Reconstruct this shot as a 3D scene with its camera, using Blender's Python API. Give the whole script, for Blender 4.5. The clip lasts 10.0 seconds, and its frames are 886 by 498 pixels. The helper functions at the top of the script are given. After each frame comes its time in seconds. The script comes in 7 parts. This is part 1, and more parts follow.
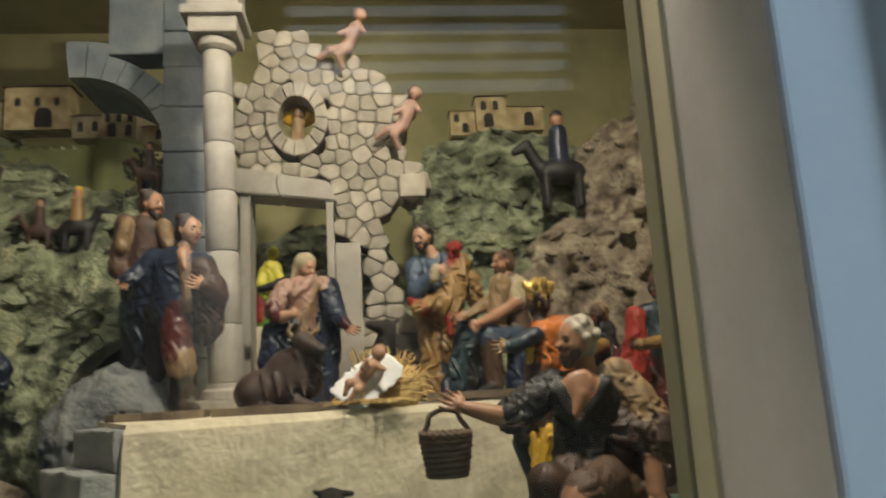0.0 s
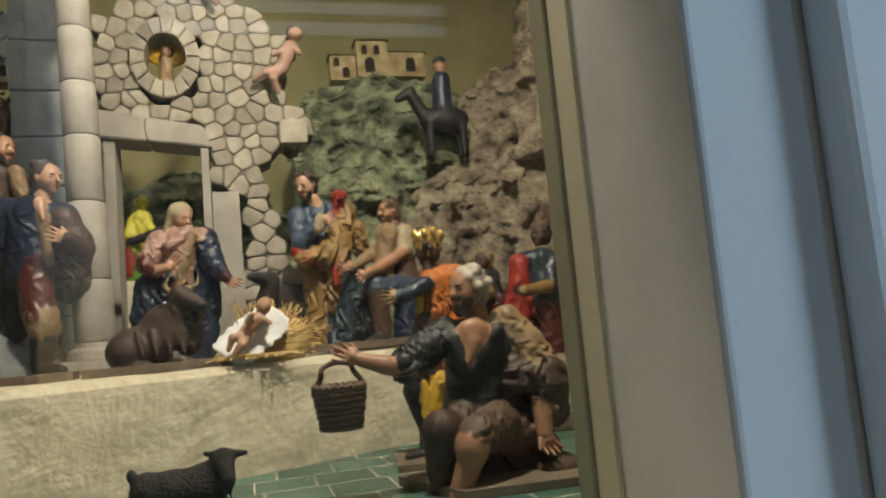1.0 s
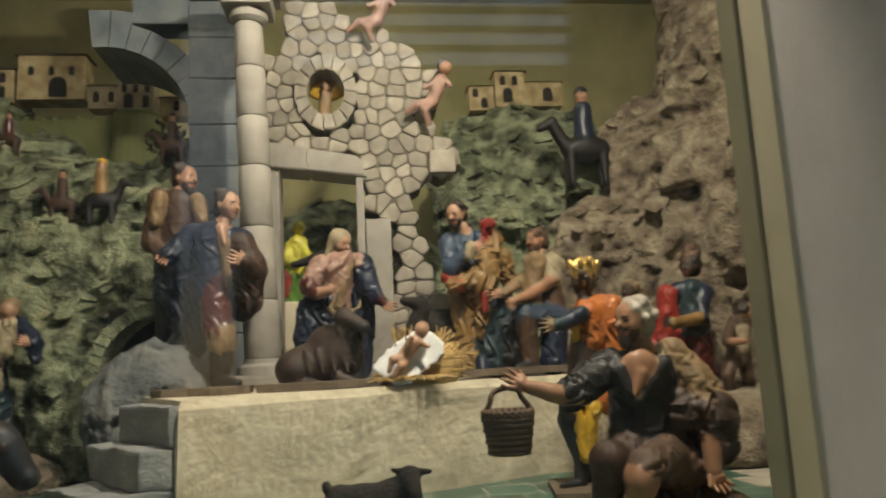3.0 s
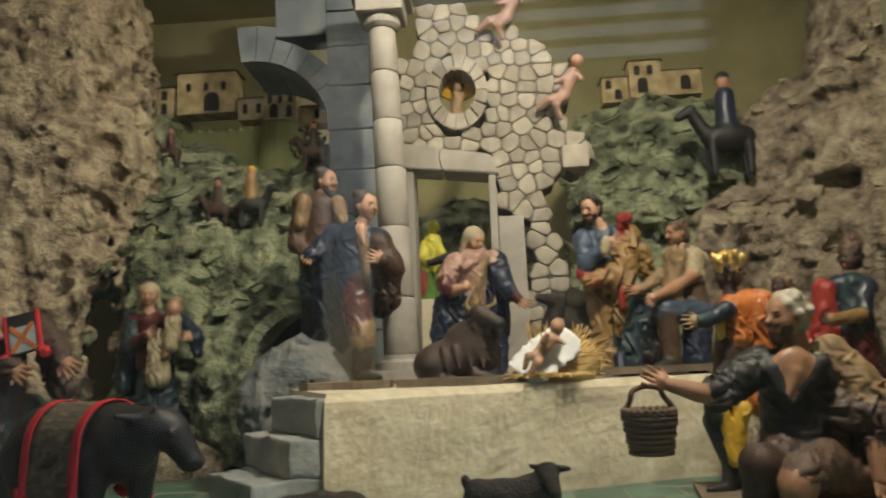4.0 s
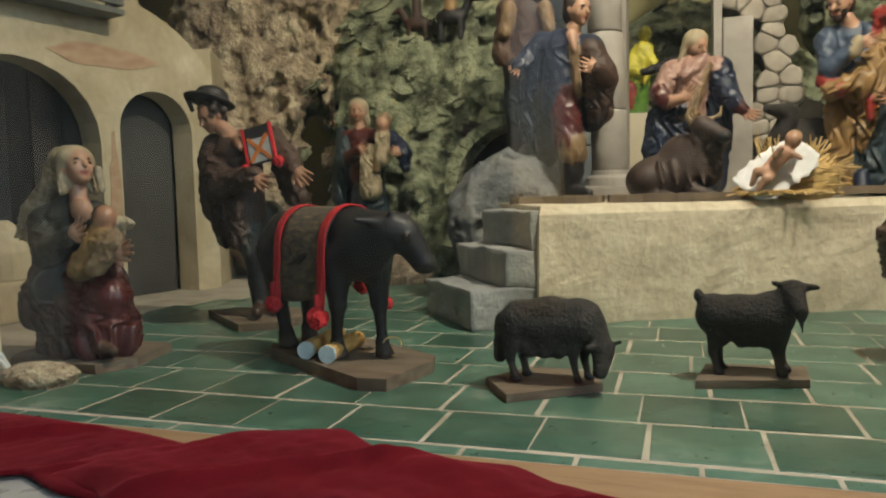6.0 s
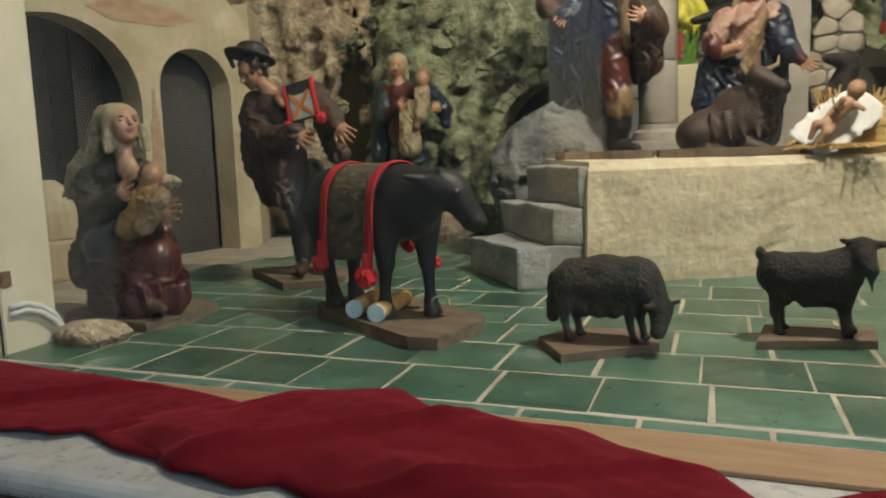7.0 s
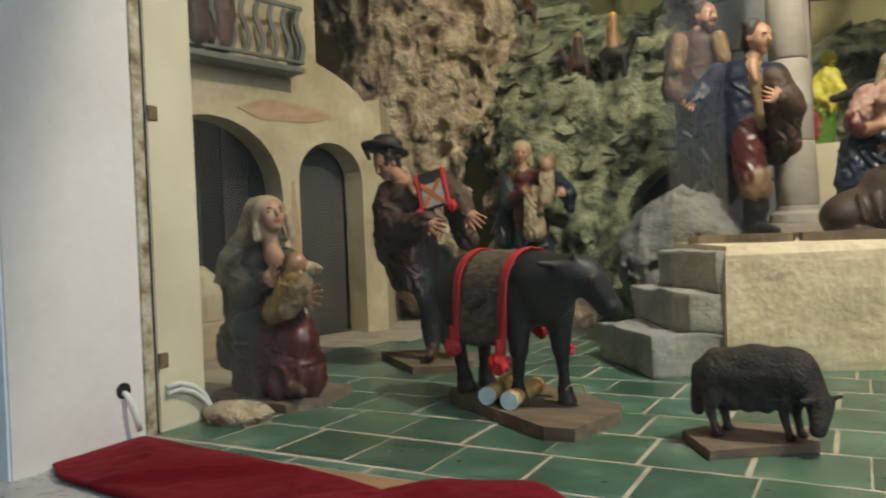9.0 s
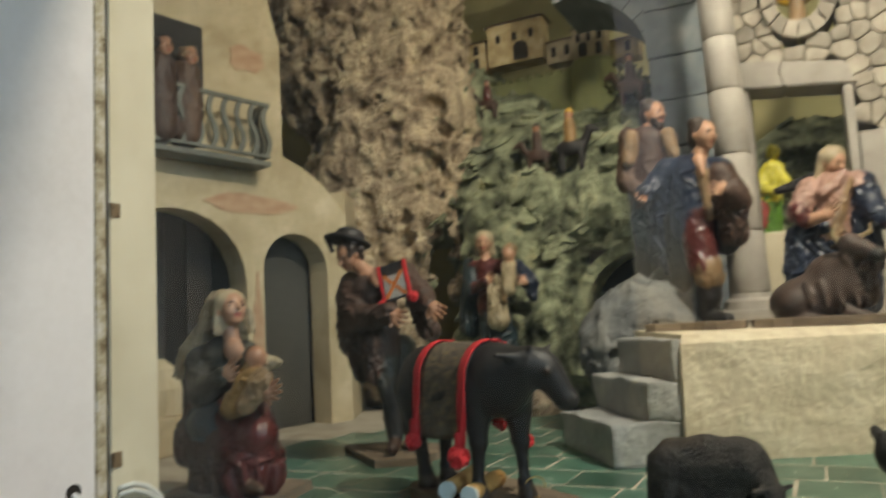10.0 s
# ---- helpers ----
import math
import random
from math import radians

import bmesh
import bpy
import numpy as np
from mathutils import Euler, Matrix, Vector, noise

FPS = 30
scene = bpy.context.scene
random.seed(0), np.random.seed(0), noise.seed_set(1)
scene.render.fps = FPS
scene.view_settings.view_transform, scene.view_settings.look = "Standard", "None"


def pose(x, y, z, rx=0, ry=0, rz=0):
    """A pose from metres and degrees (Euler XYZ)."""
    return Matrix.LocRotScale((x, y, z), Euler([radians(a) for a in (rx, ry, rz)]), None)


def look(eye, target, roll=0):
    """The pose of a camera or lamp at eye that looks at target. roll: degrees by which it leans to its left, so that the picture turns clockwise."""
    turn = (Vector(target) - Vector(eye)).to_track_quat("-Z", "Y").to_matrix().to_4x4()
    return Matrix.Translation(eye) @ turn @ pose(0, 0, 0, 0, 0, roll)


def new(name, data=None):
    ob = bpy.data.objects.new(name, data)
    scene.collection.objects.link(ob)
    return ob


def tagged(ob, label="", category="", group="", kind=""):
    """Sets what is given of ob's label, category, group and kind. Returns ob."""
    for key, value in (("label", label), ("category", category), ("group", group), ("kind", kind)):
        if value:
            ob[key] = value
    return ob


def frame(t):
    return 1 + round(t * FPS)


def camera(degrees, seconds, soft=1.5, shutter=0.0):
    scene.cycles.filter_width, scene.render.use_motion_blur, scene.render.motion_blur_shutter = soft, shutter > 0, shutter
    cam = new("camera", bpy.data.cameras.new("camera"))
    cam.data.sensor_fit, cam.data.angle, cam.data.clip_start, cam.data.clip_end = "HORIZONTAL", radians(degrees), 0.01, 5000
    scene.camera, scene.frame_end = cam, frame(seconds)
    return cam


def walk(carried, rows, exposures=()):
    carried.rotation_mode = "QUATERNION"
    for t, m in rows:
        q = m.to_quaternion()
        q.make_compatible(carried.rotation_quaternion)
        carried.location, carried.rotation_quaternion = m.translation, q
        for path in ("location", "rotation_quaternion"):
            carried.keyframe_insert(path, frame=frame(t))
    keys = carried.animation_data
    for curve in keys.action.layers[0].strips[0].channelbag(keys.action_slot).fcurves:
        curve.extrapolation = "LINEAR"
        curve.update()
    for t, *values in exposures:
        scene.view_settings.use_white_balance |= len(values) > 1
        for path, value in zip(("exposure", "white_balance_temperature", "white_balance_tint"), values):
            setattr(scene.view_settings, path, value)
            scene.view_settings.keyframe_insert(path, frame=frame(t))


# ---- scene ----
cam = camera(62.2, 10.0, soft=1.9, shutter=0.4)
PATH = [
    (0, (0.1874, -0.0282, 0.3347), (0.3885, 1.9253, 0.7136), -3.33),
    (0.5, (0.1941, 0.0032, 0.3367), (0.5663, 1.9478, 0.6193), -4.23),
    (1, (0.1572, 0.0083, 0.3450), (0.6832, 1.9258, 0.5602), -5.20),
    (1.5, (0.1042, -0.0025, 0.3550), (0.6614, 1.9000, 0.6200), -4.90),
    (2, (0.0560, -0.0063, 0.3540), (0.5240, 1.9161, 0.6464), -4.67),
    (2.5, (0.0221, -0.0094, 0.3578), (0.3982, 1.9324, 0.6544), -3.60),
    (4, (0.0185, -0.0120, 0.3521), (-0.1029, 1.9589, 0.6692), -2.38),
    (4.5, (-0.0061, -0.0111, 0.3453), (-0.2947, 1.9507, 0.6064), -1.62),
    (5, (-0.0442, -0.0068, 0.3399), (-0.5141, 1.9353, 0.4249), -0.99),
    (5.5, (-0.0589, 0.0065, 0.3348), (-0.6316, 1.9221, 0.2831), -0.97),
    (7, (-0.1150, 0.0357, 0.3294), (-0.8083, 1.8940, 0.0721), -1.83),
    (7.5, (-0.1280, 0.0387, 0.3280), (-0.9173, 1.8548, 0.0471), -1.46),
    (8, (-0.1350, 0.0364, 0.3311), (-0.9732, 1.8426, 0.1448), -1.37),
    (8.5, (-0.1393, 0.0276, 0.3349), (-0.9922, 1.8343, 0.2445), -1.46),
    (9, (-0.1424, 0.0178, 0.3380), (-1.1191, 1.7630, 0.3156), -2.38),
    (9.5, (-0.1325, 0.0139, 0.3434), (-1.1897, 1.7111, 0.3905), -3.34),
    (10, (-0.1085, 0.0023, 0.3523), (-0.9991, 1.7815, 0.5554), -2.99),
]
walk(cam, [(t, look(eye, target, roll)) for t, eye, target, roll in PATH], exposures=[(0.0, 0.08), (1.2, 0.10), (2.5, 0.05), (4.5, 0.10), (5.5, 0.16), (7.0, 0.24), (8.0, 0.26), (9.0, 0.34), (9.5, 0.38), (10.0, 0.34)])

# ---- world and lights ----
world = bpy.data.worlds.new("world")
scene.world = world
world.use_nodes = True
sky = world.node_tree.nodes.new("ShaderNodeTexSky")
sky.sky_type, sky.sun_disc = "NISHITA", False
sky.sun_elevation, sky.sun_rotation = radians(35), radians(200)
back = world.node_tree.nodes["Background"]
back.inputs["Strength"].default_value = 0.05
world.node_tree.links.new(sky.outputs["Color"], back.inputs["Color"])


def area_lamp(name, eye, target, size, watts, colour, tall=None):
    data = bpy.data.lights.new(name, "AREA")
    data.size, data.energy, data.color = size, watts, colour
    if tall:
        data.shape, data.size_y = "RECTANGLE", tall
    ob = new(name, data)
    ob.matrix_world = look(eye, target)
    return ob


# two warm spot lights under the niche's ceiling, behind the front wall
area_lamp("niche_lamp_right", (0.50, 1.18, 2.12), (0.15, 2.2, 0.3), 0.10, 47.0, (1.0, 0.885, 0.72))
left_lamp = area_lamp("niche_lamp_left", (-0.60, 1.35, 2.15), (-0.95, 2.9, 0.8), 0.12, 4.8, (1.0, 0.885, 0.73))
left_lamp.data.spread = radians(115)
area_lamp("niche_lamp_back", (-0.1, 3.15, 2.5), (-0.1, 3.6, 0.6), 0.3, 5.0, (1.0, 0.88, 0.70))
# daylight in the church's side window, high window and doorway
area_lamp("side_window_light", (4.1, -1.9, 2.2), (-0.3, 0.7, 0.5), 1.4, 146.0, (0.67, 0.84, 1.0), tall=2.2)
area_lamp("high_window_light", (1.0, -6.25, 4.5), (1.0, 0.0, 4.0), 3.3, 11.0, (0.72, 0.86, 1.0), tall=1.5)
area_lamp("doorway_light", (-1.55, -6.25, 1.75), (-1.55, 0.0, 1.7), 0.50, 0.13, (0.62, 0.80, 1.0), tall=4.8)

# ---- materials ----
def nodes_of(name):
    m = bpy.data.materials.new(name)
    m.use_nodes = True
    return m, m.node_tree.nodes, m.node_tree.links, m.node_tree.nodes["Principled BSDF"]


def ramp_node(nd, stops):
    r = nd.new("ShaderNodeValToRGB")
    while len(r.color_ramp.elements) < len(stops):
        r.color_ramp.elements.new(0.5)
    for e, (p, c) in zip(r.color_ramp.elements, stops):
        e.position, e.color = p, (*c, 1)
    return r


def surface(name, stops, rough=0.6, scale=12.0, fine=90.0, bump=0.15, depth=0.004, metal=0.0, grain=0.25, rand=0.0, stretch=(1, 1, 1), coat=0.0, spec=0.5):
    """A surface whose colour wanders over the stops at a large scale, with fine grain, worn gloss and relief."""
    m, nd, ln, b = nodes_of(name)
    co, mp = nd.new("ShaderNodeTexCoord"), nd.new("ShaderNodeMapping")
    ln.new(co.outputs["Object"], mp.inputs["Vector"])
    mp.inputs["Scale"].default_value = stretch
    big, small = nd.new("ShaderNodeTexNoise"), nd.new("ShaderNodeTexNoise")
    for n, s, d in ((big, scale, 5.0), (small, fine, 4.0)):
        n.inputs["Scale"].default_value, n.inputs["Detail"].default_value, n.inputs["Roughness"].default_value = s, d, 0.62
        ln.new(mp.outputs["Vector"], n.inputs["Vector"])
    if rand:
        oi, ad = nd.new("ShaderNodeObjectInfo"), nd.new("ShaderNodeVectorMath")
        ad.operation = "SCALE"
        ad.inputs[0].default_value = (37.0, 53.0, 71.0)
        ln.new(oi.outputs["Random"], ad.inputs["Scale"])
        ln.new(ad.outputs["Vector"], mp.inputs["Location"])
    r = ramp_node(nd, stops)
    ln.new(big.outputs["Fac"], r.inputs["Fac"])
    mix = nd.new("ShaderNodeMix")
    mix.data_type, mix.blend_type = "RGBA", "OVERLAY"
    mix.inputs["Factor"].default_value = grain
    ln.new(r.outputs["Color"], mix.inputs["A"])
    ln.new(small.outputs["Fac"], mix.inputs["B"])
    last = mix.outputs["Result"]
    if rand:
        hs, mr = nd.new("ShaderNodeHueSaturation"), nd.new("ShaderNodeMapRange")
        mr.inputs["To Min"].default_value, mr.inputs["To Max"].default_value = 1 - rand, 1 + rand
        ln.new(oi.outputs["Random"], mr.inputs["Value"])
        ln.new(mr.outputs["Result"], hs.inputs["Value"])
        ln.new(last, hs.inputs["Color"])
        last = hs.outputs["Color"]
    ln.new(last, b.inputs["Base Color"])
    rr = nd.new("ShaderNodeMapRange")
    rr.inputs["To Min"].default_value, rr.inputs["To Max"].default_value = max(0.03, rough - 0.14), min(1.0, rough + 0.14)
    ln.new(small.outputs["Fac"], rr.inputs["Value"])
    ln.new(rr.outputs["Result"], b.inputs["Roughness"])
    add = nd.new("ShaderNodeMath")
    ln.new(big.outputs["Fac"], add.inputs[0])
    ln.new(small.outputs["Fac"], add.inputs[1])
    bp = nd.new("ShaderNodeBump")
    bp.inputs["Strength"].default_value, bp.inputs["Distance"].default_value = bump, depth
    ln.new(add.outputs["Value"], bp.inputs["Height"])
    ln.new(bp.outputs["Normal"], b.inputs["Normal"])
    b.inputs["Metallic"].default_value = metal
    b.inputs["Coat Weight"].default_value = coat
    b.inputs["Coat Roughness"].default_value = 0.25
    b.inputs["Specular IOR Level"].default_value = spec
    return m


def shade(c, f):
    return tuple(min(1.0, v * f) for v in c)


def paint(name, c, rough=0.38, wear=0.45, coat=0.04):
    """Old painted wood or clay: one colour, dulled and chipped here and there."""
    return surface(name, [(0.3, shade(c, 1 - wear)), (0.5, c), (0.72, shade(c, 1 + 0.5 * wear))], min(1.0, rough + 0.06), 22, 130, 0.35, 0.003, grain=0.35, coat=coat)


M = {}
M["skin"] = paint("skin_paint", (0.35, 0.18, 0.105), 0.36, 0.25)
M["pale_skin"] = paint("pale_skin_paint", (0.44, 0.25, 0.16), 0.36, 0.2)
M["eye"] = paint("dark_eye_paint", (0.03, 0.02, 0.015), 0.2, 0.2)
M["lip"] = paint("lip_paint", (0.30, 0.085, 0.06), 0.35, 0.2)
M["olive_cloth"] = paint("dull_olive_paint", (0.045, 0.043, 0.032), 0.5)
M["hair"] = paint("dark_hair_paint", (0.035, 0.022, 0.016), 0.45)
# grey, lightened so that the colour carries highlights on the curls
M["grey_hair"] = paint("grey_hair_paint", (0.38, 0.33, 0.27), 0.4)
M["navy"] = paint("navy_paint", (0.015, 0.022, 0.045), 0.3)
M["blue"] = paint("blue_paint", (0.05, 0.072, 0.115), 0.42)
M["teal"] = paint("teal_paint", (0.022, 0.04, 0.05), 0.4)
M["black"] = paint("black_paint", (0.014, 0.012, 0.012), 0.5)
M["brown"] = paint("brown_paint", (0.055, 0.028, 0.018), 0.55)
M["umber"] = paint("umber_paint", (0.09, 0.05, 0.03), 0.56)
M["maroon"] = paint("maroon_paint", (0.075, 0.016, 0.014), 0.22)
M["tan"] = paint("tan_paint", (0.24, 0.155, 0.08), 0.5)
M["ochre"] = paint("ochre_paint", (0.25, 0.145, 0.05), 0.4)
M["cream"] = paint("cream_paint", (0.38, 0.31, 0.20), 0.5)
M["pink"] = paint("pink_paint", (0.36, 0.215, 0.17), 0.4)
M["red"] = paint("red_paint", (0.30, 0.032, 0.022), 0.4)
M["orange"] = paint("orange_paint", (0.48, 0.145, 0.03), 0.42)
M["yellow"] = paint("yellow_paint", (0.58, 0.35, 0.03), 0.4)
M["gold"] = surface("gilt", [(0.3, (0.45, 0.28, 0.08)), (0.6, (0.72, 0.50, 0.18))], 0.35, 30, 150, 0.3, 0.003, metal=0.7)
M["green"] = paint("green_paint", (0.10, 0.22, 0.03), 0.35)
M["lime"] = paint("lime_paint", (0.62, 0.56, 0.06), 0.4)
M["white"] = surface("white_cotton", [(0.3, (0.62, 0.62, 0.62)), (0.6, (0.8, 0.8, 0.8))], 0.85, 30, 300, 0.4, 0.002)
M["red_ribbon"] = surface("red_wool", [(0.3, (0.375, 0.009, 0.015)), (0.65, (0.540, 0.022, 0.026))], 0.85, 40, 400, 0.5, 0.002)
M["blanket"] = surface("patterned_wool", [(0.35, (0.044, 0.040, 0.035)), (0.55, (0.132, 0.099, 0.066)), (0.7, (0.352, 0.242, 0.110))], 0.95, 60, 240, 0.6, 0.004, stretch=(1, 1, 3))
M["wood"] = surface("old_board", [(0.3, (0.093, 0.068, 0.048)), (0.55, (0.170, 0.128, 0.088)), (0.75, (0.272, 0.204, 0.145))], 0.7, 9, 80, 0.35, 0.004, stretch=(1, 4, 4))
M["sill_wood"] = surface("sill_wood", [(0.3, (0.25, 0.15, 0.075)), (0.6, (0.34, 0.22, 0.12))], 0.55, 8, 60, 0.2, 0.002, stretch=(1, 7, 7))
M["log"] = surface("pale_log_bark", [(0.3, (0.40, 0.22, 0.06)), (0.6, (0.60, 0.37, 0.13))], 0.6, 25, 120, 0.4, 0.004)
M["log_end"] = surface("painted_log_end", [(0.3, (0.42, 0.55, 0.60)), (0.6, (0.60, 0.70, 0.74))], 0.7, 40, 160, 0.2, 0.002)
M["wicker"] = surface("wicker", [(0.3, (0.05, 0.028, 0.016)), (0.6, (0.14, 0.085, 0.05))], 0.6, 60, 220, 0.5, 0.003)
M["straw"] = surface("straw", [(0.3, (0.390, 0.240, 0.075)), (0.6, (0.690, 0.480, 0.195))], 0.65, 50, 200, 0.3, 0.002)
M["fleece"] = surface("dark_fleece_paint", [(0.3, (0.014, 0.012, 0.010)), (0.5, (0.032, 0.027, 0.023)), (0.7, (0.065, 0.055, 0.046))], 0.66, 40, 150, 0.8, 0.008, spec=0.3)
M["hoof"] = paint("dark_hoof_paint", (0.05, 0.035, 0.025), 0.45)
M["ox_brown"] = paint("ox_paint", (0.055, 0.035, 0.027), 0.48, 0.7)
M["horn"] = paint("horn_paint", (0.28, 0.21, 0.11), 0.35)
M["platform"] = surface("rough_plaster", [(0.3, (0.489, 0.423, 0.310)), (0.5, (0.602, 0.536, 0.395)), (0.7, (0.696, 0.630, 0.489))], 0.85, 10, 50, 0.7, 0.008, grain=0.4)
M["step"] = surface("grey_washed_plaster", [(0.3, (0.218, 0.227, 0.227)), (0.55, (0.303, 0.310, 0.303)), (0.72, (0.404, 0.394, 0.353))], 0.85, 9, 60, 0.7, 0.008, grain=0.35)
M["column"] = surface("painted_limestone", [(0.3, (0.263, 0.240, 0.209)), (0.55, (0.356, 0.325, 0.287)), (0.72, (0.418, 0.388, 0.341))], 0.75, 10, 70, 0.4, 0.004)
M["stone"] = surface("painted_fieldstone", [(0.3, (0.234, 0.204, 0.165)), (0.55, (0.347, 0.308, 0.252)), (0.72, (0.433, 0.390, 0.321))], 0.75, 14, 90, 0.4, 0.004, rand=0.22)
M["mortar"] = surface("dark_joint", [(0.3, (0.10, 0.088, 0.072)), (0.6, (0.17, 0.15, 0.125))], 0.9, 14, 90, 0.4, 0.004)
M["pier_stone"] = surface("blue_grey_wash", [(0.3, (0.07, 0.085, 0.10)), (0.5, (0.13, 0.15, 0.165)), (0.68, (0.20, 0.21, 0.205)), (0.8, (0.30, 0.29, 0.26))], 0.85, 9, 60, 0.6, 0.006, grain=0.4)
M["house"] = surface("ochre_house_plaster", [(0.3, (0.34, 0.27, 0.155)), (0.48, (0.47, 0.39, 0.25)), (0.6, (0.52, 0.44, 0.29)), (0.74, (0.66, 0.58, 0.43))], 0.85, 4.5, 55, 0.5, 0.005, grain=0.3)
# the steps' plaster made darker, with the boulder's shadow put into the colour
M["boulder"] = surface("shaded_grey_plaster", [(0.3, (0.087, 0.096, 0.102)), (0.5, (0.149, 0.158, 0.161)), (0.7, (0.248, 0.248, 0.229))], 0.9, 10, 60, 0.9, 0.012, grain=0.45)
M["stain"] = surface("exposed_brick_wash", [(0.3, (0.36, 0.20, 0.12)), (0.6, (0.48, 0.33, 0.21))], 0.85, 18, 90, 0.3, 0.004, stretch=(1, 1, 3))
# shade of the arched rooms put into the colour; also the door panel's grey
M["dark_room"] = surface("shaded_room_plaster", [(0.3, (0.042, 0.041, 0.036)), (0.6, (0.072, 0.069, 0.060))], 0.9, 6, 50, 0.2, 0.003)
M["iron"] = surface("green_grey_rail_paint", [(0.3, (0.085, 0.09, 0.075)), (0.6, (0.15, 0.155, 0.13))], 0.6, 30, 160, 0.3, 0.002)
M["tile"] = surface("green_glaze", [(0.3, (0.034, 0.087, 0.063)), (0.5, (0.058, 0.132, 0.096)), (0.64, (0.095, 0.179, 0.134)), (0.76, (0.224, 0.263, 0.213))], 0.32, 8, 60, 0.25, 0.002, rand=0.26, grain=0.35)
M["grout"] = surface("grout", [(0.3, (0.30, 0.26, 0.20)), (0.6, (0.46, 0.42, 0.34))], 0.9, 12, 90, 0.4, 0.003)
M["wall_white"] = surface("cream_limewash", [(0.3, (0.62, 0.595, 0.55)), (0.6, (0.72, 0.695, 0.65))], 0.85, 4, 60, 0.15, 0.002, grain=0.12)
M["frame_cream"] = surface("cream_frame_paint", [(0.3, (0.60, 0.53, 0.38)), (0.6, (0.70, 0.63, 0.47))], 0.6, 6, 80, 0.2, 0.002, grain=0.15)
M["frame_olive"] = surface("olive_frame_paint", [(0.3, (0.26, 0.24, 0.16)), (0.6, (0.34, 0.31, 0.21))], 0.6, 6, 80, 0.2, 0.002, grain=0.15)
M["chipped"] = surface("chipped_edge_paint", [(0.35, (0.16, 0.12, 0.06)), (0.5, (0.42, 0.37, 0.24)), (0.7, (0.62, 0.60, 0.52))], 0.8, 28, 160, 0.6, 0.004)
M["wall_blue"] = surface("pale_blue_limewash", [(0.3, (0.66, 0.755, 0.83)), (0.6, (0.75, 0.82, 0.87))], 0.85, 2.5, 60, 0.12, 0.002, grain=0.1)
M["marble"] = surface("grey_white_marble", [(0.3, (0.320, 0.328, 0.320)), (0.5, (0.448, 0.448, 0.424)), (0.7, (0.528, 0.528, 0.496))], 0.3, 6, 40, 0.08, 0.002)
M["dark_marble"] = surface("dark_mottled_marble", [(0.38, (0.022, 0.02, 0.025)), (0.5, (0.06, 0.05, 0.055)), (0.58, (0.20, 0.13, 0.10)), (0.7, (0.32, 0.28, 0.25))], 0.25, 14, 60, 0.05, 0.002)
M["velvet"] = surface("crimson_velvet", [(0.3, (0.081, 0.003, 0.007)), (0.6, (0.124, 0.006, 0.011))], 0.95, 9, 260, 0.35, 0.002, spec=0.1)
vb = M["velvet"].node_tree.nodes["Principled BSDF"]
vb.inputs["Sheen Weight"].default_value, vb.inputs["Sheen Roughness"].default_value = 0.35, 0.4
vb.inputs["Sheen Tint"].default_value = (0.9, 0.12, 0.15, 1)
M["rock_tan"] = surface("tan_tufa", [(0.30, (0.120, 0.086, 0.052)), (0.45, (0.412, 0.317, 0.215)), (0.58, (0.652, 0.532, 0.360)), (0.72, (0.823, 0.738, 0.498))], 0.9, 12, 55, 1.0, 0.03, grain=0.5)
M["rock_green"] = surface("green_painted_tufa", [(0.32, (0.045, 0.050, 0.030)), (0.44, (0.15, 0.165, 0.10)), (0.53, (0.29, 0.32, 0.20)), (0.62, (0.40, 0.42, 0.27)), (0.74, (0.52, 0.47, 0.24)), (0.82, (0.58, 0.58, 0.44))], 0.9, 9, 60, 1.0, 0.03, grain=0.55)
M["rock_brown"] = surface("brown_painted_tufa", [(0.30, (0.083, 0.062, 0.044)), (0.45, (0.248, 0.193, 0.138)), (0.58, (0.386, 0.317, 0.228)), (0.72, (0.524, 0.469, 0.317))], 0.9, 12, 55, 1.0, 0.03, grain=0.5)
M["olive_wall"] = surface("olive_painted_backdrop", [(0.3, (0.290, 0.273, 0.128)), (0.5, (0.393, 0.359, 0.179)), (0.7, (0.512, 0.461, 0.239))], 0.85, 2.2, 40, 0.15, 0.003)
M["castle"] = surface("moss_green_board", [(0.3, (0.210, 0.225, 0.090)), (0.6, (0.300, 0.315, 0.135))], 0.85, 6, 60, 0.2, 0.003)
M["cork_house"] = surface("cork_house_paint", [(0.3, (0.240, 0.168, 0.078)), (0.5, (0.432, 0.336, 0.180)), (0.7, (0.600, 0.504, 0.312))], 0.85, 14, 80, 0.3, 0.003)
M["roof"] = surface("dark_roof_paint", [(0.3, (0.06, 0.04, 0.025)), (0.6, (0.14, 0.09, 0.05))], 0.85, 20, 90, 0.3, 0.003)
# near black that stands in for the shade inside openings and gaps
M["dark"] = surface("opening_shade", [(0.3, (0.012, 0.010, 0.008)), (0.6, (0.03, 0.025, 0.02))], 0.95, 10, 60, 0.1, 0.002)
M["leaf"] = surface("dark_dyed_moss", [(0.3, (0.018, 0.02, 0.008)), (0.6, (0.06, 0.06, 0.025))], 0.9, 30, 120, 0.5, 0.005)
M["cable"] = surface("white_cable_sheath", [(0.3, (0.60, 0.60, 0.57)), (0.6, (0.72, 0.72, 0.68))], 0.4, 20, 90, 0.05, 0.001)
M["rust"] = surface("rusty_hinge", [(0.3, (0.08, 0.045, 0.02)), (0.6, (0.20, 0.13, 0.07))], 0.7, 60, 200, 0.4, 0.002)
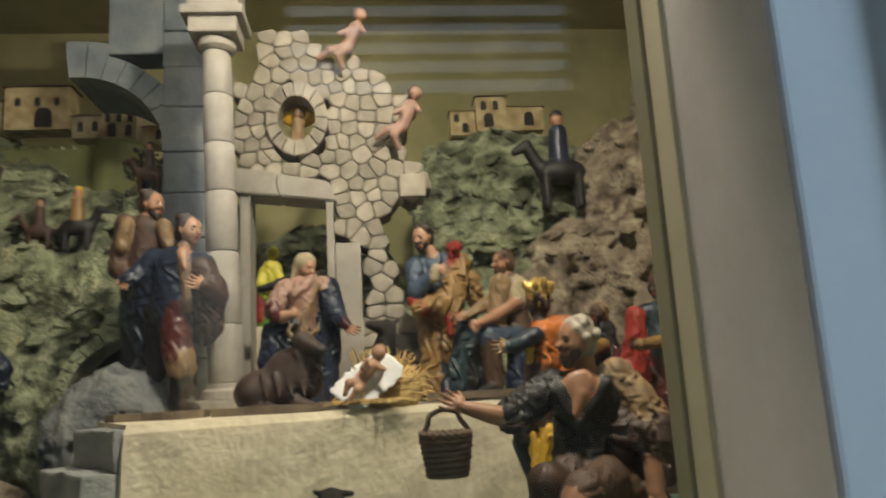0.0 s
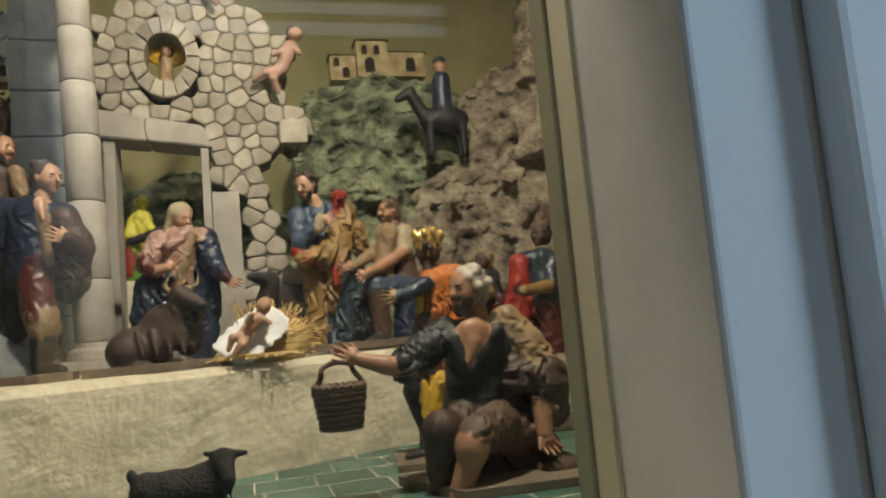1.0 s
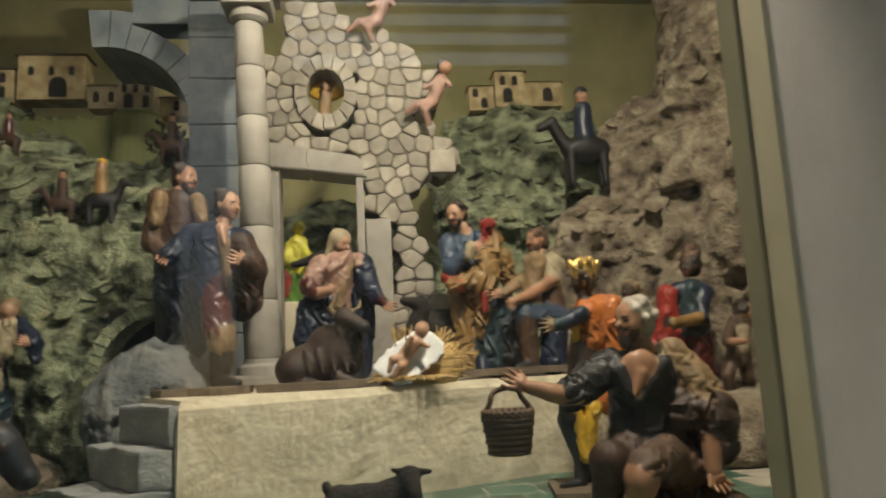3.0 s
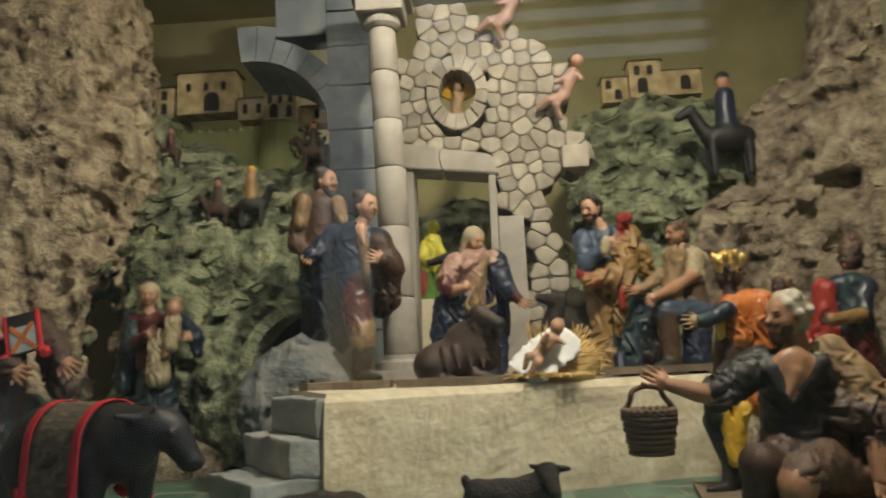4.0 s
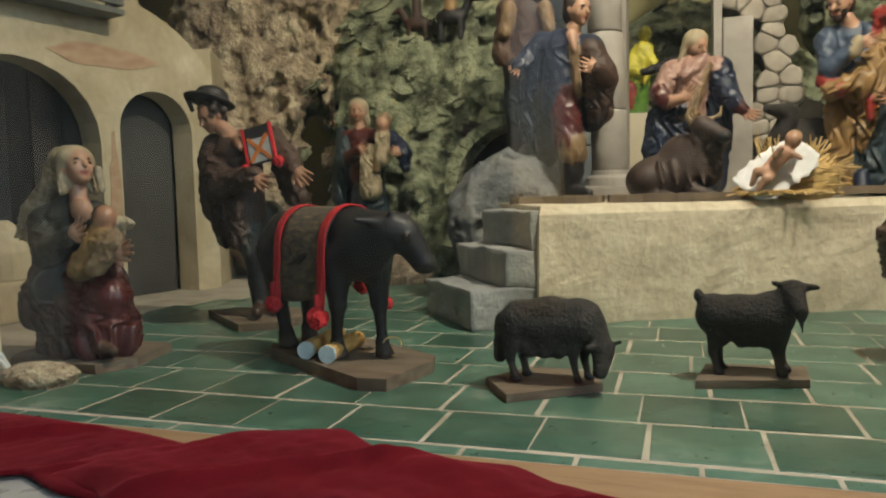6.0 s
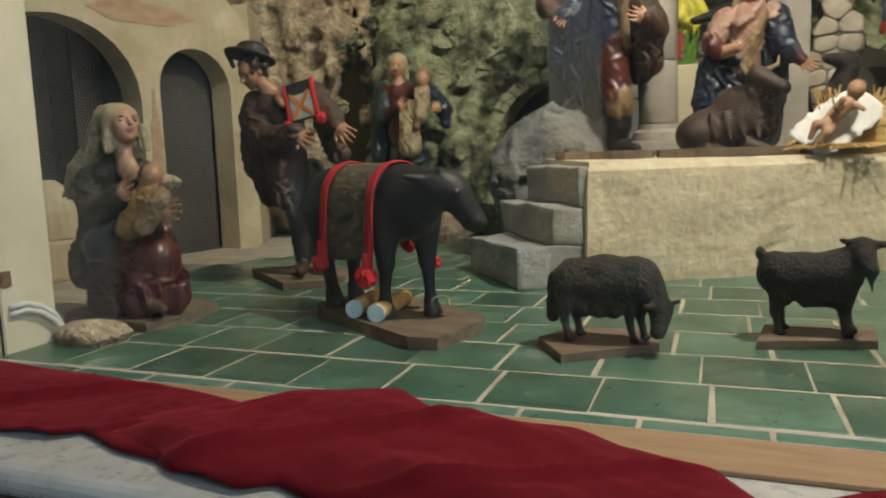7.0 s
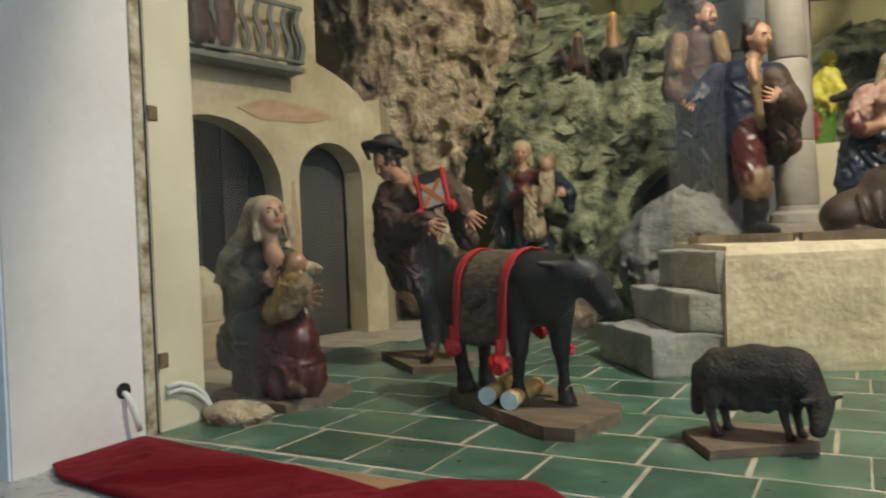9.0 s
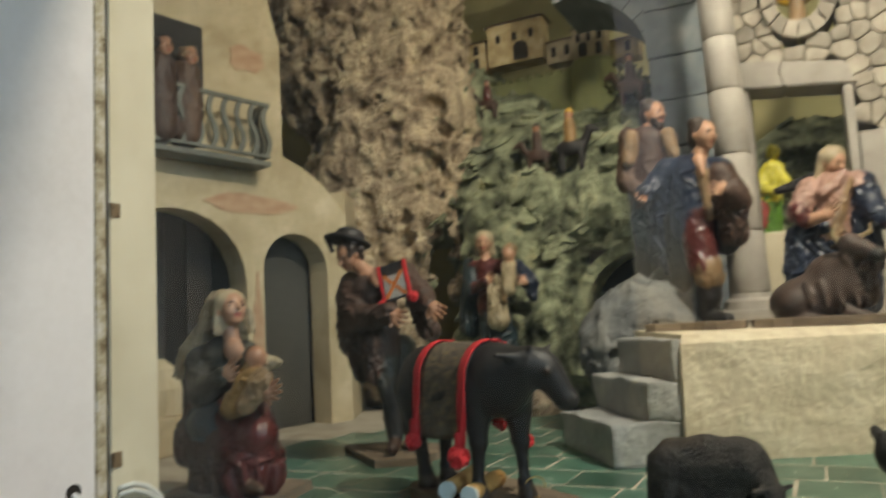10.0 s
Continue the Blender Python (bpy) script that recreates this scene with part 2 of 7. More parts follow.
M["room_floor"] = surface("church_floor_stone", [(0.3, (0.22, 0.20, 0.17)), (0.6, (0.34, 0.31, 0.27))], 0.5, 2, 40, 0.1, 0.002)


def glass_material():
    m, nd, ln, b = nodes_of("window_glass")
    nd.remove(b)
    lw, tr, gl, mx = nd.new("ShaderNodeLayerWeight"), nd.new("ShaderNodeBsdfTransparent"), nd.new("ShaderNodeBsdfGlossy"), nd.new("ShaderNodeMixShader")
    lw.inputs["Blend"].default_value = 0.5
    pw, fr = nd.new("ShaderNodeMath"), nd.new("ShaderNodeMath")
    pw.operation, fr.operation = "POWER", "MULTIPLY_ADD"
    pw.inputs[1].default_value, fr.inputs[1].default_value, fr.inputs[2].default_value = 5.0, 0.9, 0.035
    ln.new(lw.outputs["Facing"], pw.inputs[0])
    ln.new(pw.outputs["Value"], fr.inputs[0])
    tr.inputs["Color"].default_value = (0.96, 0.98, 0.965, 1)
    gl.inputs["Roughness"].default_value = 0.0
    ln.new(fr.outputs["Value"], mx.inputs["Fac"])
    ln.new(tr.outputs["BSDF"], mx.inputs[1])
    ln.new(gl.outputs["BSDF"], mx.inputs[2])
    ln.new(mx.outputs["Shader"], nd["Material Output"].inputs["Surface"])
    return m


M["glass"] = glass_material()

# ---- shaping tools ----
def thing(name, label, category, at=(0, 0, 0), group="", kind=""):
    ob = new(name)
    ob.location = at
    ob.empty_display_size = 0.05
    return tagged(ob, label, category, group, kind)


def mesh_object(name, mesh, mats, parent=None, label=""):
    for m in mats:
        mesh.materials.append(M[m])
    ob = new(name, mesh)
    if parent:
        ob.parent = parent
        bpy.context.view_layer.update()
        ob.matrix_parent_inverse = parent.matrix_world.inverted()
    if label:
        ob["label"] = label
    return ob


def part(name, bm, material, parent=None, label="", smooth=False):
    mesh = bpy.data.meshes.new(name)
    bm.to_mesh(mesh)
    bm.free()
    if smooth:
        mesh.polygons.foreach_set("use_smooth", [True] * len(mesh.polygons))
    return mesh_object(name, mesh, [material], parent, label)


def box(bm, lo, hi, bevel=0.0, m=None):
    lo, hi = Vector(lo), Vector(hi)
    made = bmesh.ops.create_cube(bm, size=1.0, matrix=Matrix.Translation((lo + hi) / 2) @ Matrix.Diagonal((*(hi - lo), 1)))
    verts = made["verts"]
    if bevel:
        edges = list({e for v in verts for e in v.link_edges})
        done = bmesh.ops.bevel(bm, geom=edges, offset=bevel, segments=2, affect="EDGES", profile=0.6)
        verts = list({v for f in done["faces"] for v in f.verts} | {v for v in verts if v.is_valid})
    if m is not None:
        bmesh.ops.transform(bm, matrix=m, verts=verts)
    return verts


def box_part(name, lo, hi, material, parent=None, label="", bevel=0.003, m=None):
    bm = bmesh.new()
    box(bm, lo, hi, bevel, m)
    return part(name, bm, material, parent, label)


def prism(bm, outline, z0, z1, wobble=0.0, seed=0):
    """A flat outline of (x, y), drawn up from z0 to z1."""
    rnd = random.Random(seed)
    low = [bm.verts.new((x, y, z0)) for x, y in outline]
    top = [bm.verts.new((x + rnd.uniform(-wobble, wobble), y + rnd.uniform(-wobble, wobble), z1)) for x, y in outline]
    bm.faces.new(top)
    bm.faces.new(low[::-1])
    for i in range(len(outline)):
        j = (i + 1) % len(outline)
        bm.faces.new((low[i], low[j], top[j], top[i]))
    bmesh.ops.recalc_face_normals(bm, faces=bm.faces[:])


def tube(bm, points, radius, sides=8, taper=None):
    """A round rod along the points."""
    points = [Vector(p) for p in points]
    rings = []
    for i, p in enumerate(points):
        way = (points[min(i + 1, len(points) - 1)] - points[max(i - 1, 0)]).normalized()
        side = way.orthogonal().normalized() if not rings else (side - way * side.dot(way)).normalized()
        up = way.cross(side)
        r = radius if taper is None else radius + (taper - radius) * i / max(1, len(points) - 1)
        rings.append([bm.verts.new(p + r * (math.cos(a) * side + math.sin(a) * up)) for a in (2 * math.pi * k / sides for k in range(sides))])
    for a, b in zip(rings, rings[1:]):
        for k in range(sides):
            bm.faces.new((a[k], a[(k + 1) % sides], b[(k + 1) % sides], b[k]))
    bm.faces.new(rings[0][::-1])
    bm.faces.new(rings[-1])


def lathe(bm, at, profile, sides=24, lean=(0.0, 0.0)):
    """A turned body round the upright axis at (x, y): profile of (radius, z)."""
    rings = []
    z0 = profile[0][1]
    for r, z in profile:
        cx, cy = at[0] + lean[0] * (z - z0), at[1] + lean[1] * (z - z0)
        rings.append([bm.verts.new((cx + r * math.cos(2 * math.pi * k / sides), cy + r * math.sin(2 * math.pi * k / sides), z)) for k in range(sides)])
    for a, b in zip(rings, rings[1:]):
        for k in range(sides):
            bm.faces.new((a[k], a[(k + 1) % sides], b[(k + 1) % sides], b[k]))
    bm.faces.new(rings[0][::-1])
    bm.faces.new(rings[-1])


# ---- noise and clay ----
def lattice(ix, iy, iz, seed):
    h = (ix.astype(np.int64) * 374761393 + iy.astype(np.int64) * 668265263 + iz.astype(np.int64) * 2147483647 + seed * 974711) & 0x7FFFFFFF
    h = ((h ^ (h >> 13)) * 1274126177) & 0x7FFFFFFF
    h = ((h ^ (h >> 16)) * 362437) & 0x7FFFFFFF
    return (h % 65536) / 65535.0


def smooth_noise(p, seed=0):
    i = np.floor(p)
    f = p - i
    f = f * f * (3 - 2 * f)
    i = i.astype(np.int64)
    out = 0.0
    for a in (0, 1):
        for b in (0, 1):
            for c in (0, 1):
                w = (f[:, 0] if a else 1 - f[:, 0]) * (f[:, 1] if b else 1 - f[:, 1]) * (f[:, 2] if c else 1 - f[:, 2])
                out = out + w * lattice(i[:, 0] + a, i[:, 1] + b, i[:, 2] + c, seed)
    return out * 2 - 1


def fractal(p, octaves=4, seed=0, ridged=False):
    total, amp = 0.0, 0.5
    for o in range(octaves):
        n = smooth_noise(p * 2.03**o + 17.3 * o, seed + o)
        total = total + amp * (1 - 2 * np.abs(n) if ridged else n)
        amp *= 0.52
    return total


def skin_of(field, origin, step):
    """The surface field = 0 as vertices and four-sided faces (surface nets)."""
    inside = field < 0
    nx, ny, nz = field.shape
    count = np.zeros((nx - 1, ny - 1, nz - 1), np.int8)
    corners = [(a, b, c) for a in (0, 1) for b in (0, 1) for c in (0, 1)]
    for a, b, c in corners:
        count += inside[a : nx - 1 + a, b : ny - 1 + b, c : nz - 1 + c]
    cells = np.argwhere((count > 0) & (count < 8))
    number = -np.ones(count.shape, np.int64)
    number[tuple(cells.T)] = np.arange(len(cells))
    total, hits = np.zeros((len(cells), 3)), np.zeros(len(cells))
    at = {k: field[cells[:, 0] + k[0], cells[:, 1] + k[1], cells[:, 2] + k[2]] for k in corners}
    for k in corners:
        for axis in range(3):
            if k[axis] == 0:
                other = tuple(1 if n == axis else k[n] for n in range(3))
                fa, fb = at[k], at[other]
                cross = (fa < 0) != (fb < 0)
                t = np.where(cross, fa / np.where(cross, fa - fb, 1), 0)
                spot = np.tile(np.array(k, float), (len(cells), 1))
                spot[:, axis] += t
                total += spot * cross[:, None]
                hits += cross
    verts = (cells + total / np.maximum(hits, 1)[:, None]) * step + origin
    faces = []
    for axis in range(3):
        u, v = (axis + 1) % 3, (axis + 2) % 3
        lo, hi = [slice(None)] * 3, [slice(None)] * 3
        lo[axis], hi[axis] = slice(0, -1), slice(1, None)
        edge = np.argwhere(inside[tuple(lo)] != inside[tuple(hi)])
        edge = edge[(edge[:, u] > 0) & (edge[:, v] > 0) & (edge[:, u] < field.shape[u] - 1) & (edge[:, v] < field.shape[v] - 1)]
        quad = []
        for du, dv in ((0, 0), (-1, 0), (-1, -1), (0, -1)):
            c = edge.copy()
            c[:, u] += du
            c[:, v] += dv
            quad.append(number[tuple(c.T)])
        quad = np.stack(quad, 1)
        flip = ~inside[tuple(edge.T)]
        quad[flip] = quad[flip][:, ::-1]
        faces.append(quad)
    return verts, np.concatenate(faces)


class Clay:
    """A carved body: cones and balls that melt into one another, each with its own paint."""

    def __init__(self, step=0.006, rough=0.0034, scale=46.0, seed=0, pits=0.0):
        self.lumps, self.step, self.rough, self.scale, self.seed, self.pits = [], step, rough, scale, seed, pits
        self.fines = []

    def cone(self, a, b, ra, rb, paint_name, melt=0.012, fold=0.0, folds=9, phase=0.0, cut=False):
        self.lumps.append(("cone", np.array(a, float), np.array(b, float), ra, rb, paint_name, melt, fold, folds, phase, cut))
        return self

    def ball(self, c, r, paint_name, melt=0.012, turn=(0, 0, 0), cut=False):
        r = np.array([r] * 3 if isinstance(r, (int, float)) else r, float)
        way = np.array(Euler([radians(v) for v in turn]).to_matrix())
        self.lumps.append(("ball", np.array(c, float), r, way, 0, paint_name, melt, 0, 0, 0, cut))
        return self

    def lump(self, c, r, paint_name, melt, way, cut=False):
        """A ball with its own three axes, the columns of way."""
        self.lumps.append(("ball", np.array(c, float), np.array(r, float), way, 0, paint_name, melt, 0, 0, 0, cut))

    def reach(self, l):
        if l[0] == "cone":
            r = max(l[3], l[4]) + l[7]
            return np.minimum(l[1], l[2]) - r, np.maximum(l[1], l[2]) + r
        r = np.abs(l[3]) @ l[2]
        return l[1] - r, l[1] + r

    def off(self, l, p):
        if l[0] == "ball":
            q = (p - l[1]) @ l[3]
            k = np.linalg.norm(q / l[2], axis=1)
            return k * (k - 1) / np.maximum(np.linalg.norm(q / l[2] ** 2, axis=1), 1e-6)
        axis = l[2] - l[1]
        rel = p - l[1]
        t = np.clip(rel @ axis / max(axis @ axis, 1e-9), 0, 1)
        out = rel - t[:, None] * axis
        d = np.linalg.norm(out, axis=1) - (l[3] + (l[4] - l[3]) * t)
        if l[7]:
            way = Vector(axis).normalized()
            s = way.orthogonal().normalized()
            u = np.array(way.cross(s))
            ang = np.arctan2(out @ u, out @ np.array(s))
            ang = ang + 0.35 * np.sin(9 * t + l[9]) + 0.25 * np.sin(17 * t + 3 * ang)
            ridge = 1 - 1.6 * np.abs(np.sin(0.5 * (l[8] * ang + l[9] + 2.5 * t)))
            d = d - 1.5 * l[7] * (0.45 + 0.65 * np.abs(t - 0.15)) * (ridge + 0.45 * np.sin((l[8] * 2 + 1) * ang - 4 * t))
        return d

    def shape(self):
        ends = [self.reach(l) for l in self.lumps if not l[10]]
        pad = 0.02 + self.rough + 2 * self.step
        lo, hi = np.min([e[0] for e in ends], 0) - pad, np.max([e[1] for e in ends], 0) + pad
        n = np.ceil((hi - lo) / self.step).astype(int) + 2
        axes = [lo[k] + self.step * np.arange(n[k]) for k in range(3)]
        field = np.full(n, 0.3)
        for l in self.lumps:
            a, b = self.reach(l)
            grow = pad + l[6] + 0.01
            i0 = np.clip(((a - grow - lo) / self.step).astype(int), 0, n - 1)
            i1 = np.clip(((b + grow - lo) / self.step).astype(int) + 2, 1, n)
            sl = tuple(slice(p, q) for p, q in zip(i0, i1))
            grid = np.stack(np.meshgrid(*[axes[k][sl[k]] for k in range(3)], indexing="ij"), -1)
            d = self.off(l, grid.reshape(-1, 3)).reshape(grid.shape[:3])
            k, old = max(l[6], 1e-5), field[sl]
            if l[10]:
                h = np.clip(k - np.abs(old + d), 0, None) / k
                field[sl] = np.maximum(old, -d) + h * h * k / 4
            else:
                h = np.clip(k - np.abs(old - d), 0, None) / k
                field[sl] = np.minimum(old, d) - h * h * k / 4
        if self.rough:
            near = np.argwhere(np.abs(field) < (2.2 if self.pits else 1.2) * self.rough + 1.2 * self.step)
            p = near * self.step + lo
            bumps = 0.9 * fractal(p * self.scale * 0.4, 3 if self.pits else 2, self.seed + 9) + 0.5 * fractal(p * self.scale * 0.9, 4 if self.pits else 2, self.seed, ridged=True)
            if self.pits:
                bumps = bumps + 0.28 * fractal(p * self.scale * 2.6, 3, self.seed + 3, ridged=True)
                bumps = bumps - self.pits * np.clip(smooth_noise(p * self.scale * 0.75, self.seed + 31) - 0.35, 0, 1) * 3.0
                bumps = bumps - self.pits * np.clip(smooth_noise(p * self.scale * 1.9, self.seed + 41) - 0.45, 0, 1) * 1.5
            field[tuple(near.T)] -= self.rough * bumps
        verts, faces = skin_of(field, lo, self.step)
        if not self.pits:
            for _ in range(1):
                total, near_by = np.zeros_like(verts), np.zeros(len(verts))
                for k in range(4):
                    for other in (1, 3):
                        for axis in range(3):
                            total[:, axis] += np.bincount(faces[:, k], verts[faces[:, (k + other) % 4], axis], len(verts))
                        near_by += np.bincount(faces[:, k], minlength=len(verts))
                verts = 0.4 * verts + 0.6 * total / np.maximum(near_by, 1)[:, None]
        solid = [l for l in self.lumps if not l[10]]
        paints = list(dict.fromkeys(l[5] for l in solid))
        nearest = np.argmin(np.stack([self.off(l, verts) for l in solid]), 0)
        slot = np.array([paints.index(l[5]) for l in solid])[nearest]
        return verts, faces, slot[faces[:, 0]], paints

    def mesh(self, name):
        """The body and its finer pieces as one mesh."""
        verts, faces, slot, paints = self.shape()
        for fine in self.fines:
            v, f, sl, own = fine.shape()
            paints = paints + [p for p in own if p not in paints]
            slot = np.concatenate([slot, np.array([paints.index(p) for p in own])[sl]])
            faces = np.concatenate([faces, f + len(verts)])
            verts = np.concatenate([verts, v])
        mesh = bpy.data.meshes.new(name)
        mesh.from_pydata(verts.tolist(), [], faces.tolist())
        mesh.polygons.foreach_set("material_index", slot.astype(np.int32))
        mesh.polygons.foreach_set("use_smooth", [True] * len(faces))
        return mesh, paints

    def statue(self, name, label, category, board=None, group=""):
        """One mesh, with its board (outline, bottom, top) when it stands on one."""
        mesh, paints = self.mesh(name)
        if board:
            bm = bmesh.new()
            bm.from_mesh(mesh)
            paints = paints + ["wood"]
            side = bmesh.new()
            prism(side, board[0], board[1], board[2], 0.002, 3)
            extra = bpy.data.meshes.new("board")
            side.to_mesh(extra)
            side.free()
            old = len(bm.faces)
            bm.from_mesh(extra)
            bm.faces.ensure_lookup_table()
            for f in bm.faces[old:]:
                f.material_index = len(paints) - 1
                f.smooth = False
            bm.to_mesh(mesh)
            bm.free()
            bpy.data.meshes.remove(extra)
        ob = mesh_object(name, mesh, paints)
        return tagged(ob, label, category, group)


def rock(name, label, lumps, paint_name, step=0.02, rough=0.05, scale=7.0, seed=0, cuts=(), category="rock", kind="", plates=0, plate_size=(0.03, 0.08)):
    """Porous tufa; plates of bark-like crust stand out of it at odd angles."""
    c = Clay(step, rough, scale, seed, 1.0)
    for at, r in lumps:
        c.ball(at, r, paint_name, 0.10)
    for at, r in cuts:
        c.ball(at, r, paint_name, 0.03, cut=True)
    mesh, paints = c.mesh(name)
    if plates:
        rnd = random.Random(seed)
        bm = bmesh.new()
        bm.from_mesh(mesh)
        bm.verts.ensure_lookup_table()
        bm.normal_update()
        spots = [(v.co.copy(), v.normal.copy()) for v in (bm.verts[rnd.randrange(len(bm.verts))] for _ in range(plates * 4)) if v.normal.y < -0.15][:plates]
        for at, normal in spots:
            up = (normal + Vector((rnd.uniform(-0.6, 0.6), rnd.uniform(-0.9, 0.1), rnd.uniform(0.1, 1.3)))).normalized()
            s1 = up.orthogonal().normalized()
            s2 = up.cross(s1)
            size, thick, turn = rnd.uniform(*plate_size), rnd.uniform(0.005, 0.014), rnd.random() * 6
            n = rnd.randint(6, 9)
            ring = [(s1 * math.cos(turn + 2 * math.pi * k / n) + s2 * math.sin(turn + 2 * math.pi * k / n) * 0.7) * size * rnd.uniform(0.55, 1.05) for k in range(n)]
            low = [bm.verts.new(at - normal * 0.006 + p * 0.9) for p in ring]
            top = [bm.verts.new(at - normal * 0.006 + p + up * (thick + rnd.uniform(-0.003, 0.006))) for p in ring]
            peak = bm.verts.new(at - normal * 0.006 + up * (thick * 1.3))
            bm.faces.new(low[::-1])
            for k in range(n):
                j = (k + 1) % n
                bm.faces.new((low[k], low[j], top[j], top[k]))
                bm.faces.new((top[k], top[j], peak))
        bm.to_mesh(mesh)
        bm.free()
    return tagged(mesh_object(name, mesh, paints), label, category, kind=kind)

# ---- the church wall with its niche ----
OPEN_L, OPEN_R, FACE, INNER, GLASS_Y = -1.288, 0.64, 0.67, 1.04, 0.945
HIGH, GROUND = 1.62, -1.05


def wall_piece(name, lo, hi, material, label):
    return tagged(box_part(name, lo, hi, material, bevel=0), label, "wall", kind="structure")


# reveals: the inner sides of the opening, plastered cream
wall_piece("wall_left_reveal", (-1.46, FACE + 0.004, GROUND), (OPEN_L, INNER, 6.0), "wall_white", "cream limewashed side of the niche opening")
wall_piece("wall_right_reveal", (OPEN_R, FACE + 0.024, GROUND), (0.82, INNER, 6.0), "wall_white", "cream limewashed side of the niche opening")
# the pale blue church wall on both sides, above and below
bm = bmesh.new()
box(bm, (-4.2, FACE, GROUND), (OPEN_L - 0.004, FACE + 0.02, 6.0))
part_l = tagged(part("wall_front_left", bm, "wall_blue"), "pale blue limewashed church wall", "wall", kind="structure")
bm = bmesh.new()
box(bm, (OPEN_R + 0.004, FACE + 0.018, GROUND), (0.79, FACE + 0.04, 6.0), 0.006)
tagged(part("wall_front_right", bm, "wall_blue"), "pale blue limewashed wall edge beside the niche", "wall", kind="structure")
bm = bmesh.new()
box(bm, (0.80, FACE - 0.035, GROUND), (0.98, FACE + 0.02, 6.0), 0.012)
box(bm, (0.99, FACE - 0.07, GROUND), (4.2, FACE + 0.02, 6.0), 0.012)
tagged(part("wall_pilaster_right", bm, "wall_blue"), "pale blue stepped pilaster of the church wall", "pilaster", kind="structure")
wall_piece("wall_over_niche", (OPEN_L, FACE, HIGH), (OPEN_R, INNER, 6.0), "wall_white", "plastered wall over the niche opening")
wall_piece("wall_under_niche", (OPEN_L, 0.66, GROUND), (OPEN_R, INNER, -0.055), "wall_white", "plastered wall below the niche")
# inner frame strips behind the glass line
tagged(box_part("frame_strip_left", (OPEN_L - 0.01, GLASS_Y + 0.006, 0.0), (OPEN_L + 0.004, INNER + 0.02, HIGH), "frame_cream", bevel=0.002), "cream painted wooden frame of the glazed niche", "frame", kind="structure")
tagged(box_part("frame_strip_right", (OPEN_R - 0.006, GLASS_Y + 0.006, 0.0), (OPEN_R + 0.02, INNER - 0.025, HIGH), "frame_cream", bevel=0.002), "cream painted wooden frame of the glazed niche", "frame", kind="structure")
tagged(box_part("frame_inner_right", (OPEN_R - 0.012, INNER - 0.022, 0.0), (OPEN_R + 0.03, INNER + 0.03, HIGH), "frame_olive", bevel=0.003), "olive painted inner frame strip of the niche", "frame", kind="structure")
tagged(box_part("trim_chipped_left", (OPEN_L - 0.004, GLASS_Y - 0.026, 0.0), (OPEN_L + 0.006, GLASS_Y - 0.004, HIGH), "chipped", bevel=0.003), "chipped paint along the frame's edge", "trim", kind="structure")
# a dark strip stands in for the shaded gap
tagged(box_part("trim_gap_left", (OPEN_L - 0.004, GLASS_Y - 0.0035, 0.0), (OPEN_L + 0.002, GLASS_Y + 0.0035, HIGH), "dark", bevel=0), "dark gap between plaster and frame", "trim", kind="structure")
pane = tagged(box_part("window_glass", (OPEN_L + 0.001, GLASS_Y - 0.002, 0.001), (OPEN_R - 0.001, GLASS_Y + 0.002, HIGH), "glass", bevel=0), "large clear glass pane of the niche", "glass", kind="structure")
pane.visible_shadow = False

# niche shell
wall_piece("wall_niche_back", (-3.0, 4.3, -0.1), (2.6, 4.4, 2.9), "olive_wall", "olive green painted back wall of the niche")
wall_piece("wall_niche_left", (-3.1, INNER, -0.1), (-3.0, 4.4, 2.9), "olive_wall", "olive green painted side of the niche")
wall_piece("wall_niche_right", (2.2, INNER, -0.1), (2.3, 4.4, 2.9), "olive_wall", "olive green painted side of the niche")
wall_piece("wall_niche_front_left", (-3.0, INNER - 0.02, -0.1), (-1.455, INNER, 2.9), "olive_wall", "inner face of the niche front")
wall_piece("wall_niche_front_right", (0.815, INNER - 0.02, -0.1), (2.2, INNER, 2.9), "olive_wall", "inner face of the niche front")
tagged(box_part("ceiling", (-3.1, 0.9, 2.6), (2.3, 4.4, 2.7), "olive_wall", bevel=0), "olive painted ceiling of the niche", "ceiling", kind="structure")

# the church behind the camera
# back wall with a tall narrow doorway and a wide high window
bm = bmesh.new()
for lo, hi in (((-4.3, GROUND), (-1.85, 6.1)), ((-1.85, 4.2), (-1.25, 6.1)), ((-1.25, GROUND), (-0.7, 6.1)), ((-0.7, GROUND), (2.7, 3.75)), ((-0.7, 5.3), (2.7, 6.1)), ((2.7, GROUND), (4.3, 6.1))):
    box(bm, (lo[0], -6.2, lo[1]), (hi[0], -6.1, hi[1]))
tagged(part("wall_church_back", bm, "wall_white"), "plain plastered church wall with a high window and a tall doorway", "wall", kind="structure")
for k in range(6):
    tagged(box_part("window_bar", (-0.7, -6.17, 3.93 + 0.24 * k), (2.7, -6.12, 4.01 + 0.24 * k), "wall_white", bevel=0), "pale glazing bar of the high church window", "window", kind="structure")
wall_piece("wall_church_left", (-4.3, -6.2, GROUND), (-4.2, 0.7, 6.1), "wall_white", "plain plastered church wall")
wall_piece("wall_church_right", (4.2, -6.2, GROUND), (4.3, 0.7, 6.1), "wall_white", "plain plastered church wall")
tagged(box_part("floor_church", (-4.3, -6.2, GROUND - 0.1), (4.3, 1.0, GROUND), "room_floor", bevel=0), "worn stone church floor", "floor", kind="structure")
tagged(box_part("ceiling_church", (-4.3, -6.2, 6.0), (4.3, 1.1, 6.1), "wall_white", bevel=0), "plain plastered church ceiling", "ceiling", kind="structure")

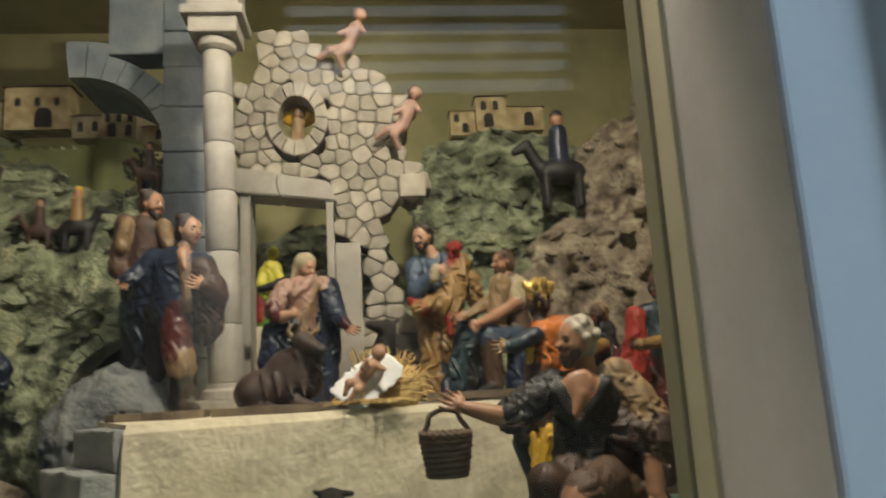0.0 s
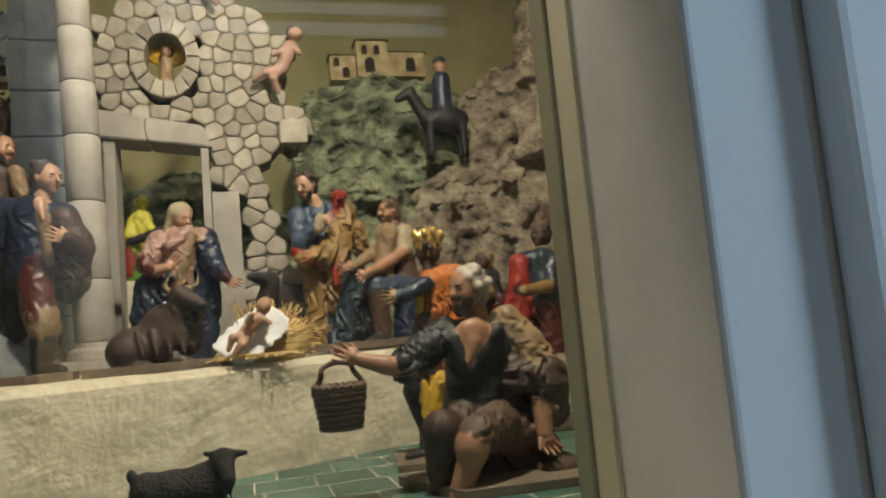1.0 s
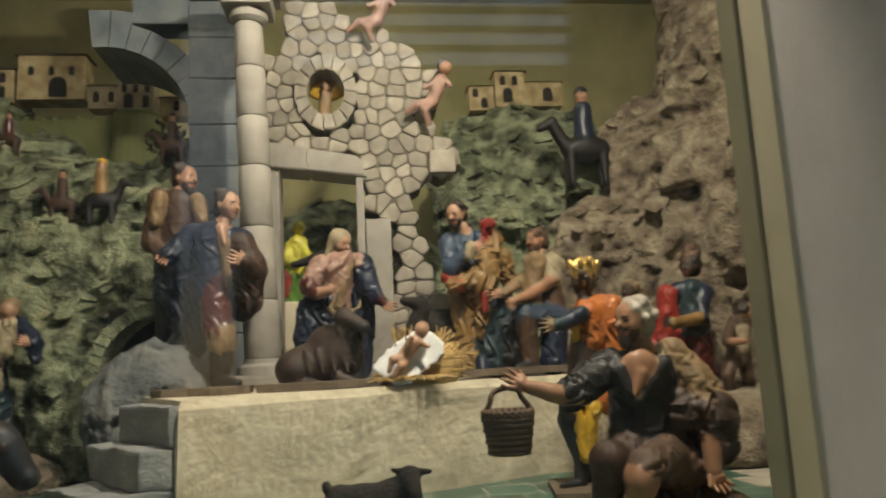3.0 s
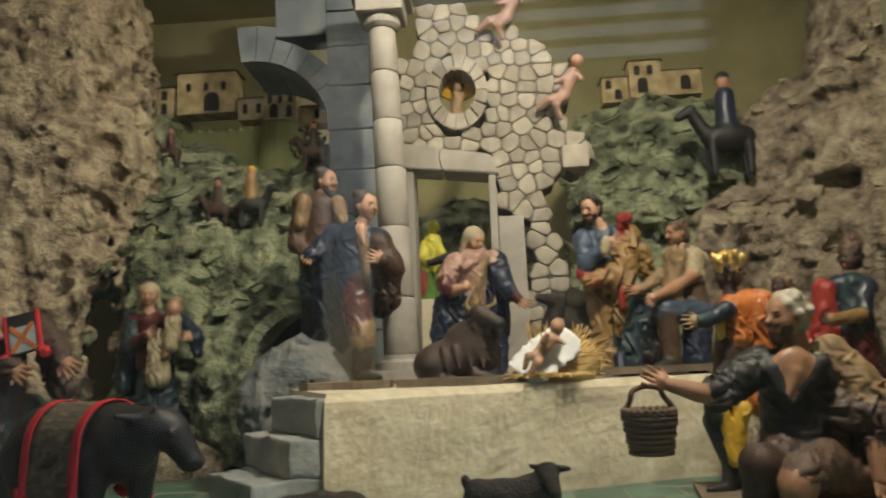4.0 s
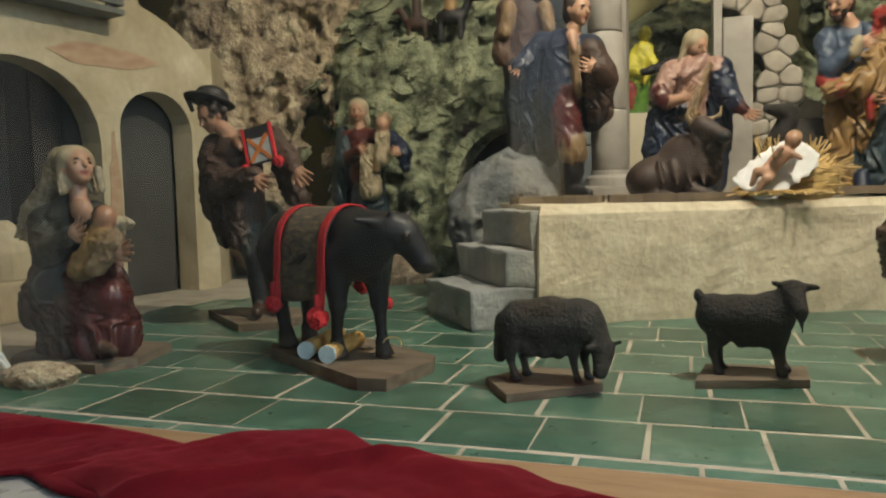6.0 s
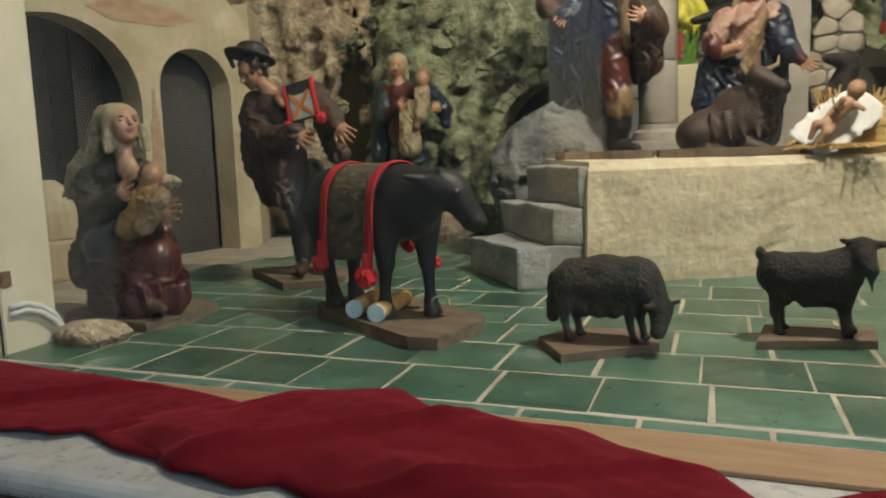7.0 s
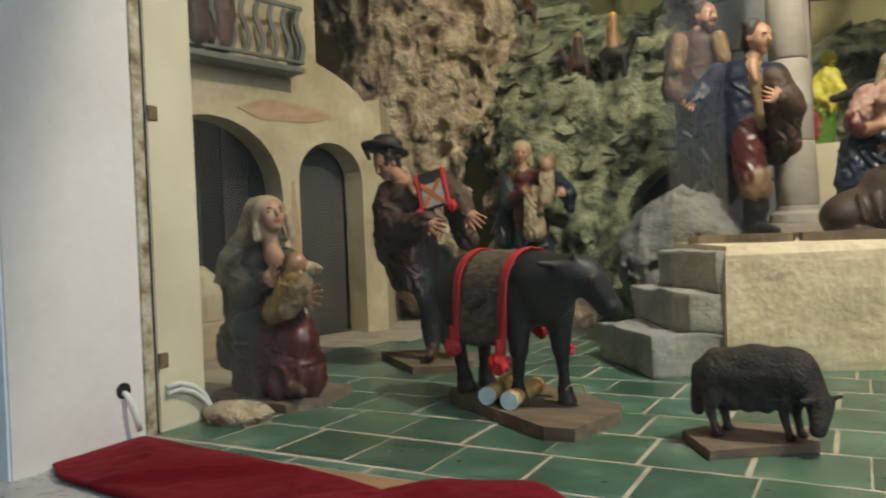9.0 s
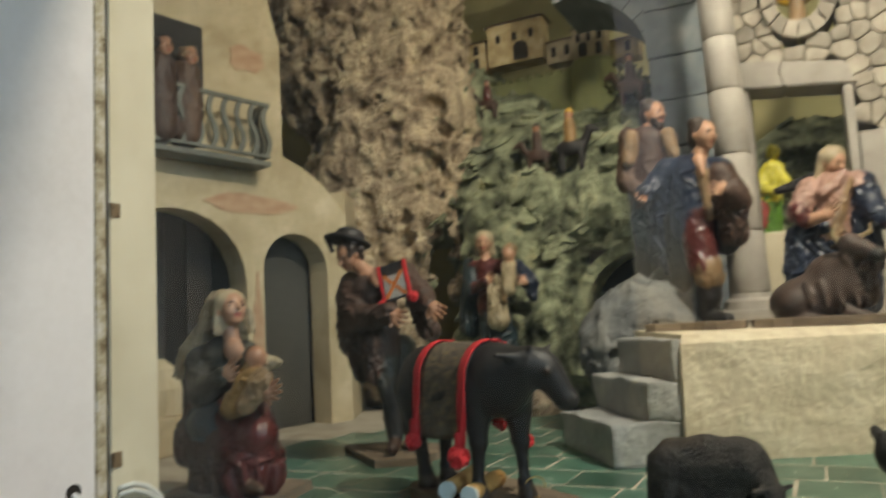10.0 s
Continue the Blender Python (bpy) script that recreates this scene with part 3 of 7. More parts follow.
# marble sill with a rounded nose, and the dark marble panel under it
bm = bmesh.new()
section = [(0.90, -0.006), (0.62, -0.006)] + [(0.612 - 0.018 * math.sin(a), -0.024 + 0.018 * math.cos(a)) for a in (math.pi * k / 8 for k in range(9))] + [(0.64, -0.046), (0.90, -0.046)]
left = [bm.verts.new((-1.75, y, z)) for y, z in section]
right = [bm.verts.new((1.3, y, z)) for y, z in section]
bm.faces.new(left)
bm.faces.new(right[::-1])
for i in range(len(section)):
    j = (i + 1) % len(section)
    bm.faces.new((left[i], right[i], right[j], left[j]))
bmesh.ops.recalc_face_normals(bm, faces=bm.faces[:])
tagged(part("marble_sill", bm, "marble"), "grey white marble sill with a rounded nose", "sill", kind="structure")
tagged(box_part("marble_panel", (-1.75, 0.625, -0.5), (1.3, 0.66, -0.0465), "dark_marble", bevel=0.004), "dark mottled marble panel under the sill", "panel", kind="structure")
tagged(box_part("trim_wood_edge", (OPEN_L, 0.80, -0.0055), (OPEN_R, 0.893, 0.0005), "sill_wood", bevel=0.002), "plain wooden strip before the tiles", "trim", kind="structure")

# ---- tiled ground of the crib ----
ground = tagged(box_part("floor", (-3.0, 0.894, -0.05), (2.2, 4.3, 0.0), "grout", bevel=0), "floor of glazed green tiles with pale joints", "floor", kind="structure")

# ---- platform and steps ----
ALONG, ACROSS = Vector((0.81, 0.586, 0)), Vector((-0.586, 0.81, 0))
FOOT = Vector((-0.543, 1.69, 0))
TOP = 0.298


def curved_front(n=26):
    """The foot of the platform's front, which bends gently back to the right."""
    pts = []
    for k in range(n + 1):
        s = k / n
        a = Vector((-0.400, 1.795))
        b, c, d = Vector((-0.10, 2.02)), Vector((0.22, 2.13)), Vector((0.74, 2.36))
        p = a * (1 - s) ** 3 + 3 * b * s * (1 - s) ** 2 + 3 * c * s * s * (1 - s) + d * s**3
        pts.append((p.x, p.y))
    return pts


def platform():
    front = curved_front()
    outline = front + [(0.80, 2.7), (0.75, 3.05), (-0.75, 3.05), (-0.72, 2.42)]
    top_ob = thing("stone_platform", "low platform of rough pale plaster carrying the holy group", "platform")
    bm = bmesh.new()
    rows = 14
    grid = []
    n = len(front)
    for r in range(rows + 1):
        z = TOP * r / rows
        row = []
        for i, (x, y) in enumerate(front):
            bulge = 0.008 * noise.noise(Vector((x * 6, y * 6, z * 7))) + 0.004 * noise.noise(Vector((x * 25, y * 25, z * 25)))
            lean = 0.012 * (1 - r / rows)
            edge = 0.010 * max(0.0, (r - rows + 1.5)) ** 2
            row.append(bm.verts.new((x, y + bulge - lean + edge, z)))
        grid.append(row)
    for a, b in zip(grid, grid[1:]):
        for i in range(n - 1):
            bm.faces.new((a[i], a[i + 1], b[i + 1], b[i]))
    rest = [bm.verts.new((x, y, TOP + 0.012)) for x, y in outline[n:]]
    bm.faces.new(grid[-1] + rest)
    low = [bm.verts.new((x, y, 0)) for x, y in outline[n:]]
    chain_top, chain_low = [grid[-1][-1]] + rest + [grid[-1][0]], [grid[0][-1]] + low + [grid[0][0]]
    for i in range(len(chain_top) - 1):
        if i == 0 or i == len(chain_top) - 2:
            side = [grid[r][-1] for r in range(rows + 1)] if i == 0 else [grid[r][0] for r in range(rows, -1, -1)]
            if i == 0:
                bm.faces.new(side[::-1] + [chain_low[1], chain_top[1]])
            else:
                bm.faces.new([chain_top[i], chain_low[i]] + side[::-1])
        else:
            bm.faces.new((chain_low[i], chain_low[i + 1], chain_top[i + 1], chain_top[i]))
    bmesh.ops.recalc_face_normals(bm, faces=bm.faces[:])
    part("front_wall", bm, "platform", top_ob, smooth=False)
    return top_ob


def steps():
    ob = thing("stone_steps", "three rough grey plastered steps beside the platform", "steps")
    for k, (start, h0, h1, back_len) in enumerate(((0.0, 0.0, 0.10, 0.37), (0.092, 0.10, 0.192, 0.36), (0.165, 0.192, 0.288, 0.34))):
        bm = bmesh.new()
        a = FOOT + ALONG * start + ACROSS * 0.014
        run = 0.31 - start
        m = Matrix((ALONG, ACROSS, Vector((0, 0, 1)))).transposed().to_4x4()
        m.translation = a
        verts = box(bm, (0, 0, h0), (run, back_len, h1), 0.008)
        bmesh.ops.subdivide_edges(bm, edges=[e for e in bm.edges if e.calc_length() > 0.05], cuts=6, use_grid_fill=True)
        for v in bm.verts:
            p = Vector((v.co.x + start, v.co.y, v.co.z))
            v.co += Vector((noise.noise(p * 14), noise.noise(p * 14 + Vector((5, 5, 5))), noise.noise(p * 14 + Vector((9, 1, 3))))) * 0.010
        bmesh.ops.transform(bm, matrix=m, verts=bm.verts[:])
        part("step", bm, "step", ob, smooth=False)
    return ob


platform()
steps()


def edge_board(a, b, wide, thick, z, seed):
    """A bent flat strip of old wood on the platform's rim."""
    bm = bmesh.new()
    a, b = Vector(a), Vector(b)
    way = (b - a).normalized()
    side = Vector((-way.y, way.x, 0))
    rings = []
    for k in range(9):
        p = a.lerp(b, k / 8) + side * 0.01 * math.sin(k * 0.9 + seed)
        w = wide * (0.85 + 0.15 * math.sin(k * 1.3 + seed)) * (0.7 if k in (0, 8) else 1)
        rings.append([bm.verts.new(p + side * s * w / 2 + Vector((0, 0, zz))) for s, zz in ((-1, z), (1, z), (1, z + thick), (-1, z + thick))])
    for r, s in zip(rings, rings[1:]):
        for k in range(4):
            bm.faces.new((r[k], r[(k + 1) % 4], s[(k + 1) % 4], s[k]))
    bm.faces.new(rings[0][::-1])
    bm.faces.new(rings[-1])
    bmesh.ops.recalc_face_normals(bm, faces=bm.faces[:])
    return tagged(part("base_board", bm, "wood"), "thin weathered wooden base board on the platform rim", "board", group="boards on the platform")


edge_board((-0.53, 2.10, 0), (-0.275, 2.10, 0), 0.16, 0.022, TOP + 0.002, 0.3)
edge_board((-0.26, 2.10, 0), (0.08, 2.15, 0), 0.16, 0.022, TOP + 0.002, 1.7)
edge_board((0.34, 2.36, 0), (0.78, 2.42, 0), 0.16, 0.022, TOP + 0.010, 2.7)

# ---- ruined temple: column, pier with broken arch, fieldstone wall ----
def column():
    ob = thing("stone_column", "round pale stone column of stacked drums with a cracked joint", "column", (-0.288, 2.42, TOP))
    lean = (-0.028, 0.0)
    x0, y0 = -0.283, 2.42
    bm = bmesh.new()
    box(bm, (x0 - 0.085, y0 - 0.085, TOP + 0.012), (x0 + 0.085, y0 + 0.085, TOP + 0.05), 0.01)
    lathe(bm, (x0, y0), [(0.082, TOP + 0.05), (0.078, TOP + 0.075), (0.062, TOP + 0.085), (0.060, TOP + 0.10)])
    part("base", bm, "column", ob)
    joints = [TOP + 0.10, 0.585, 0.825, 1.03, 1.20, 1.375, 1.535]
    for k, (z0, z1) in enumerate(zip(joints, joints[1:])):
        r0, r1 = 0.0585 - 0.0115 * (z0 - 0.4) / 1.13, 0.0585 - 0.0115 * (z1 - 0.4) / 1.13
        bm = bmesh.new()
        lathe(bm, (x0 + lean[0] * (z0 - 0.4), y0), [(r0 - 0.005, z0), (r0, z0 + 0.006), ((r0 + r1) / 2 + 0.0006, (z0 + z1) / 2), (r1, z1 - 0.006), (r1 - 0.005, z1)], 28, lean)
        for v in bm.verts:
            v.co += v.normal * 0.0 + Vector((1, 1, 0.8)) * 0.0022 * noise.noise(v.co * 22 + Vector((k * 3, 0, 0)))
        part("drum", bm, "column", ob, smooth=True)
    bm = bmesh.new()
    xt = x0 + lean[0] * 1.13
    lathe(bm, (xt, y0), [(0.050, 1.535), (0.064, 1.548), (0.066, 1.565), (0.058, 1.58)])
    part("capital", bm, "column", ob)
    bm = bmesh.new()
    box(bm, (xt - 0.082, y0 - 0.08, 1.58), (xt + 0.082, y0 + 0.08, 1.64), 0.006)
    box(bm, (xt - 0.105, y0 - 0.10, 1.64), (xt + 0.105, y0 + 0.10, 1.672), 0.006)
    box(bm, (xt - 0.085, y0 - 0.08, 1.672), (xt + 0.085, y0 + 0.08, 1.80), 0.006)
    part("entablature", bm, "column", ob)


column()


def pier():
    ob = thing("ruined_pier", "square blue grey stone pier with a broken arch", "pier", (-0.49, 2.8, TOP))
    rnd = random.Random(4)
    z, k = 0.05, 0
    while z < 2.25:
        h = rnd.uniform(0.12, 0.19)
        bm = bmesh.new()
        box(bm, (-0.585 + rnd.uniform(-0.004, 0.004), 2.74 + rnd.uniform(-0.004, 0.004), z), (-0.375, 2.90, z + h - 0.004), 0.006)
        part("block", bm, "pier_stone", ob)
        z += h
    # springing of the arch, curving up to the left
    cx, cz, r0, r1 = -0.90, 1.28, 0.325, 0.425
    for i in range(9):
        a0, a1 = radians(2 + 10.6 * i), radians(12 + 10.6 * i)
        bm = bmesh.new()
        grow = 0.05 if i > 6 else 0.0
        quad = [(r0, a0), (r1 + grow, a0), (r1 + grow, a1), (r0, a1)]
        low = [bm.verts.new((cx + r * math.cos(a), 2.745, cz + r * math.sin(a))) for r, a in quad]
        top = [bm.verts.new((cx + r * math.cos(a), 3.12, cz + r * math.sin(a))) for r, a in quad]
        bm.faces.new(low)
        bm.faces.new(top[::-1])
        for q in range(4):
            bm.faces.new((low[q], top[q], top[(q + 1) % 4], low[(q + 1) % 4]))
        bmesh.ops.recalc_face_normals(bm, faces=bm.faces[:])
        part("arch_stone", bm, "pier_stone", ob)
    bm = bmesh.new()
    box(bm, (-0.80, 2.75, 1.70), (-0.585, 2.895, 2.25), 0.01)
    part("spandrel", bm, "pier_stone", ob)


pier()

WALL_Y = 2.70


def inside(p, outline):
    x, y = p
    odd = False
    for (x0, y0), (x1, y1) in zip(outline, outline[1:] + outline[:1]):
        if (y0 > y) != (y1 > y) and x < (x1 - x0) * (y - y0) / (y1 - y0) + x0:
            odd = not odd
    return odd


def cell(site, others, lo, hi):
    """The region of the plane that lies nearer to site than to the others."""
    poly = [(lo[0], lo[1]), (hi[0], lo[1]), (hi[0], hi[1]), (lo[0], hi[1])]
    for o in sorted(others, key=lambda q: (q[0] - site[0]) ** 2 + (q[1] - site[1]) ** 2)[1:22]:
        mx, my, nx, ny = (site[0] + o[0]) / 2, (site[1] + o[1]) / 2, o[0] - site[0], o[1] - site[1]
        cut = []
        for a, b in zip(poly, poly[1:] + poly[:1]):
            da, db = (a[0] - mx) * nx + (a[1] - my) * ny, (b[0] - mx) * nx + (b[1] - my) * ny
            if da <= 0:
                cut.append(a)
            if (da < 0) != (db < 0) and da != db:
                t = da / (da - db)
                cut.append((a[0] + t * (b[0] - a[0]), a[1] + t * (b[1] - a[1])))
        poly = cut
        if len(poly) < 3:
            return []
    return poly


def stone_mesh(poly, depth, gap, rnd):
    """A pillow-faced stone that fills a cell, standing proud of the joint."""
    cx, cz = sum(p[0] for p in poly) / len(poly), sum(p[1] for p in poly) / len(poly)
    # drop corners that almost coincide
    clean = [p for p, q in zip(poly, poly[1:] + poly[:1]) if math.hypot(p[0] - q[0], p[1] - q[1]) > 0.004]
    poly = clean if len(clean) >= 3 else poly
    round_off = []
    n = len(poly)
    for i in range(n):
        a, b, c = poly[i - 1], poly[i], poly[(i + 1) % n]
        round_off.append((b[0] * 0.80 + a[0] * 0.20, b[1] * 0.80 + a[1] * 0.20))
        round_off.append((b[0] * 0.80 + c[0] * 0.20, b[1] * 0.80 + c[1] * 0.20))
    bm = bmesh.new()
    rings = []
    for shrink, y in ((gap, 0.012), (gap, -depth * 0.35), (gap + 0.003, -depth * 0.85), (gap + 0.009, -depth)):
        ring = []
        for x, z in round_off:
            d = max(math.hypot(x - cx, z - cz), 1e-4)
            f = max(0.15, 1 - shrink / d)
            ring.append(bm.verts.new((cx + (x - cx) * f, y + rnd.uniform(-0.0012, 0.0012), cz + (z - cz) * f)))
        rings.append(ring)
    for a, b in zip(rings, rings[1:]):
        for k in range(len(a)):
            bm.faces.new((a[k], a[(k + 1) % len(a)], b[(k + 1) % len(a)], b[k]))
    bm.faces.new(rings[-1])
    bmesh.ops.recalc_face_normals(bm, faces=bm.faces[:])
    return bm


def fieldstone_wall():
    rnd = random.Random(12)
    ob = thing("ruined_stone_wall", "ruined wall of rounded pale fieldstones with an oval opening and a doorway", "wall", (0, WALL_Y, TOP))
    outline = [(-0.31, 0.3), (-0.31, 1.50), (-0.26, 1.56), (-0.235, 1.68), (-0.17, 1.785), (-0.10, 1.79), (-0.02, 1.735), (0.03, 1.63), (0.18, 1.635), (0.31, 1.54), (0.39, 1.44), (0.34, 1.33), (0.315, 1.235), (0.415, 1.20), (0.43, 1.165), (0.405, 1.07), (0.285, 1.05), (0.25, 0.98), (0.24, 0.88), (0.265, 0.80), (0.34, 0.66), (0.43, 0.52), (0.46, 0.3)]
    door = [(-0.30, 0.2), (-0.30, 1.20), (0.055, 1.145), (0.085, 1.05), (0.085, 0.905), (0.165, 0.895), (0.165, 0.2)]
    ox, oz, orx, orz = -0.068, 1.392, 0.118, 0.150
    sites = []
    z, row = 0.25, 0
    while z < 1.90:
        x = -0.52 + (row % 2) * 0.035
        while x < 0.60:
            sites.append((x + rnd.uniform(-0.019, 0.019), z + rnd.uniform(-0.017, 0.017)))
            x += rnd.uniform(0.052, 0.076)
        z += 0.055
        row += 1
    keep = [s for s in sites if inside(s, outline) and not inside(s, door) and ((s[0] - ox) / orx) ** 2 + ((s[1] - oz) / orz) ** 2 > 1.0]
    core = bmesh.new()
    polys = []
    for s in keep:
        poly = cell(s, sites, (s[0] - 0.08, s[1] - 0.08), (s[0] + 0.08, s[1] + 0.08))
        if len(poly) >= 3:
            polys.append(poly)
            a = [core.verts.new((x, WALL_Y, z)) for x, z in poly]
            b = [core.verts.new((x, WALL_Y + 0.13, z)) for x, z in poly]
            core.faces.new(a)
            core.faces.new(b[::-1])
            for i in range(len(a)):
                core.faces.new((a[i], b[i], b[(i + 1) % len(a)], a[(i + 1) % len(a)]))
    bmesh.ops.recalc_face_normals(core, faces=core.faces[:])
    part("core", core, "mortar", ob)
    for poly in polys:
        bm = stone_mesh(poly, rnd.uniform(0.005, 0.010), 0.0012, rnd)
        bmesh.ops.translate(bm, verts=bm.verts[:], vec=(0, WALL_Y, 0))
        part("stone", bm, "stone", ob, smooth=True)
    # ring of wedge stones round the oval
    for i in range(15):
        a0, a1 = 2 * math.pi * (i + 0.04) / 15, 2 * math.pi * (i + 0.96) / 15
        bm = bmesh.new()
        pts = []
        for f in (0.60, 1.0):
            arc = [a0 + (a1 - a0) * k / 3 for k in range(4)]
            pts += [(ox + orx * f * math.cos(a), oz + orz * f * math.sin(a)) for a in (arc if f == 0.60 else arc[::-1])]
        a = [bm.verts.new((x, WALL_Y - 0.028 - 0.002 * (i % 3), z)) for x, z in pts]
        b = [bm.verts.new((x, WALL_Y + 0.10, z)) for x, z in pts]
        bm.faces.new(a)
        bm.faces.new(b[::-1])
        for k in range(len(a)):
            bm.faces.new((a[k], b[k], b[(k + 1) % len(a)], a[(k + 1) % len(a)]))
        bmesh.ops.recalc_face_normals(bm, faces=bm.faces[:])
        bmesh.ops.bevel(bm, geom=[e for e in bm.edges if e.verts[0].co.y < WALL_Y - 0.02 and e.verts[1].co.y < WALL_Y - 0.02], offset=0.004, segments=2, affect="EDGES")
        part("ring_stone", bm, "stone", ob)
    # lintel, cracked, sloping a little; jambs; corner block
    for slab in ([(-0.300, 1.200), (-0.142, 1.170), (-0.150, 1.130), (-0.138, 1.082), (-0.300, 1.100)], [(-0.139, 1.169), (0.046, 1.136), (0.076, 1.056), (-0.135, 1.082), (-0.147, 1.130)]):
        bm = bmesh.new()
        prism(bm, [(x, -z) for x, z in slab], WALL_Y - 0.038, WALL_Y + 0.12)
        bmesh.ops.transform(bm, matrix=Matrix(((1, 0, 0, 0), (0, 0, 1, 0), (0, -1, 0, 0), (0, 0, 0, 1))), verts=bm.verts[:])
        bmesh.ops.recalc_face_normals(bm, faces=bm.faces[:])
        bmesh.ops.bevel(bm, geom=bm.edges[:], offset=0.005, segments=2, affect="EDGES")
        part("lintel_block", bm, "column", ob)
    box_part("jamb_face", (0.034, WALL_Y - 0.03, 0.30), (0.062, WALL_Y + 0.12, 1.055), "column", ob, bevel=0.004)
    box_part("jamb", (0.064, WALL_Y - 0.036, 0.30), (0.158, WALL_Y + 0.11, 0.895), "column", ob, bevel=0.006)
    box_part("jamb", (-0.285, WALL_Y - 0.02, 0.30), (-0.247, WALL_Y + 0.12, 1.10), "column", ob, bevel=0.006)
    box_part("corner_block", (0.312, WALL_Y - 0.04, 1.065), (0.412, WALL_Y + 0.12, 1.155), "stone", ob, bevel=0.008)


fieldstone_wall()

# ---- house with arches along the left side ----
HX, HY = Vector((0.2195, 0.9756, 0)), Vector((0.9756, -0.2195, 0))  # along the front; out of it
H0 = Vector((-2.0275, 1.2, 0))  # front's near end at the ground


def on_house(s, out, z):
    return H0 + HX * s + HY * out + Vector((0, 0, z))


def s_of(y):
    return (y - 1.2) / 0.9756


def arch_outline(s0, s1, top, spring, n=12):
    mid, r = (s0 + s1) / 2, (s1 - s0) / 2
    pts = [(s0, 0.0), (s0, spring)]
    pts += [(mid - r * math.cos(math.pi * k / n), spring + (top - spring) * math.sin(math.pi * k / n)) for k in range(1, n)]
    return pts + [(s1, spring), (s1, 0.0)]


def house():
    ob = thing("plaster_house", "ochre plastered house front with two dark arched openings and a balcony", "house", tuple(on_house(0.6, 0, 0)))
    arches = [arch_outline(s_of(1.44), s_of(1.965), 0.77, 0.53), arch_outline(s_of(2.035), s_of(2.325), 0.715, 0.58)]
    end, upper = s_of(2.43), s_of(2.13)

    # the wall as columns of narrow strips, so that the arches go right through it
    bm = bmesh.new()
    cuts = sorted({0.0, end, upper} | {round(p[0], 5) for a in arches for p in a})
    def roof_at(s):
        if s <= upper - 1e-6:
            return 2.2 if s < s_of(1.9) else 2.2 - (s - s_of(1.9)) * 3.3
        # shoulder that slopes down to the rock
        t = (s - upper) / (end - upper)
        return 1.0 - 0.10 * t - 0.10 * t**3
    for s0, s1 in zip(cuts, cuts[1:]):
        mid = (s0 + s1) / 2
        low0 = low1 = 0.0
        for a in arches:
            xs = [p[0] for p in a]
            if min(xs) < mid < max(xs):
                upper_pts = sorted(a[1:-1])
                def height(s):
                    for (xa, za), (xb, zb) in zip(upper_pts, upper_pts[1:]):
                        if xa - 1e-6 <= s <= xb + 1e-6:
                            return za + (zb - za) * (s - xa) / max(xb - xa, 1e-9)
                    return upper_pts[0][1]
                low0, low1 = height(s0), height(s1)
        top0, top1 = roof_at(s0 + 1e-5), roof_at(s1 - 1e-5)
        corner = [(s0, low0), (s1, low1), (s1, top1), (s0, top0)]
        a = [bm.verts.new(on_house(s, 0, z)) for s, z in corner]
        b = [bm.verts.new(on_house(s, -0.10, z)) for s, z in corner]
        bm.faces.new(a)
        bm.faces.new(b[::-1])
        for k in range(4):
            bm.faces.new((a[k], b[k], b[(k + 1) % 4], a[(k + 1) % 4]))
    bmesh.ops.recalc_face_normals(bm, faces=bm.faces[:])
    part("wall", bm, "house", ob)
    # end wall, turned back towards the rock
    bm = bmesh.new()
    p0, p1 = on_house(end - 0.002, 0.0, 0), Vector((-1.93, 2.80, 0))
    side = (p1 - p0).normalized()
    out = Vector((side.y, -side.x, 0)) * -0.06
    rows = [(0.0, 1.0), (0.35, 1.0), (0.6, 0.95), (0.80, 0.8), (0.90, 0.6)]
    front = [(p0, z) for z, f in rows] + [(p0.lerp(p1, f), z) for z, f in rows[::-1]]
    a = [bm.verts.new(p + Vector((0, 0, z))) for p, z in front]
    b = [bm.verts.new(p + out + Vector((0, 0, z))) for p, z in front]
    bm.faces.new(a)
    bm.faces.new(b[::-1])
    for k in range(len(a)):
        bm.faces.new((a[k], b[k], b[(k + 1) % len(a)], a[(k + 1) % len(a)]))
    bmesh.ops.recalc_face_normals(bm, faces=bm.faces[:])
    part("end_wall", bm, "house", ob)
    # room behind the arches, its shade put into the dark plaster colour
    m = Matrix((HX, -HY, Vector((0, 0, 1)))).transposed().to_4x4()
    m.translation = H0
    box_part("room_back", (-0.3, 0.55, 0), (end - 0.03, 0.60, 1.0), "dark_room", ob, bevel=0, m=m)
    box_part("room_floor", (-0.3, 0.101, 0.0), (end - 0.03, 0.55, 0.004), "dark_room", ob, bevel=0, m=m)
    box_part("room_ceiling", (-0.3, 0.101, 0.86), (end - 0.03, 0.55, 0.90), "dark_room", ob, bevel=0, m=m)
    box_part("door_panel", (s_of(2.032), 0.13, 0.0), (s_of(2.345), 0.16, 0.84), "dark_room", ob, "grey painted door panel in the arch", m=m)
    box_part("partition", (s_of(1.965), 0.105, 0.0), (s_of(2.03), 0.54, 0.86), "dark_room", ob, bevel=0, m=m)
    # thin near-black sheet, added to darken the far side of the large arch
    box_part("dark_sheet", (s_of(1.86), 0.20, 0.0), (s_of(1.96), 0.22, 0.85), "dark", ob, bevel=0.004, m=m)
    # near-black slab on the wall, standing in for the shade in a window recess
    box_part("recess_shade", (s_of(1.50), -0.004, 1.08), (s_of(1.81), 0.02, 1.40), "dark", ob, bevel=0.002, m=m)
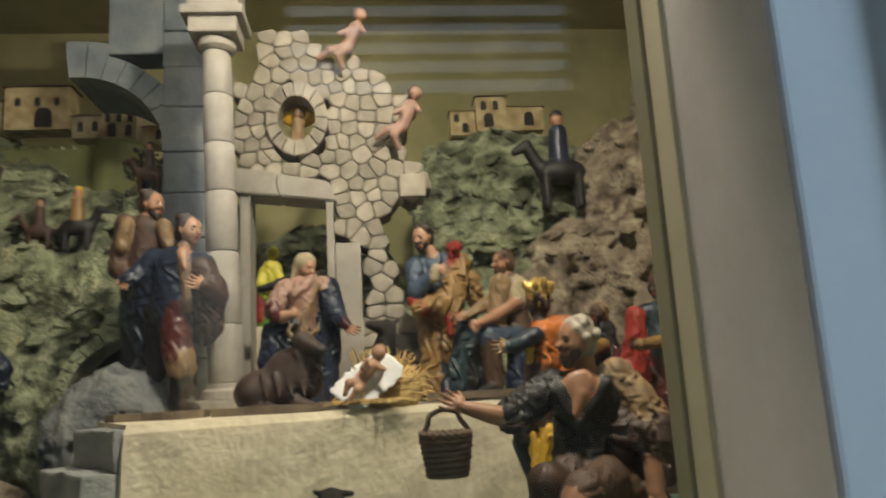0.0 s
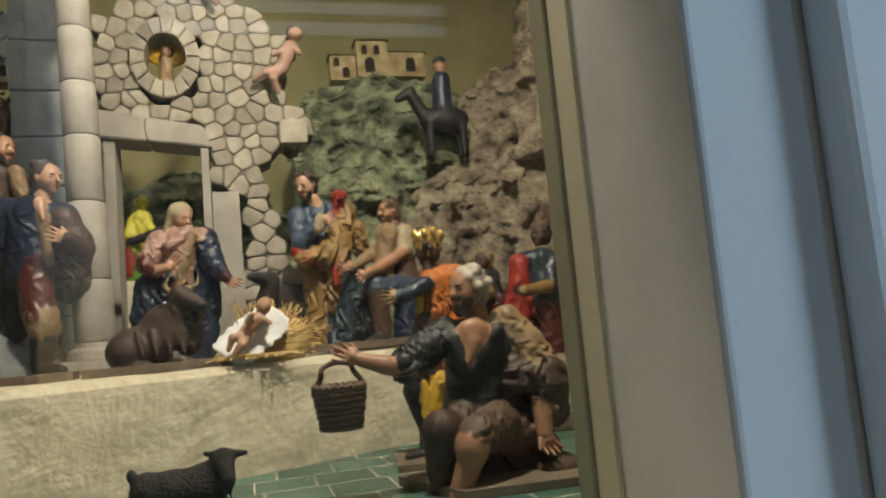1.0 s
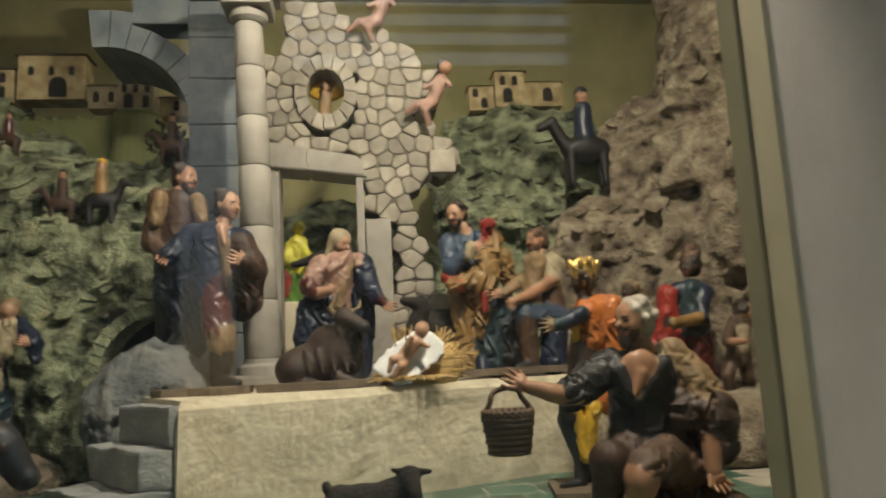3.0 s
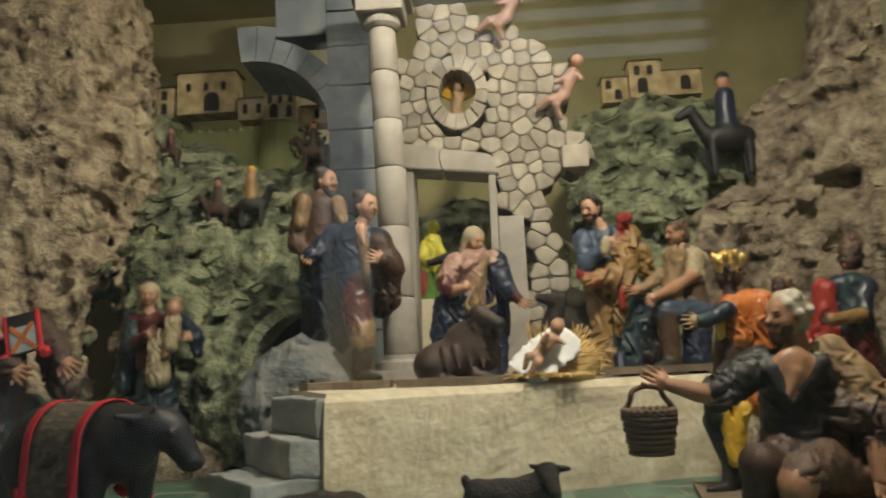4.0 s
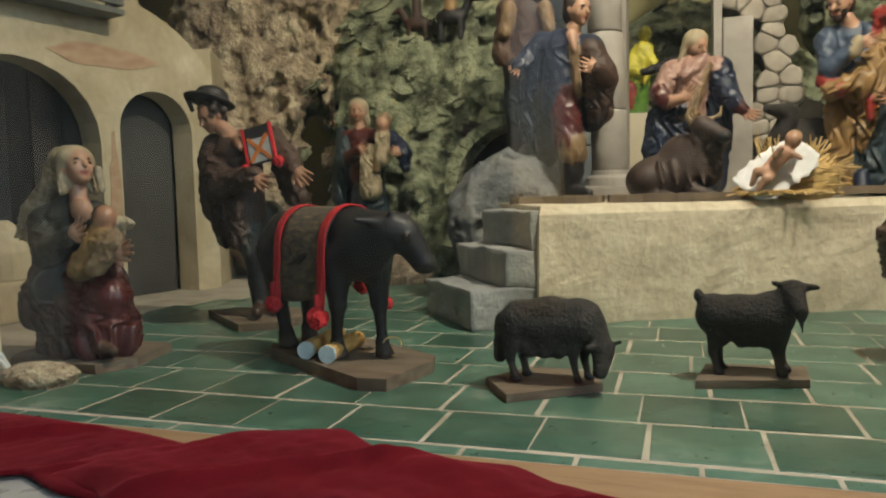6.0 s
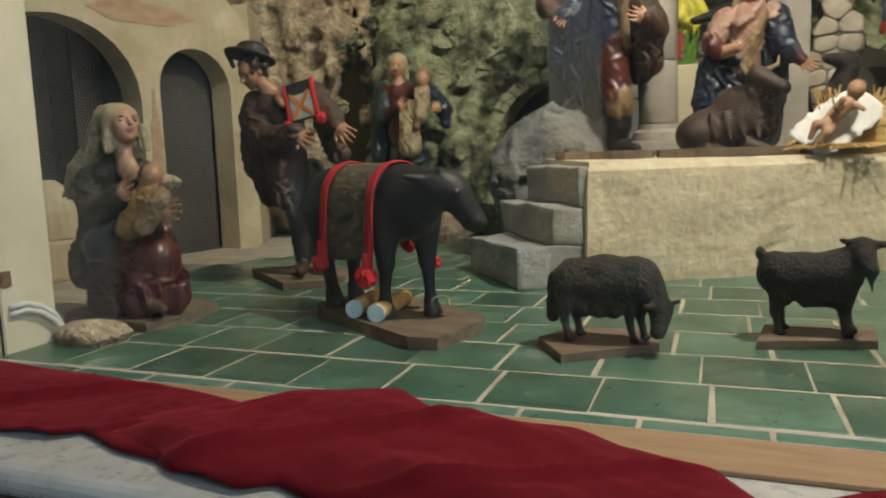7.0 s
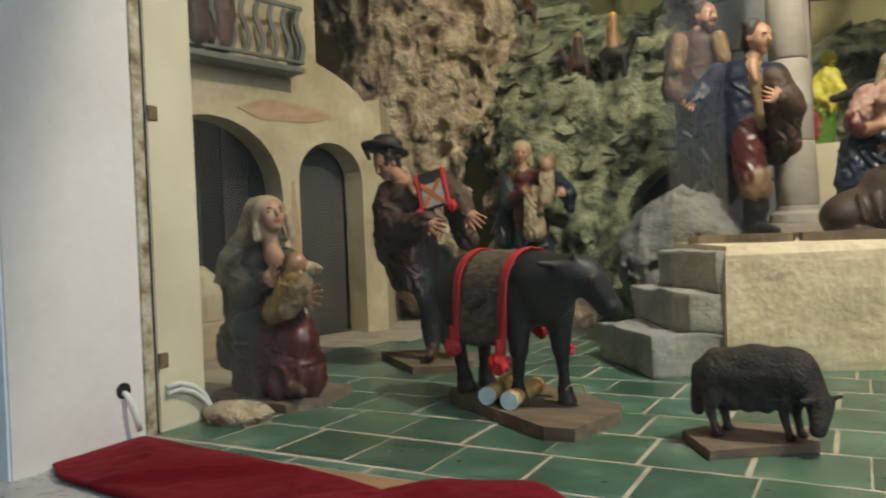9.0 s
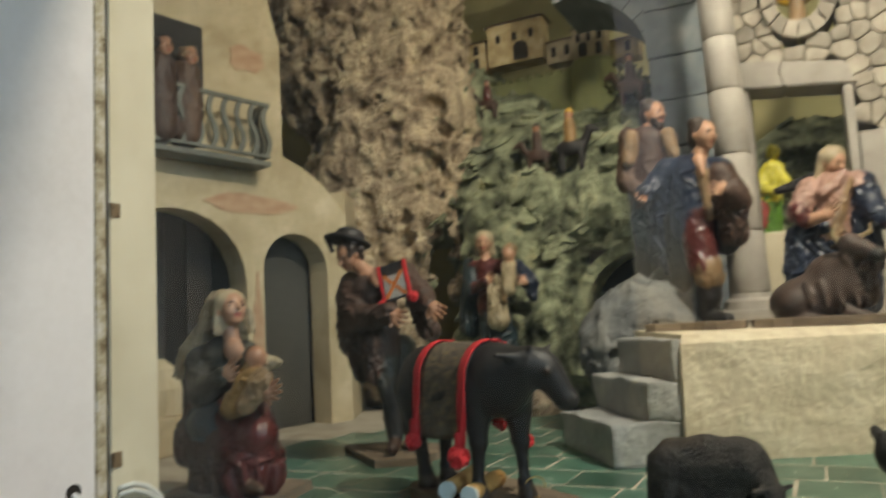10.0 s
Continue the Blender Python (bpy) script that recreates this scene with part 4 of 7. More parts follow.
    # flaked plaster patches
    for s0, s1, z0, z1 in ((s_of(1.80), s_of(2.20), 0.765, 0.845), (s_of(1.90), s_of(2.07), 1.28, 1.385), (s_of(1.985), s_of(2.03), 0.05, 0.55)):
        bm = bmesh.new()
        rnd = random.Random(int(s0 * 100))
        n = 18
        pts = [((s0 + s1) / 2 + (s1 - s0) / 2 * math.cos(2 * math.pi * k / n) * rnd.uniform(0.75, 1.1), (z0 + z1) / 2 + (z1 - z0) / 2 * math.sin(2 * math.pi * k / n) * rnd.uniform(0.7, 1.1)) for k in range(n)]
        a = [bm.verts.new(on_house(s, 0.003, z)) for s, z in pts]
        b = [bm.verts.new(on_house(s, -0.02, z)) for s, z in pts]
        bm.faces.new(a)
        bm.faces.new(b[::-1])
        for k in range(n):
            bm.faces.new((a[k], b[k], b[(k + 1) % n], a[(k + 1) % n]))
        bmesh.ops.recalc_face_normals(bm, faces=bm.faces[:])
        part("flaked_patch", bm, "stain", ob, "flaked patch of brick coloured plaster")
    # balcony with bowed flat balusters
    bal = part("balcony", (lambda b: (box(b, (s_of(1.40), -0.10, 0.925), (s_of(2.005), -0.001, 0.945), 0.004, m), b)[1])(bmesh.new()), "iron", ob, "small green grey balcony with wavy flat balusters")
    for name, z0, z1 in (("rail", 1.135, 1.15), ("rail", 0.955, 0.966)):
        bm = bmesh.new()
        box(bm, (s_of(1.40), -0.10, z0), (s_of(2.005), -0.088, z1), 0.002, m)
        box(bm, (s_of(1.995), -0.0875, z0), (s_of(2.005), -0.001, z1), 0.002, m)
        part(name, bm, "iron", bal)
    for k in range(15):
        if k < 12:
            a, o = s_of(1.42 + 0.052 * k), 0.094
            along = Vector((1, 0))
        else:
            a, o = s_of(2.0), 0.075 - 0.028 * (k - 12)
            along = Vector((0, 1))
        bm = bmesh.new()
        prev = None
        for i in range(9):
            t = i / 8
            bulge = 0.014 * math.sin(math.pi * t * 2)
            ring = []
            for ds, do in ((-0.009, -0.003), (0.009, -0.003), (0.009, 0.003), (-0.009, 0.003)):
                s_ = a + (ds + bulge if along.x else do)
                o_ = o + (do if along.x else ds + bulge)
                ring.append(bm.verts.new(on_house(s_, o_, 0.966 + (1.135 - 0.966) * t)))
            if prev:
                for q in range(4):
                    bm.faces.new((prev[q], prev[(q + 1) % 4], ring[(q + 1) % 4], ring[q]))
            prev = ring
        bmesh.ops.recalc_face_normals(bm, faces=bm.faces[:])
        part("baluster", bm, "iron", bal)


house()

# small pale stove seen in the large arch
bm = bmesh.new()
box(bm, (-1.99, 1.56, 0.0), (-1.86, 1.80, 0.12), 0.012)
lathe(bm, (-1.93, 1.64), [(0.07, 0.121), (0.072, 0.20), (0.055, 0.26), (0.02, 0.29)], 16)
tagged(part("clay_oven", bm, "house"), "small pale clay oven inside the arch", "oven")

# ---- rocks and hills of painted tufa ----
# hollow of the pointed grotto, running back and to the side
GROTTO = [((-1.42, 2.60, 0.50), (0.12, 0.15, 0.31)), ((-1.49, 2.75, 0.50), (0.12, 0.15, 0.33)), ((-1.57, 2.90, 0.50), (0.125, 0.17, 0.34)), ((-1.64, 3.05, 0.50), (0.12, 0.17, 0.34)), ((-1.72, 3.22, 0.50), (0.12, 0.18, 0.32)), ((-1.40, 2.68, 0.78), (0.055, 0.16, 0.15)), ((-1.49, 2.86, 0.80), (0.055, 0.17, 0.15)), ((-1.57, 3.02, 0.82), (0.055, 0.17, 0.15))]
rock("cave_rock", "tan porous tufa rock face rising beside the house", [((-2.05, 2.98, 0.55), (0.40, 0.28, 0.7)), ((-1.85, 3.05, 1.25), (0.38, 0.30, 0.55)), ((-2.05, 3.0, 1.9), (0.55, 0.32, 0.6)), ((-1.76, 3.02, 0.95), (0.20, 0.22, 0.4)), ((-1.68, 2.90, 0.66), (0.14, 0.16, 0.20)), ((-1.76, 2.75, 0.25), (0.12, 0.14, 0.22)), ((-1.82, 3.2, 1.75), (0.25, 0.2, 0.5))], "rock_tan", 0.0145, 0.085, 11, 3,
     cuts=[((-1.74, 2.80, 1.02), (0.045, 0.1, 0.05)), ((-1.62, 2.82, 1.00), (0.04, 0.09, 0.035)), ((-1.58, 2.80, 0.62), (0.04, 0.12, 0.09)), *GROTTO, ((-1.70, 2.78, 0.80), (0.05, 0.09, 0.06)), ((-2.0, 2.7, 1.3), (0.03, 0.1, 0.12))])
rock("grotto_rock", "grey green tufa rock with a dark pointed grotto", [((-1.45, 3.12, 0.45), (0.34, 0.30, 0.55)), ((-1.05, 3.02, 0.30), (0.30, 0.30, 0.42)), ((-1.28, 3.1, 0.72), (0.30, 0.22, 0.26)), ((-0.86, 2.86, 0.25), (0.16, 0.2, 0.30))], "rock_green", 0.0145, 0.06, 14, 11,
     cuts=[*GROTTO], plates=110)
rock("green_hill", "moss green tufa hillside with ledges", [((-1.25, 3.18, 0.90), (0.42, 0.26, 0.32)), ((-1.60, 3.2, 1.25), (0.2, 0.2, 0.35)), ((-0.80, 3.15, 0.72), (0.42, 0.30, 0.36)), ((-1.45, 3.4, 1.15), (0.35, 0.25, 0.30)), ((-0.62, 3.2, 1.02), (0.28, 0.22, 0.30)), ((-1.02, 3.3, 1.12), (0.22, 0.2, 0.16)), ((-1.75, 3.6, 1.45), (0.3, 0.2, 0.3)), ((-0.62, 3.02, 0.45), (0.22, 0.22, 0.35))], "rock_green", 0.0155, 0.075, 12, 21, cuts=GROTTO, plates=330, plate_size=(0.03, 0.095))
rock("green_rock", "moss green rocks behind the doorway", [((-0.12, 3.30, 0.42), (0.40, 0.22, 0.60)), ((-0.05, 3.5, 0.8), (0.4, 0.2, 0.35)), ((0.30, 3.4, 0.40), (0.35, 0.25, 0.5))], "rock_green", 0.016, 0.055, 13, 33, plates=90)
rock("green_hill", "green and grey tufa hillside below small buildings", [((0.78, 3.40, 0.72), (0.36, 0.26, 0.55)), ((1.10, 3.35, 0.95), (0.34, 0.26, 0.48)), ((0.62, 3.25, 0.35), (0.25, 0.25, 0.45)), ((0.98, 3.5, 1.30), (0.40, 0.22, 0.26)), ((0.62, 3.5, 1.2), (0.20, 0.2, 0.3)), ((0.90, 3.68, 1.44), (0.42, 0.16, 0.20))], "rock_green", 0.016, 0.07, 12, 41, plates=230, plate_size=(0.03, 0.085))
rock("cave_rock", "brown tufa rock with a shallow cave", [((1.15, 3.10, 0.55), (0.34, 0.26, 0.50)), ((1.60, 2.95, 0.75), (0.35, 0.36, 0.85)), ((1.75, 2.6, 0.6), (0.3, 0.5, 0.8)), ((1.85, 2.9, 1.7), (0.42, 0.42, 0.8)), ((1.42, 3.2, 1.15), (0.28, 0.24, 0.35)), ((1.75, 2.0, 0.3), (0.3, 0.5, 0.55))], "rock_brown", 0.017, 0.08, 11, 55,
     cuts=[((1.05, 2.78, 0.72), (0.12, 0.2, 0.18)), ((1.60, 2.55, 1.0), (0.05, 0.12, 0.06))], plates=150)
rock("boulder", "blue grey plastered boulder above the steps", [((-0.60, 2.32, 0.30), (0.14, 0.13, 0.15)), ((-0.50, 2.40, 0.28), (0.12, 0.14, 0.19)), ((-0.665, 2.27, 0.20), (0.08, 0.12, 0.14))], "boulder", 0.011, 0.045, 17, 61)
rock("rock_ledge", "low brown rock ledge carrying the far kings", [((1.15, 2.45, 0.05), (0.34, 0.34, 0.15)), ((1.40, 2.40, 0.06), (0.28, 0.34, 0.15)), ((0.98, 2.75, 0.08), (0.22, 0.3, 0.15))], "rock_brown", 0.014, 0.03, 10, 71)
rock("stone", "pale rough stone lying at the foot of the frame", [((-1.225, 1.075, 0.004), (0.045, 0.028, 0.012)), ((-1.185, 1.065, 0.003), (0.032, 0.022, 0.010))], "rock_tan", 0.004, 0.006, 40, 81)


def bridge():
    """A little masonry bridge whose arch shows a ring of bricks."""
    ob = thing("toy_bridge", "small grey green brick bridge over a dark arch", "bridge", (-0.68, 2.6, 0.3))
    cx, cz, r = -0.60, 0.36, 0.235
    for i in range(12):
        a0, a1 = radians(84 + 8.6 * i), radians(84 + 8.6 * i + 7.6)
        bm = bmesh.new()
        quad = [(r, a0), (r + 0.045, a0), (r + 0.045, a1), (r, a1)]
        a = [bm.verts.new((cx + q * math.cos(t), 2.56, cz + q * 0.92 * math.sin(t))) for q, t in quad]
        b = [bm.verts.new((cx + q * math.cos(t), 2.72, cz + q * 0.92 * math.sin(t))) for q, t in quad]
        bm.faces.new(a)
        bm.faces.new(b[::-1])
        for k in range(4):
            bm.faces.new((a[k], b[k], b[(k + 1) % 4], a[(k + 1) % 4]))
        bmesh.ops.recalc_face_normals(bm, faces=bm.faces[:])
        part("brick", bm, "rock_green", ob)
    bm = bmesh.new()
    box(bm, (-0.72, 2.565, 0.62), (-0.50, 2.72, 0.66), 0.008)
    for k in range(4):
        box(bm, (-0.715 + 0.035 * k, 2.565, 0.6605), (-0.693 + 0.035 * k, 2.60, 0.685), 0.004)
    part("parapet", bm, "rock_green", ob)
    # dark sheet added behind the bricks for the shade under the arch
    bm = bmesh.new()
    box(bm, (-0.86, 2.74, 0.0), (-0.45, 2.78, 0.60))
    part("arch_shade", bm, "dark", ob)


bridge()


def toy_house(x, y, z, w, h, d, roof_h, windows, paint_name="cork_house", turn=0.0, arch=False, label="small cork house with dark windows"):
    ob = thing("toy_house", label, "model house", (x, y, z), group="model houses on the hills")
    m = Matrix.Translation((x, y, z)) @ Matrix.Rotation(radians(turn), 4, "Z")
    box_part("wall", (-w / 2, -d / 2, 0), (w / 2, d / 2, h), paint_name, ob, bevel=0.003, m=m)
    bm = bmesh.new()
    a = [bm.verts.new(m @ Vector(p)) for p in ((-w * 0.55, -d * 0.6, h), (w * 0.55, -d * 0.6, h), (w * 0.55, d * 0.6, h), (-w * 0.55, d * 0.6, h), (-w * 0.4, 0, h + roof_h), (w * 0.4, 0, h + roof_h))]
    for f in ((0, 1, 5, 4), (2, 3, 4, 5), (1, 2, 5), (3, 0, 4), (3, 2, 1, 0)):
        bm.faces.new([a[i] for i in f])
    part("roof", bm, "roof", ob)
    # windows and archways are dark slabs that imitate shaded openings
    for fx, fz, ww, hh in windows:
        bm = bmesh.new()
        n = 6
        pts = [(-ww / 2, 0), (ww / 2, 0)] + [(ww / 2 * math.cos(math.pi * k / n), hh - ww / 2 + ww / 2 * math.sin(math.pi * k / n)) for k in range(n + 1)]
        va = [bm.verts.new(m @ Vector((fx * w + px_, -d / 2 - 0.002, fz * h + pz))) for px_, pz in pts]
        vb_ = [bm.verts.new(m @ Vector((fx * w + px_, -d / 2 + 0.01, fz * h + pz))) for px_, pz in pts]
        bm.faces.new(va)
        bm.faces.new(vb_[::-1])
        for k in range(len(va)):
            bm.faces.new((va[k], vb_[k], vb_[(k + 1) % len(va)], va[(k + 1) % len(va)]))
        bmesh.ops.recalc_face_normals(bm, faces=bm.faces[:])
        part("window", bm, "dark", ob)


two_rows = [(-0.3, 0.55, 0.025, 0.045), (0.0, 0.55, 0.025, 0.045), (0.3, 0.55, 0.025, 0.045)]
toy_house(-1.36, 3.5, 1.66, 0.30, 0.215, 0.12, 0.04, two_rows + [(0.1, 0.05, 0.08, 0.10)], label="tall cork house with a dark archway")
toy_house(-1.58, 3.5, 1.65, 0.10, 0.16, 0.10, 0.03, [(0, 0.6, 0.03, 0.05), (0, 0.12, 0.03, 0.06)])
toy_house(-1.11, 3.46, 1.60, 0.15, 0.11, 0.10, 0.03, [(-0.25, 0.3, 0.025, 0.05), (0.2, 0.3, 0.025, 0.05)], "cream")
toy_house(-0.965, 3.44, 1.585, 0.16, 0.155, 0.10, 0.025, [(-0.32, 0.55, 0.022, 0.045), (0.0, 0.55, 0.022, 0.045), (0.32, 0.55, 0.022, 0.045), (-0.2, 0.08, 0.04, 0.07), (0.28, 0.08, 0.03, 0.06)], "cream", label="cream model house lit by a warm lamp")
toy_house(-0.80, 3.46, 1.56, 0.13, 0.09, 0.10, 0.03, [(0.1, 0.3, 0.025, 0.05)])
toy_house(0.70, 3.62, 1.63, 0.13, 0.13, 0.10, 0.02, [(-0.25, 0.55, 0.03, 0.045), (0.1, 0.1, 0.035, 0.055)])
toy_house(0.85, 3.60, 1.64, 0.16, 0.19, 0.10, 0.03, [(-0.25, 0.62, 0.028, 0.05), (0.15, 0.62, 0.028, 0.05), (-0.1, 0.12, 0.05, 0.08)])
toy_house(1.03, 3.62, 1.65, 0.20, 0.13, 0.10, 0.02, [(0.1, 0.2, 0.05, 0.075)])


def castle():
    """A moss green wall with battlements and a round tower."""
    ob = thing("toy_castle_wall", "moss green model castle wall with battlements and round tower", "castle", (-1.2, 3.4, 1.2))
    bm = bmesh.new()
    box(bm, (-1.56, 3.36, 1.15), (-0.98, 3.44, 1.53), 0.004)
    for k in range(11):
        box(bm, (-1.55 + 0.052 * k, 3.365, 1.531), (-1.522 + 0.052 * k, 3.435, 1.552), 0.003)
    part("wall", bm, "castle", ob)
    bm = bmesh.new()
    lathe(bm, (-0.94, 3.34), [(0.13, 1.05), (0.10, 1.52), (0.105, 1.535), (0.10, 1.54)], 20)
    part("tower", bm, "castle", ob)


castle()


def bush(x, y, z, size, seed):
    rnd = random.Random(seed)
    ob = thing("toy_tree", "small dark model tree of dyed moss", "tree", (x, y, z - size * 0.5), group="model trees")
    bm = bmesh.new()
    tube(bm, [(x, y, z - size * 1.1), (x + 0.01, y, z - size * 0.4), (x, y, z)], 0.008, 6, 0.004)
    part("trunk", bm, "brown", ob)
    bm = bmesh.new()
    for k in range(230):
        d = Vector((rnd.gauss(0, 1), rnd.gauss(0, 0.7), rnd.gauss(0, 0.8)))
        d = d.normalized() * (rnd.random() ** 0.45) * size
        if noise.noise(Vector((x, y, z)) * 3 + d * 12) < -0.12:
            continue
        c = Vector((x, y, z)) + d
        r = rnd.uniform(0.010, 0.020)
        q = Euler((rnd.random() * 6, rnd.random() * 6, rnd.random() * 6)).to_matrix()
        vs = [bm.verts.new(c + q @ Vector(p) * r) for p in ((-1, 0, 0), (0, -0.5, 0.2), (1, 0, 0), (0, 0.5, 0.2))]
        bm.faces.new(vs)
    part("crown", bm, "leaf", ob)


bush(-0.74, 3.05, 1.335, 0.085, 1)
bush(-0.66, 3.0, 1.27, 0.06, 2)
bush(1.72, 2.55, 1.50, 0.12, 3)
bush(-0.87, 2.98, 0.98, 0.05, 4)
bush(-1.05, 2.95, 1.0, 0.05, 6)

# ---- carved and painted figures ----
def head(c, at, r=0.036, face=(0, -1, 0), hair="hair", skin="skin", beard=False, veil=None, beard_paint=None, curls=12):
    """A small carved head that looks along face: brow, nose, lips, eyes and hair, finer than the body."""
    at, f = Vector(at), Vector(face).normalized()
    s = f.cross(Vector((0, 0, 1))).normalized()
    u = s.cross(f).normalized()
    turn = np.array([list(s), list(f), list(u)]).T
    h = Clay(r * 0.062, r * 0.012, 3.0 / r, int(abs(at.x) * 900))

    def lump(ds, df, du, size, paint_name, melt, cut=False):
        h.lump(at + (s * ds + f * df + u * du) * r, [v * r for v in size], paint_name, melt * r, turn, cut)

    if veil:
        lump(0, -0.30, 0.40, (1.0, 0.92, 0.90), veil, 0.06)
        lump(0, -0.62, -0.35, (0.92, 0.56, 0.95), veil, 0.2)
        for side in (-1, 1):
            h.cone(at + (-f * 0.25 + s * side * 0.80 + u * 0.25) * r, at + (-f * 0.45 + s * side * 0.82 - u * 1.15) * r, r * 0.16, r * 0.26, veil, r * 0.2, r * 0.05, 5)
        lump(0, 0.52, -0.08, (0.66, 0.80, 0.86), veil, 0.05, True)
    lump(0, -0.05, 0.18, (0.74, 0.86, 0.84), skin, 0.1)
    lump(0, 0.20, -0.38, (0.54, 0.56, 0.58), skin, 0.30)
    lump(0, 0.46, -0.80, (0.22, 0.20, 0.18), skin, 0.22)
    for side in (-1, 1):
        lump(side * 0.36, 0.42, -0.22, (0.24, 0.24, 0.24), skin, 0.25)
        lump(side * 0.30, 0.86, 0.08, (0.19, 0.16, 0.13), skin, 0.14, True)
        lump(side * 0.30, 0.66, 0.06, (0.14, 0.09, 0.05), "eye", 0.02)
        lump(side * 0.30, 0.74, 0.25, (0.20, 0.07, 0.030), "hair", 0.03)
        lump(side * 0.76, -0.08, -0.02, (0.10, 0.16, 0.24), skin, 0.05)
    h.cone(at + (f * 0.74 + u * 0.14) * r, at + (f * 0.96 - u * 0.20) * r, r * 0.075, r * 0.125, skin, r * 0.10)
    lump(0, 0.72, -0.46, (0.22, 0.10, 0.055), "lip", 0.03)
    lump(0, 0.70, -0.57, (0.17, 0.09, 0.05), "lip", 0.03)
    lump(0, -0.26, 0.32, (0.84, 0.84, 0.82), hair, 0.05)
    lump(0, -0.55, -0.20, (0.76, 0.52, 0.74), hair, 0.15)
    rnd = random.Random(int(r * 9000) + curls)
    for k in range(0 if veil else curls):
        a = 2 * math.pi * k / curls * 1.618
        e = rnd.uniform(-0.25, 1.3)
        way = s * math.cos(a) * math.cos(e) + f * (math.sin(a) * math.cos(e) * 0.9 - 0.38) + u * (math.sin(e) + 0.26)
        w = rnd.uniform(0.16, 0.26) if curls > 14 else rnd.uniform(0.2, 0.34)
        if way.dot(f) < 0.42:
            h.ball(at + way * r * 0.86, w * r, hair, 0.08 * r)
    if beard:
        bp = beard_paint or hair
        lump(0, 0.50, -0.92, (0.36, 0.28, 0.38), bp, 0.14)
        for side in (-1, 1):
            lump(side * 0.42, 0.34, -0.60, (0.20, 0.26, 0.34), bp, 0.12)
            lump(side * 0.16, 0.76, -0.38, (0.16, 0.07, 0.06), bp, 0.04)
    c.fines.append(h)


def carved_hand(c, wrist, tips, r, skin="skin"):
    """Palm, four fingers a little spread and a thumb, from the wrist to the fingers' tips."""
    w, t = Vector(wrist), Vector(tips)
    d = (t - w).normalized()
    reach = max((t - w).length, r * 1.9)
    across = d.cross(Vector((0.25, -0.9, 0.15)).normalized()).normalized()
    flat = across.cross(d)
    h = Clay(0.0024, 0.0003, 60)
    h.cone(w - d * r * 0.3, w + d * reach * 0.2, r * 0.55, r * 0.60, skin, 0.004)
    for k in range(4):
        o = across * (k - 1.5) * r * 0.36
        root = w + d * reach * 0.25 + o
        mid = w + d * reach * (0.62 if k in (1, 2) else 0.55) + o * 1.45 - flat * r * 0.08
        tip = w + d * reach * (1.0 if k in (1, 2) else 0.86) + o * 1.7 + flat * r * 0.16
        h.cone(root - d * r * 0.3, root + d * r * 0.1, r * 0.34, r * 0.30, skin, 0.004)
        h.cone(root, mid, r * 0.24, r * 0.20, skin, 0.002)
        h.cone(mid, tip, r * 0.20, r * 0.14, skin, 0.0015)
    thumb = w + d * reach * 0.1 + across * r * 0.7
    h.cone(thumb, thumb + d * r * 0.75 + across * r * 0.55, r * 0.26, r * 0.17, skin, 0.003)
    c.fines.append(h)


def arm(c, shoulder, elbow, hand, r, sleeve, skin="skin", bare=0.25):
    s, e, h = Vector(shoulder), Vector(elbow), Vector(hand)
    c.cone(s, e, r * 1.15, r, sleeve, 0.012, 0.002, 5)
    wrist = e.lerp(h, 1 - bare)
    c.cone(e, wrist, r * 1.02, r * 0.9, sleeve, 0.010, 0.002, 5)
    c.cone(wrist, h, r * 0.55, r * 0.5, skin, 0.004)
    d = (h - e).normalized()
    c.ball(h + d * r * 0.7, (r * 0.75, r * 0.6, r * 0.6), skin, 0.006)
    for k in (-1, 0, 1):
        c.cone(h + d * r * 0.9 + Vector((0, 0, k * r * 0.42)), h + d * r * 2.1 + Vector((0, -0.002, k * r * 0.6)), r * 0.2, r * 0.15, skin, 0.003)


# young man in a dark cape, hand on his chest, before the column
c = Clay(0.0044, 0.0013, 40)
c.cone((-0.403, 2.250, 0.625), (-0.385, 2.220, 0.479), 0.048, 0.043, "maroon", 0.007, 0.0021, 6)
c.cone((-0.458, 2.280, 0.622), (-0.455, 2.290, 0.473), 0.043, 0.034, "black", 0.007, 0.0026, 6)
c.cone((-0.379, 2.220, 0.475), (-0.375, 2.220, 0.449), 0.045, 0.041, "tan", 0.002, 0.0026, 9)
c.cone((-0.375, 2.220, 0.449), (-0.377, 2.230, 0.393), 0.032, 0.034, "black", 0.005, 0.0017, 5)
c.cone((-0.377, 2.230, 0.393), (-0.388, 2.240, 0.341), 0.033, 0.026, "black", 0.005, 0.0017, 5)
c.cone((-0.388, 2.240, 0.338), (-0.326, 2.190, 0.326), 0.021, 0.015, "black", 0.006)
c.cone((-0.455, 2.290, 0.473), (-0.470, 2.300, 0.400), 0.033, 0.031, "black", 0.005, 0.0017, 5)
c.cone((-0.470, 2.300, 0.400), (-0.484, 2.310, 0.346), 0.029, 0.022, "black", 0.005)
c.cone((-0.481, 2.310, 0.341), (-0.424, 2.260, 0.330), 0.019, 0.015, "black", 0.006)
c.cone((-0.417, 2.260, 0.601), (-0.404, 2.260, 0.761), 0.057, 0.058, "navy", 0.010, 0.0026, 7)
c.cone((-0.356, 2.222, 0.620), (-0.369, 2.215, 0.752), 0.012, 0.015, "tan", 0.002, 0.0017, 5)
c.cone((-0.374, 2.215, 0.786), (-0.361, 2.195, 0.737), 0.017, 0.005, "pale_skin", 0.002)
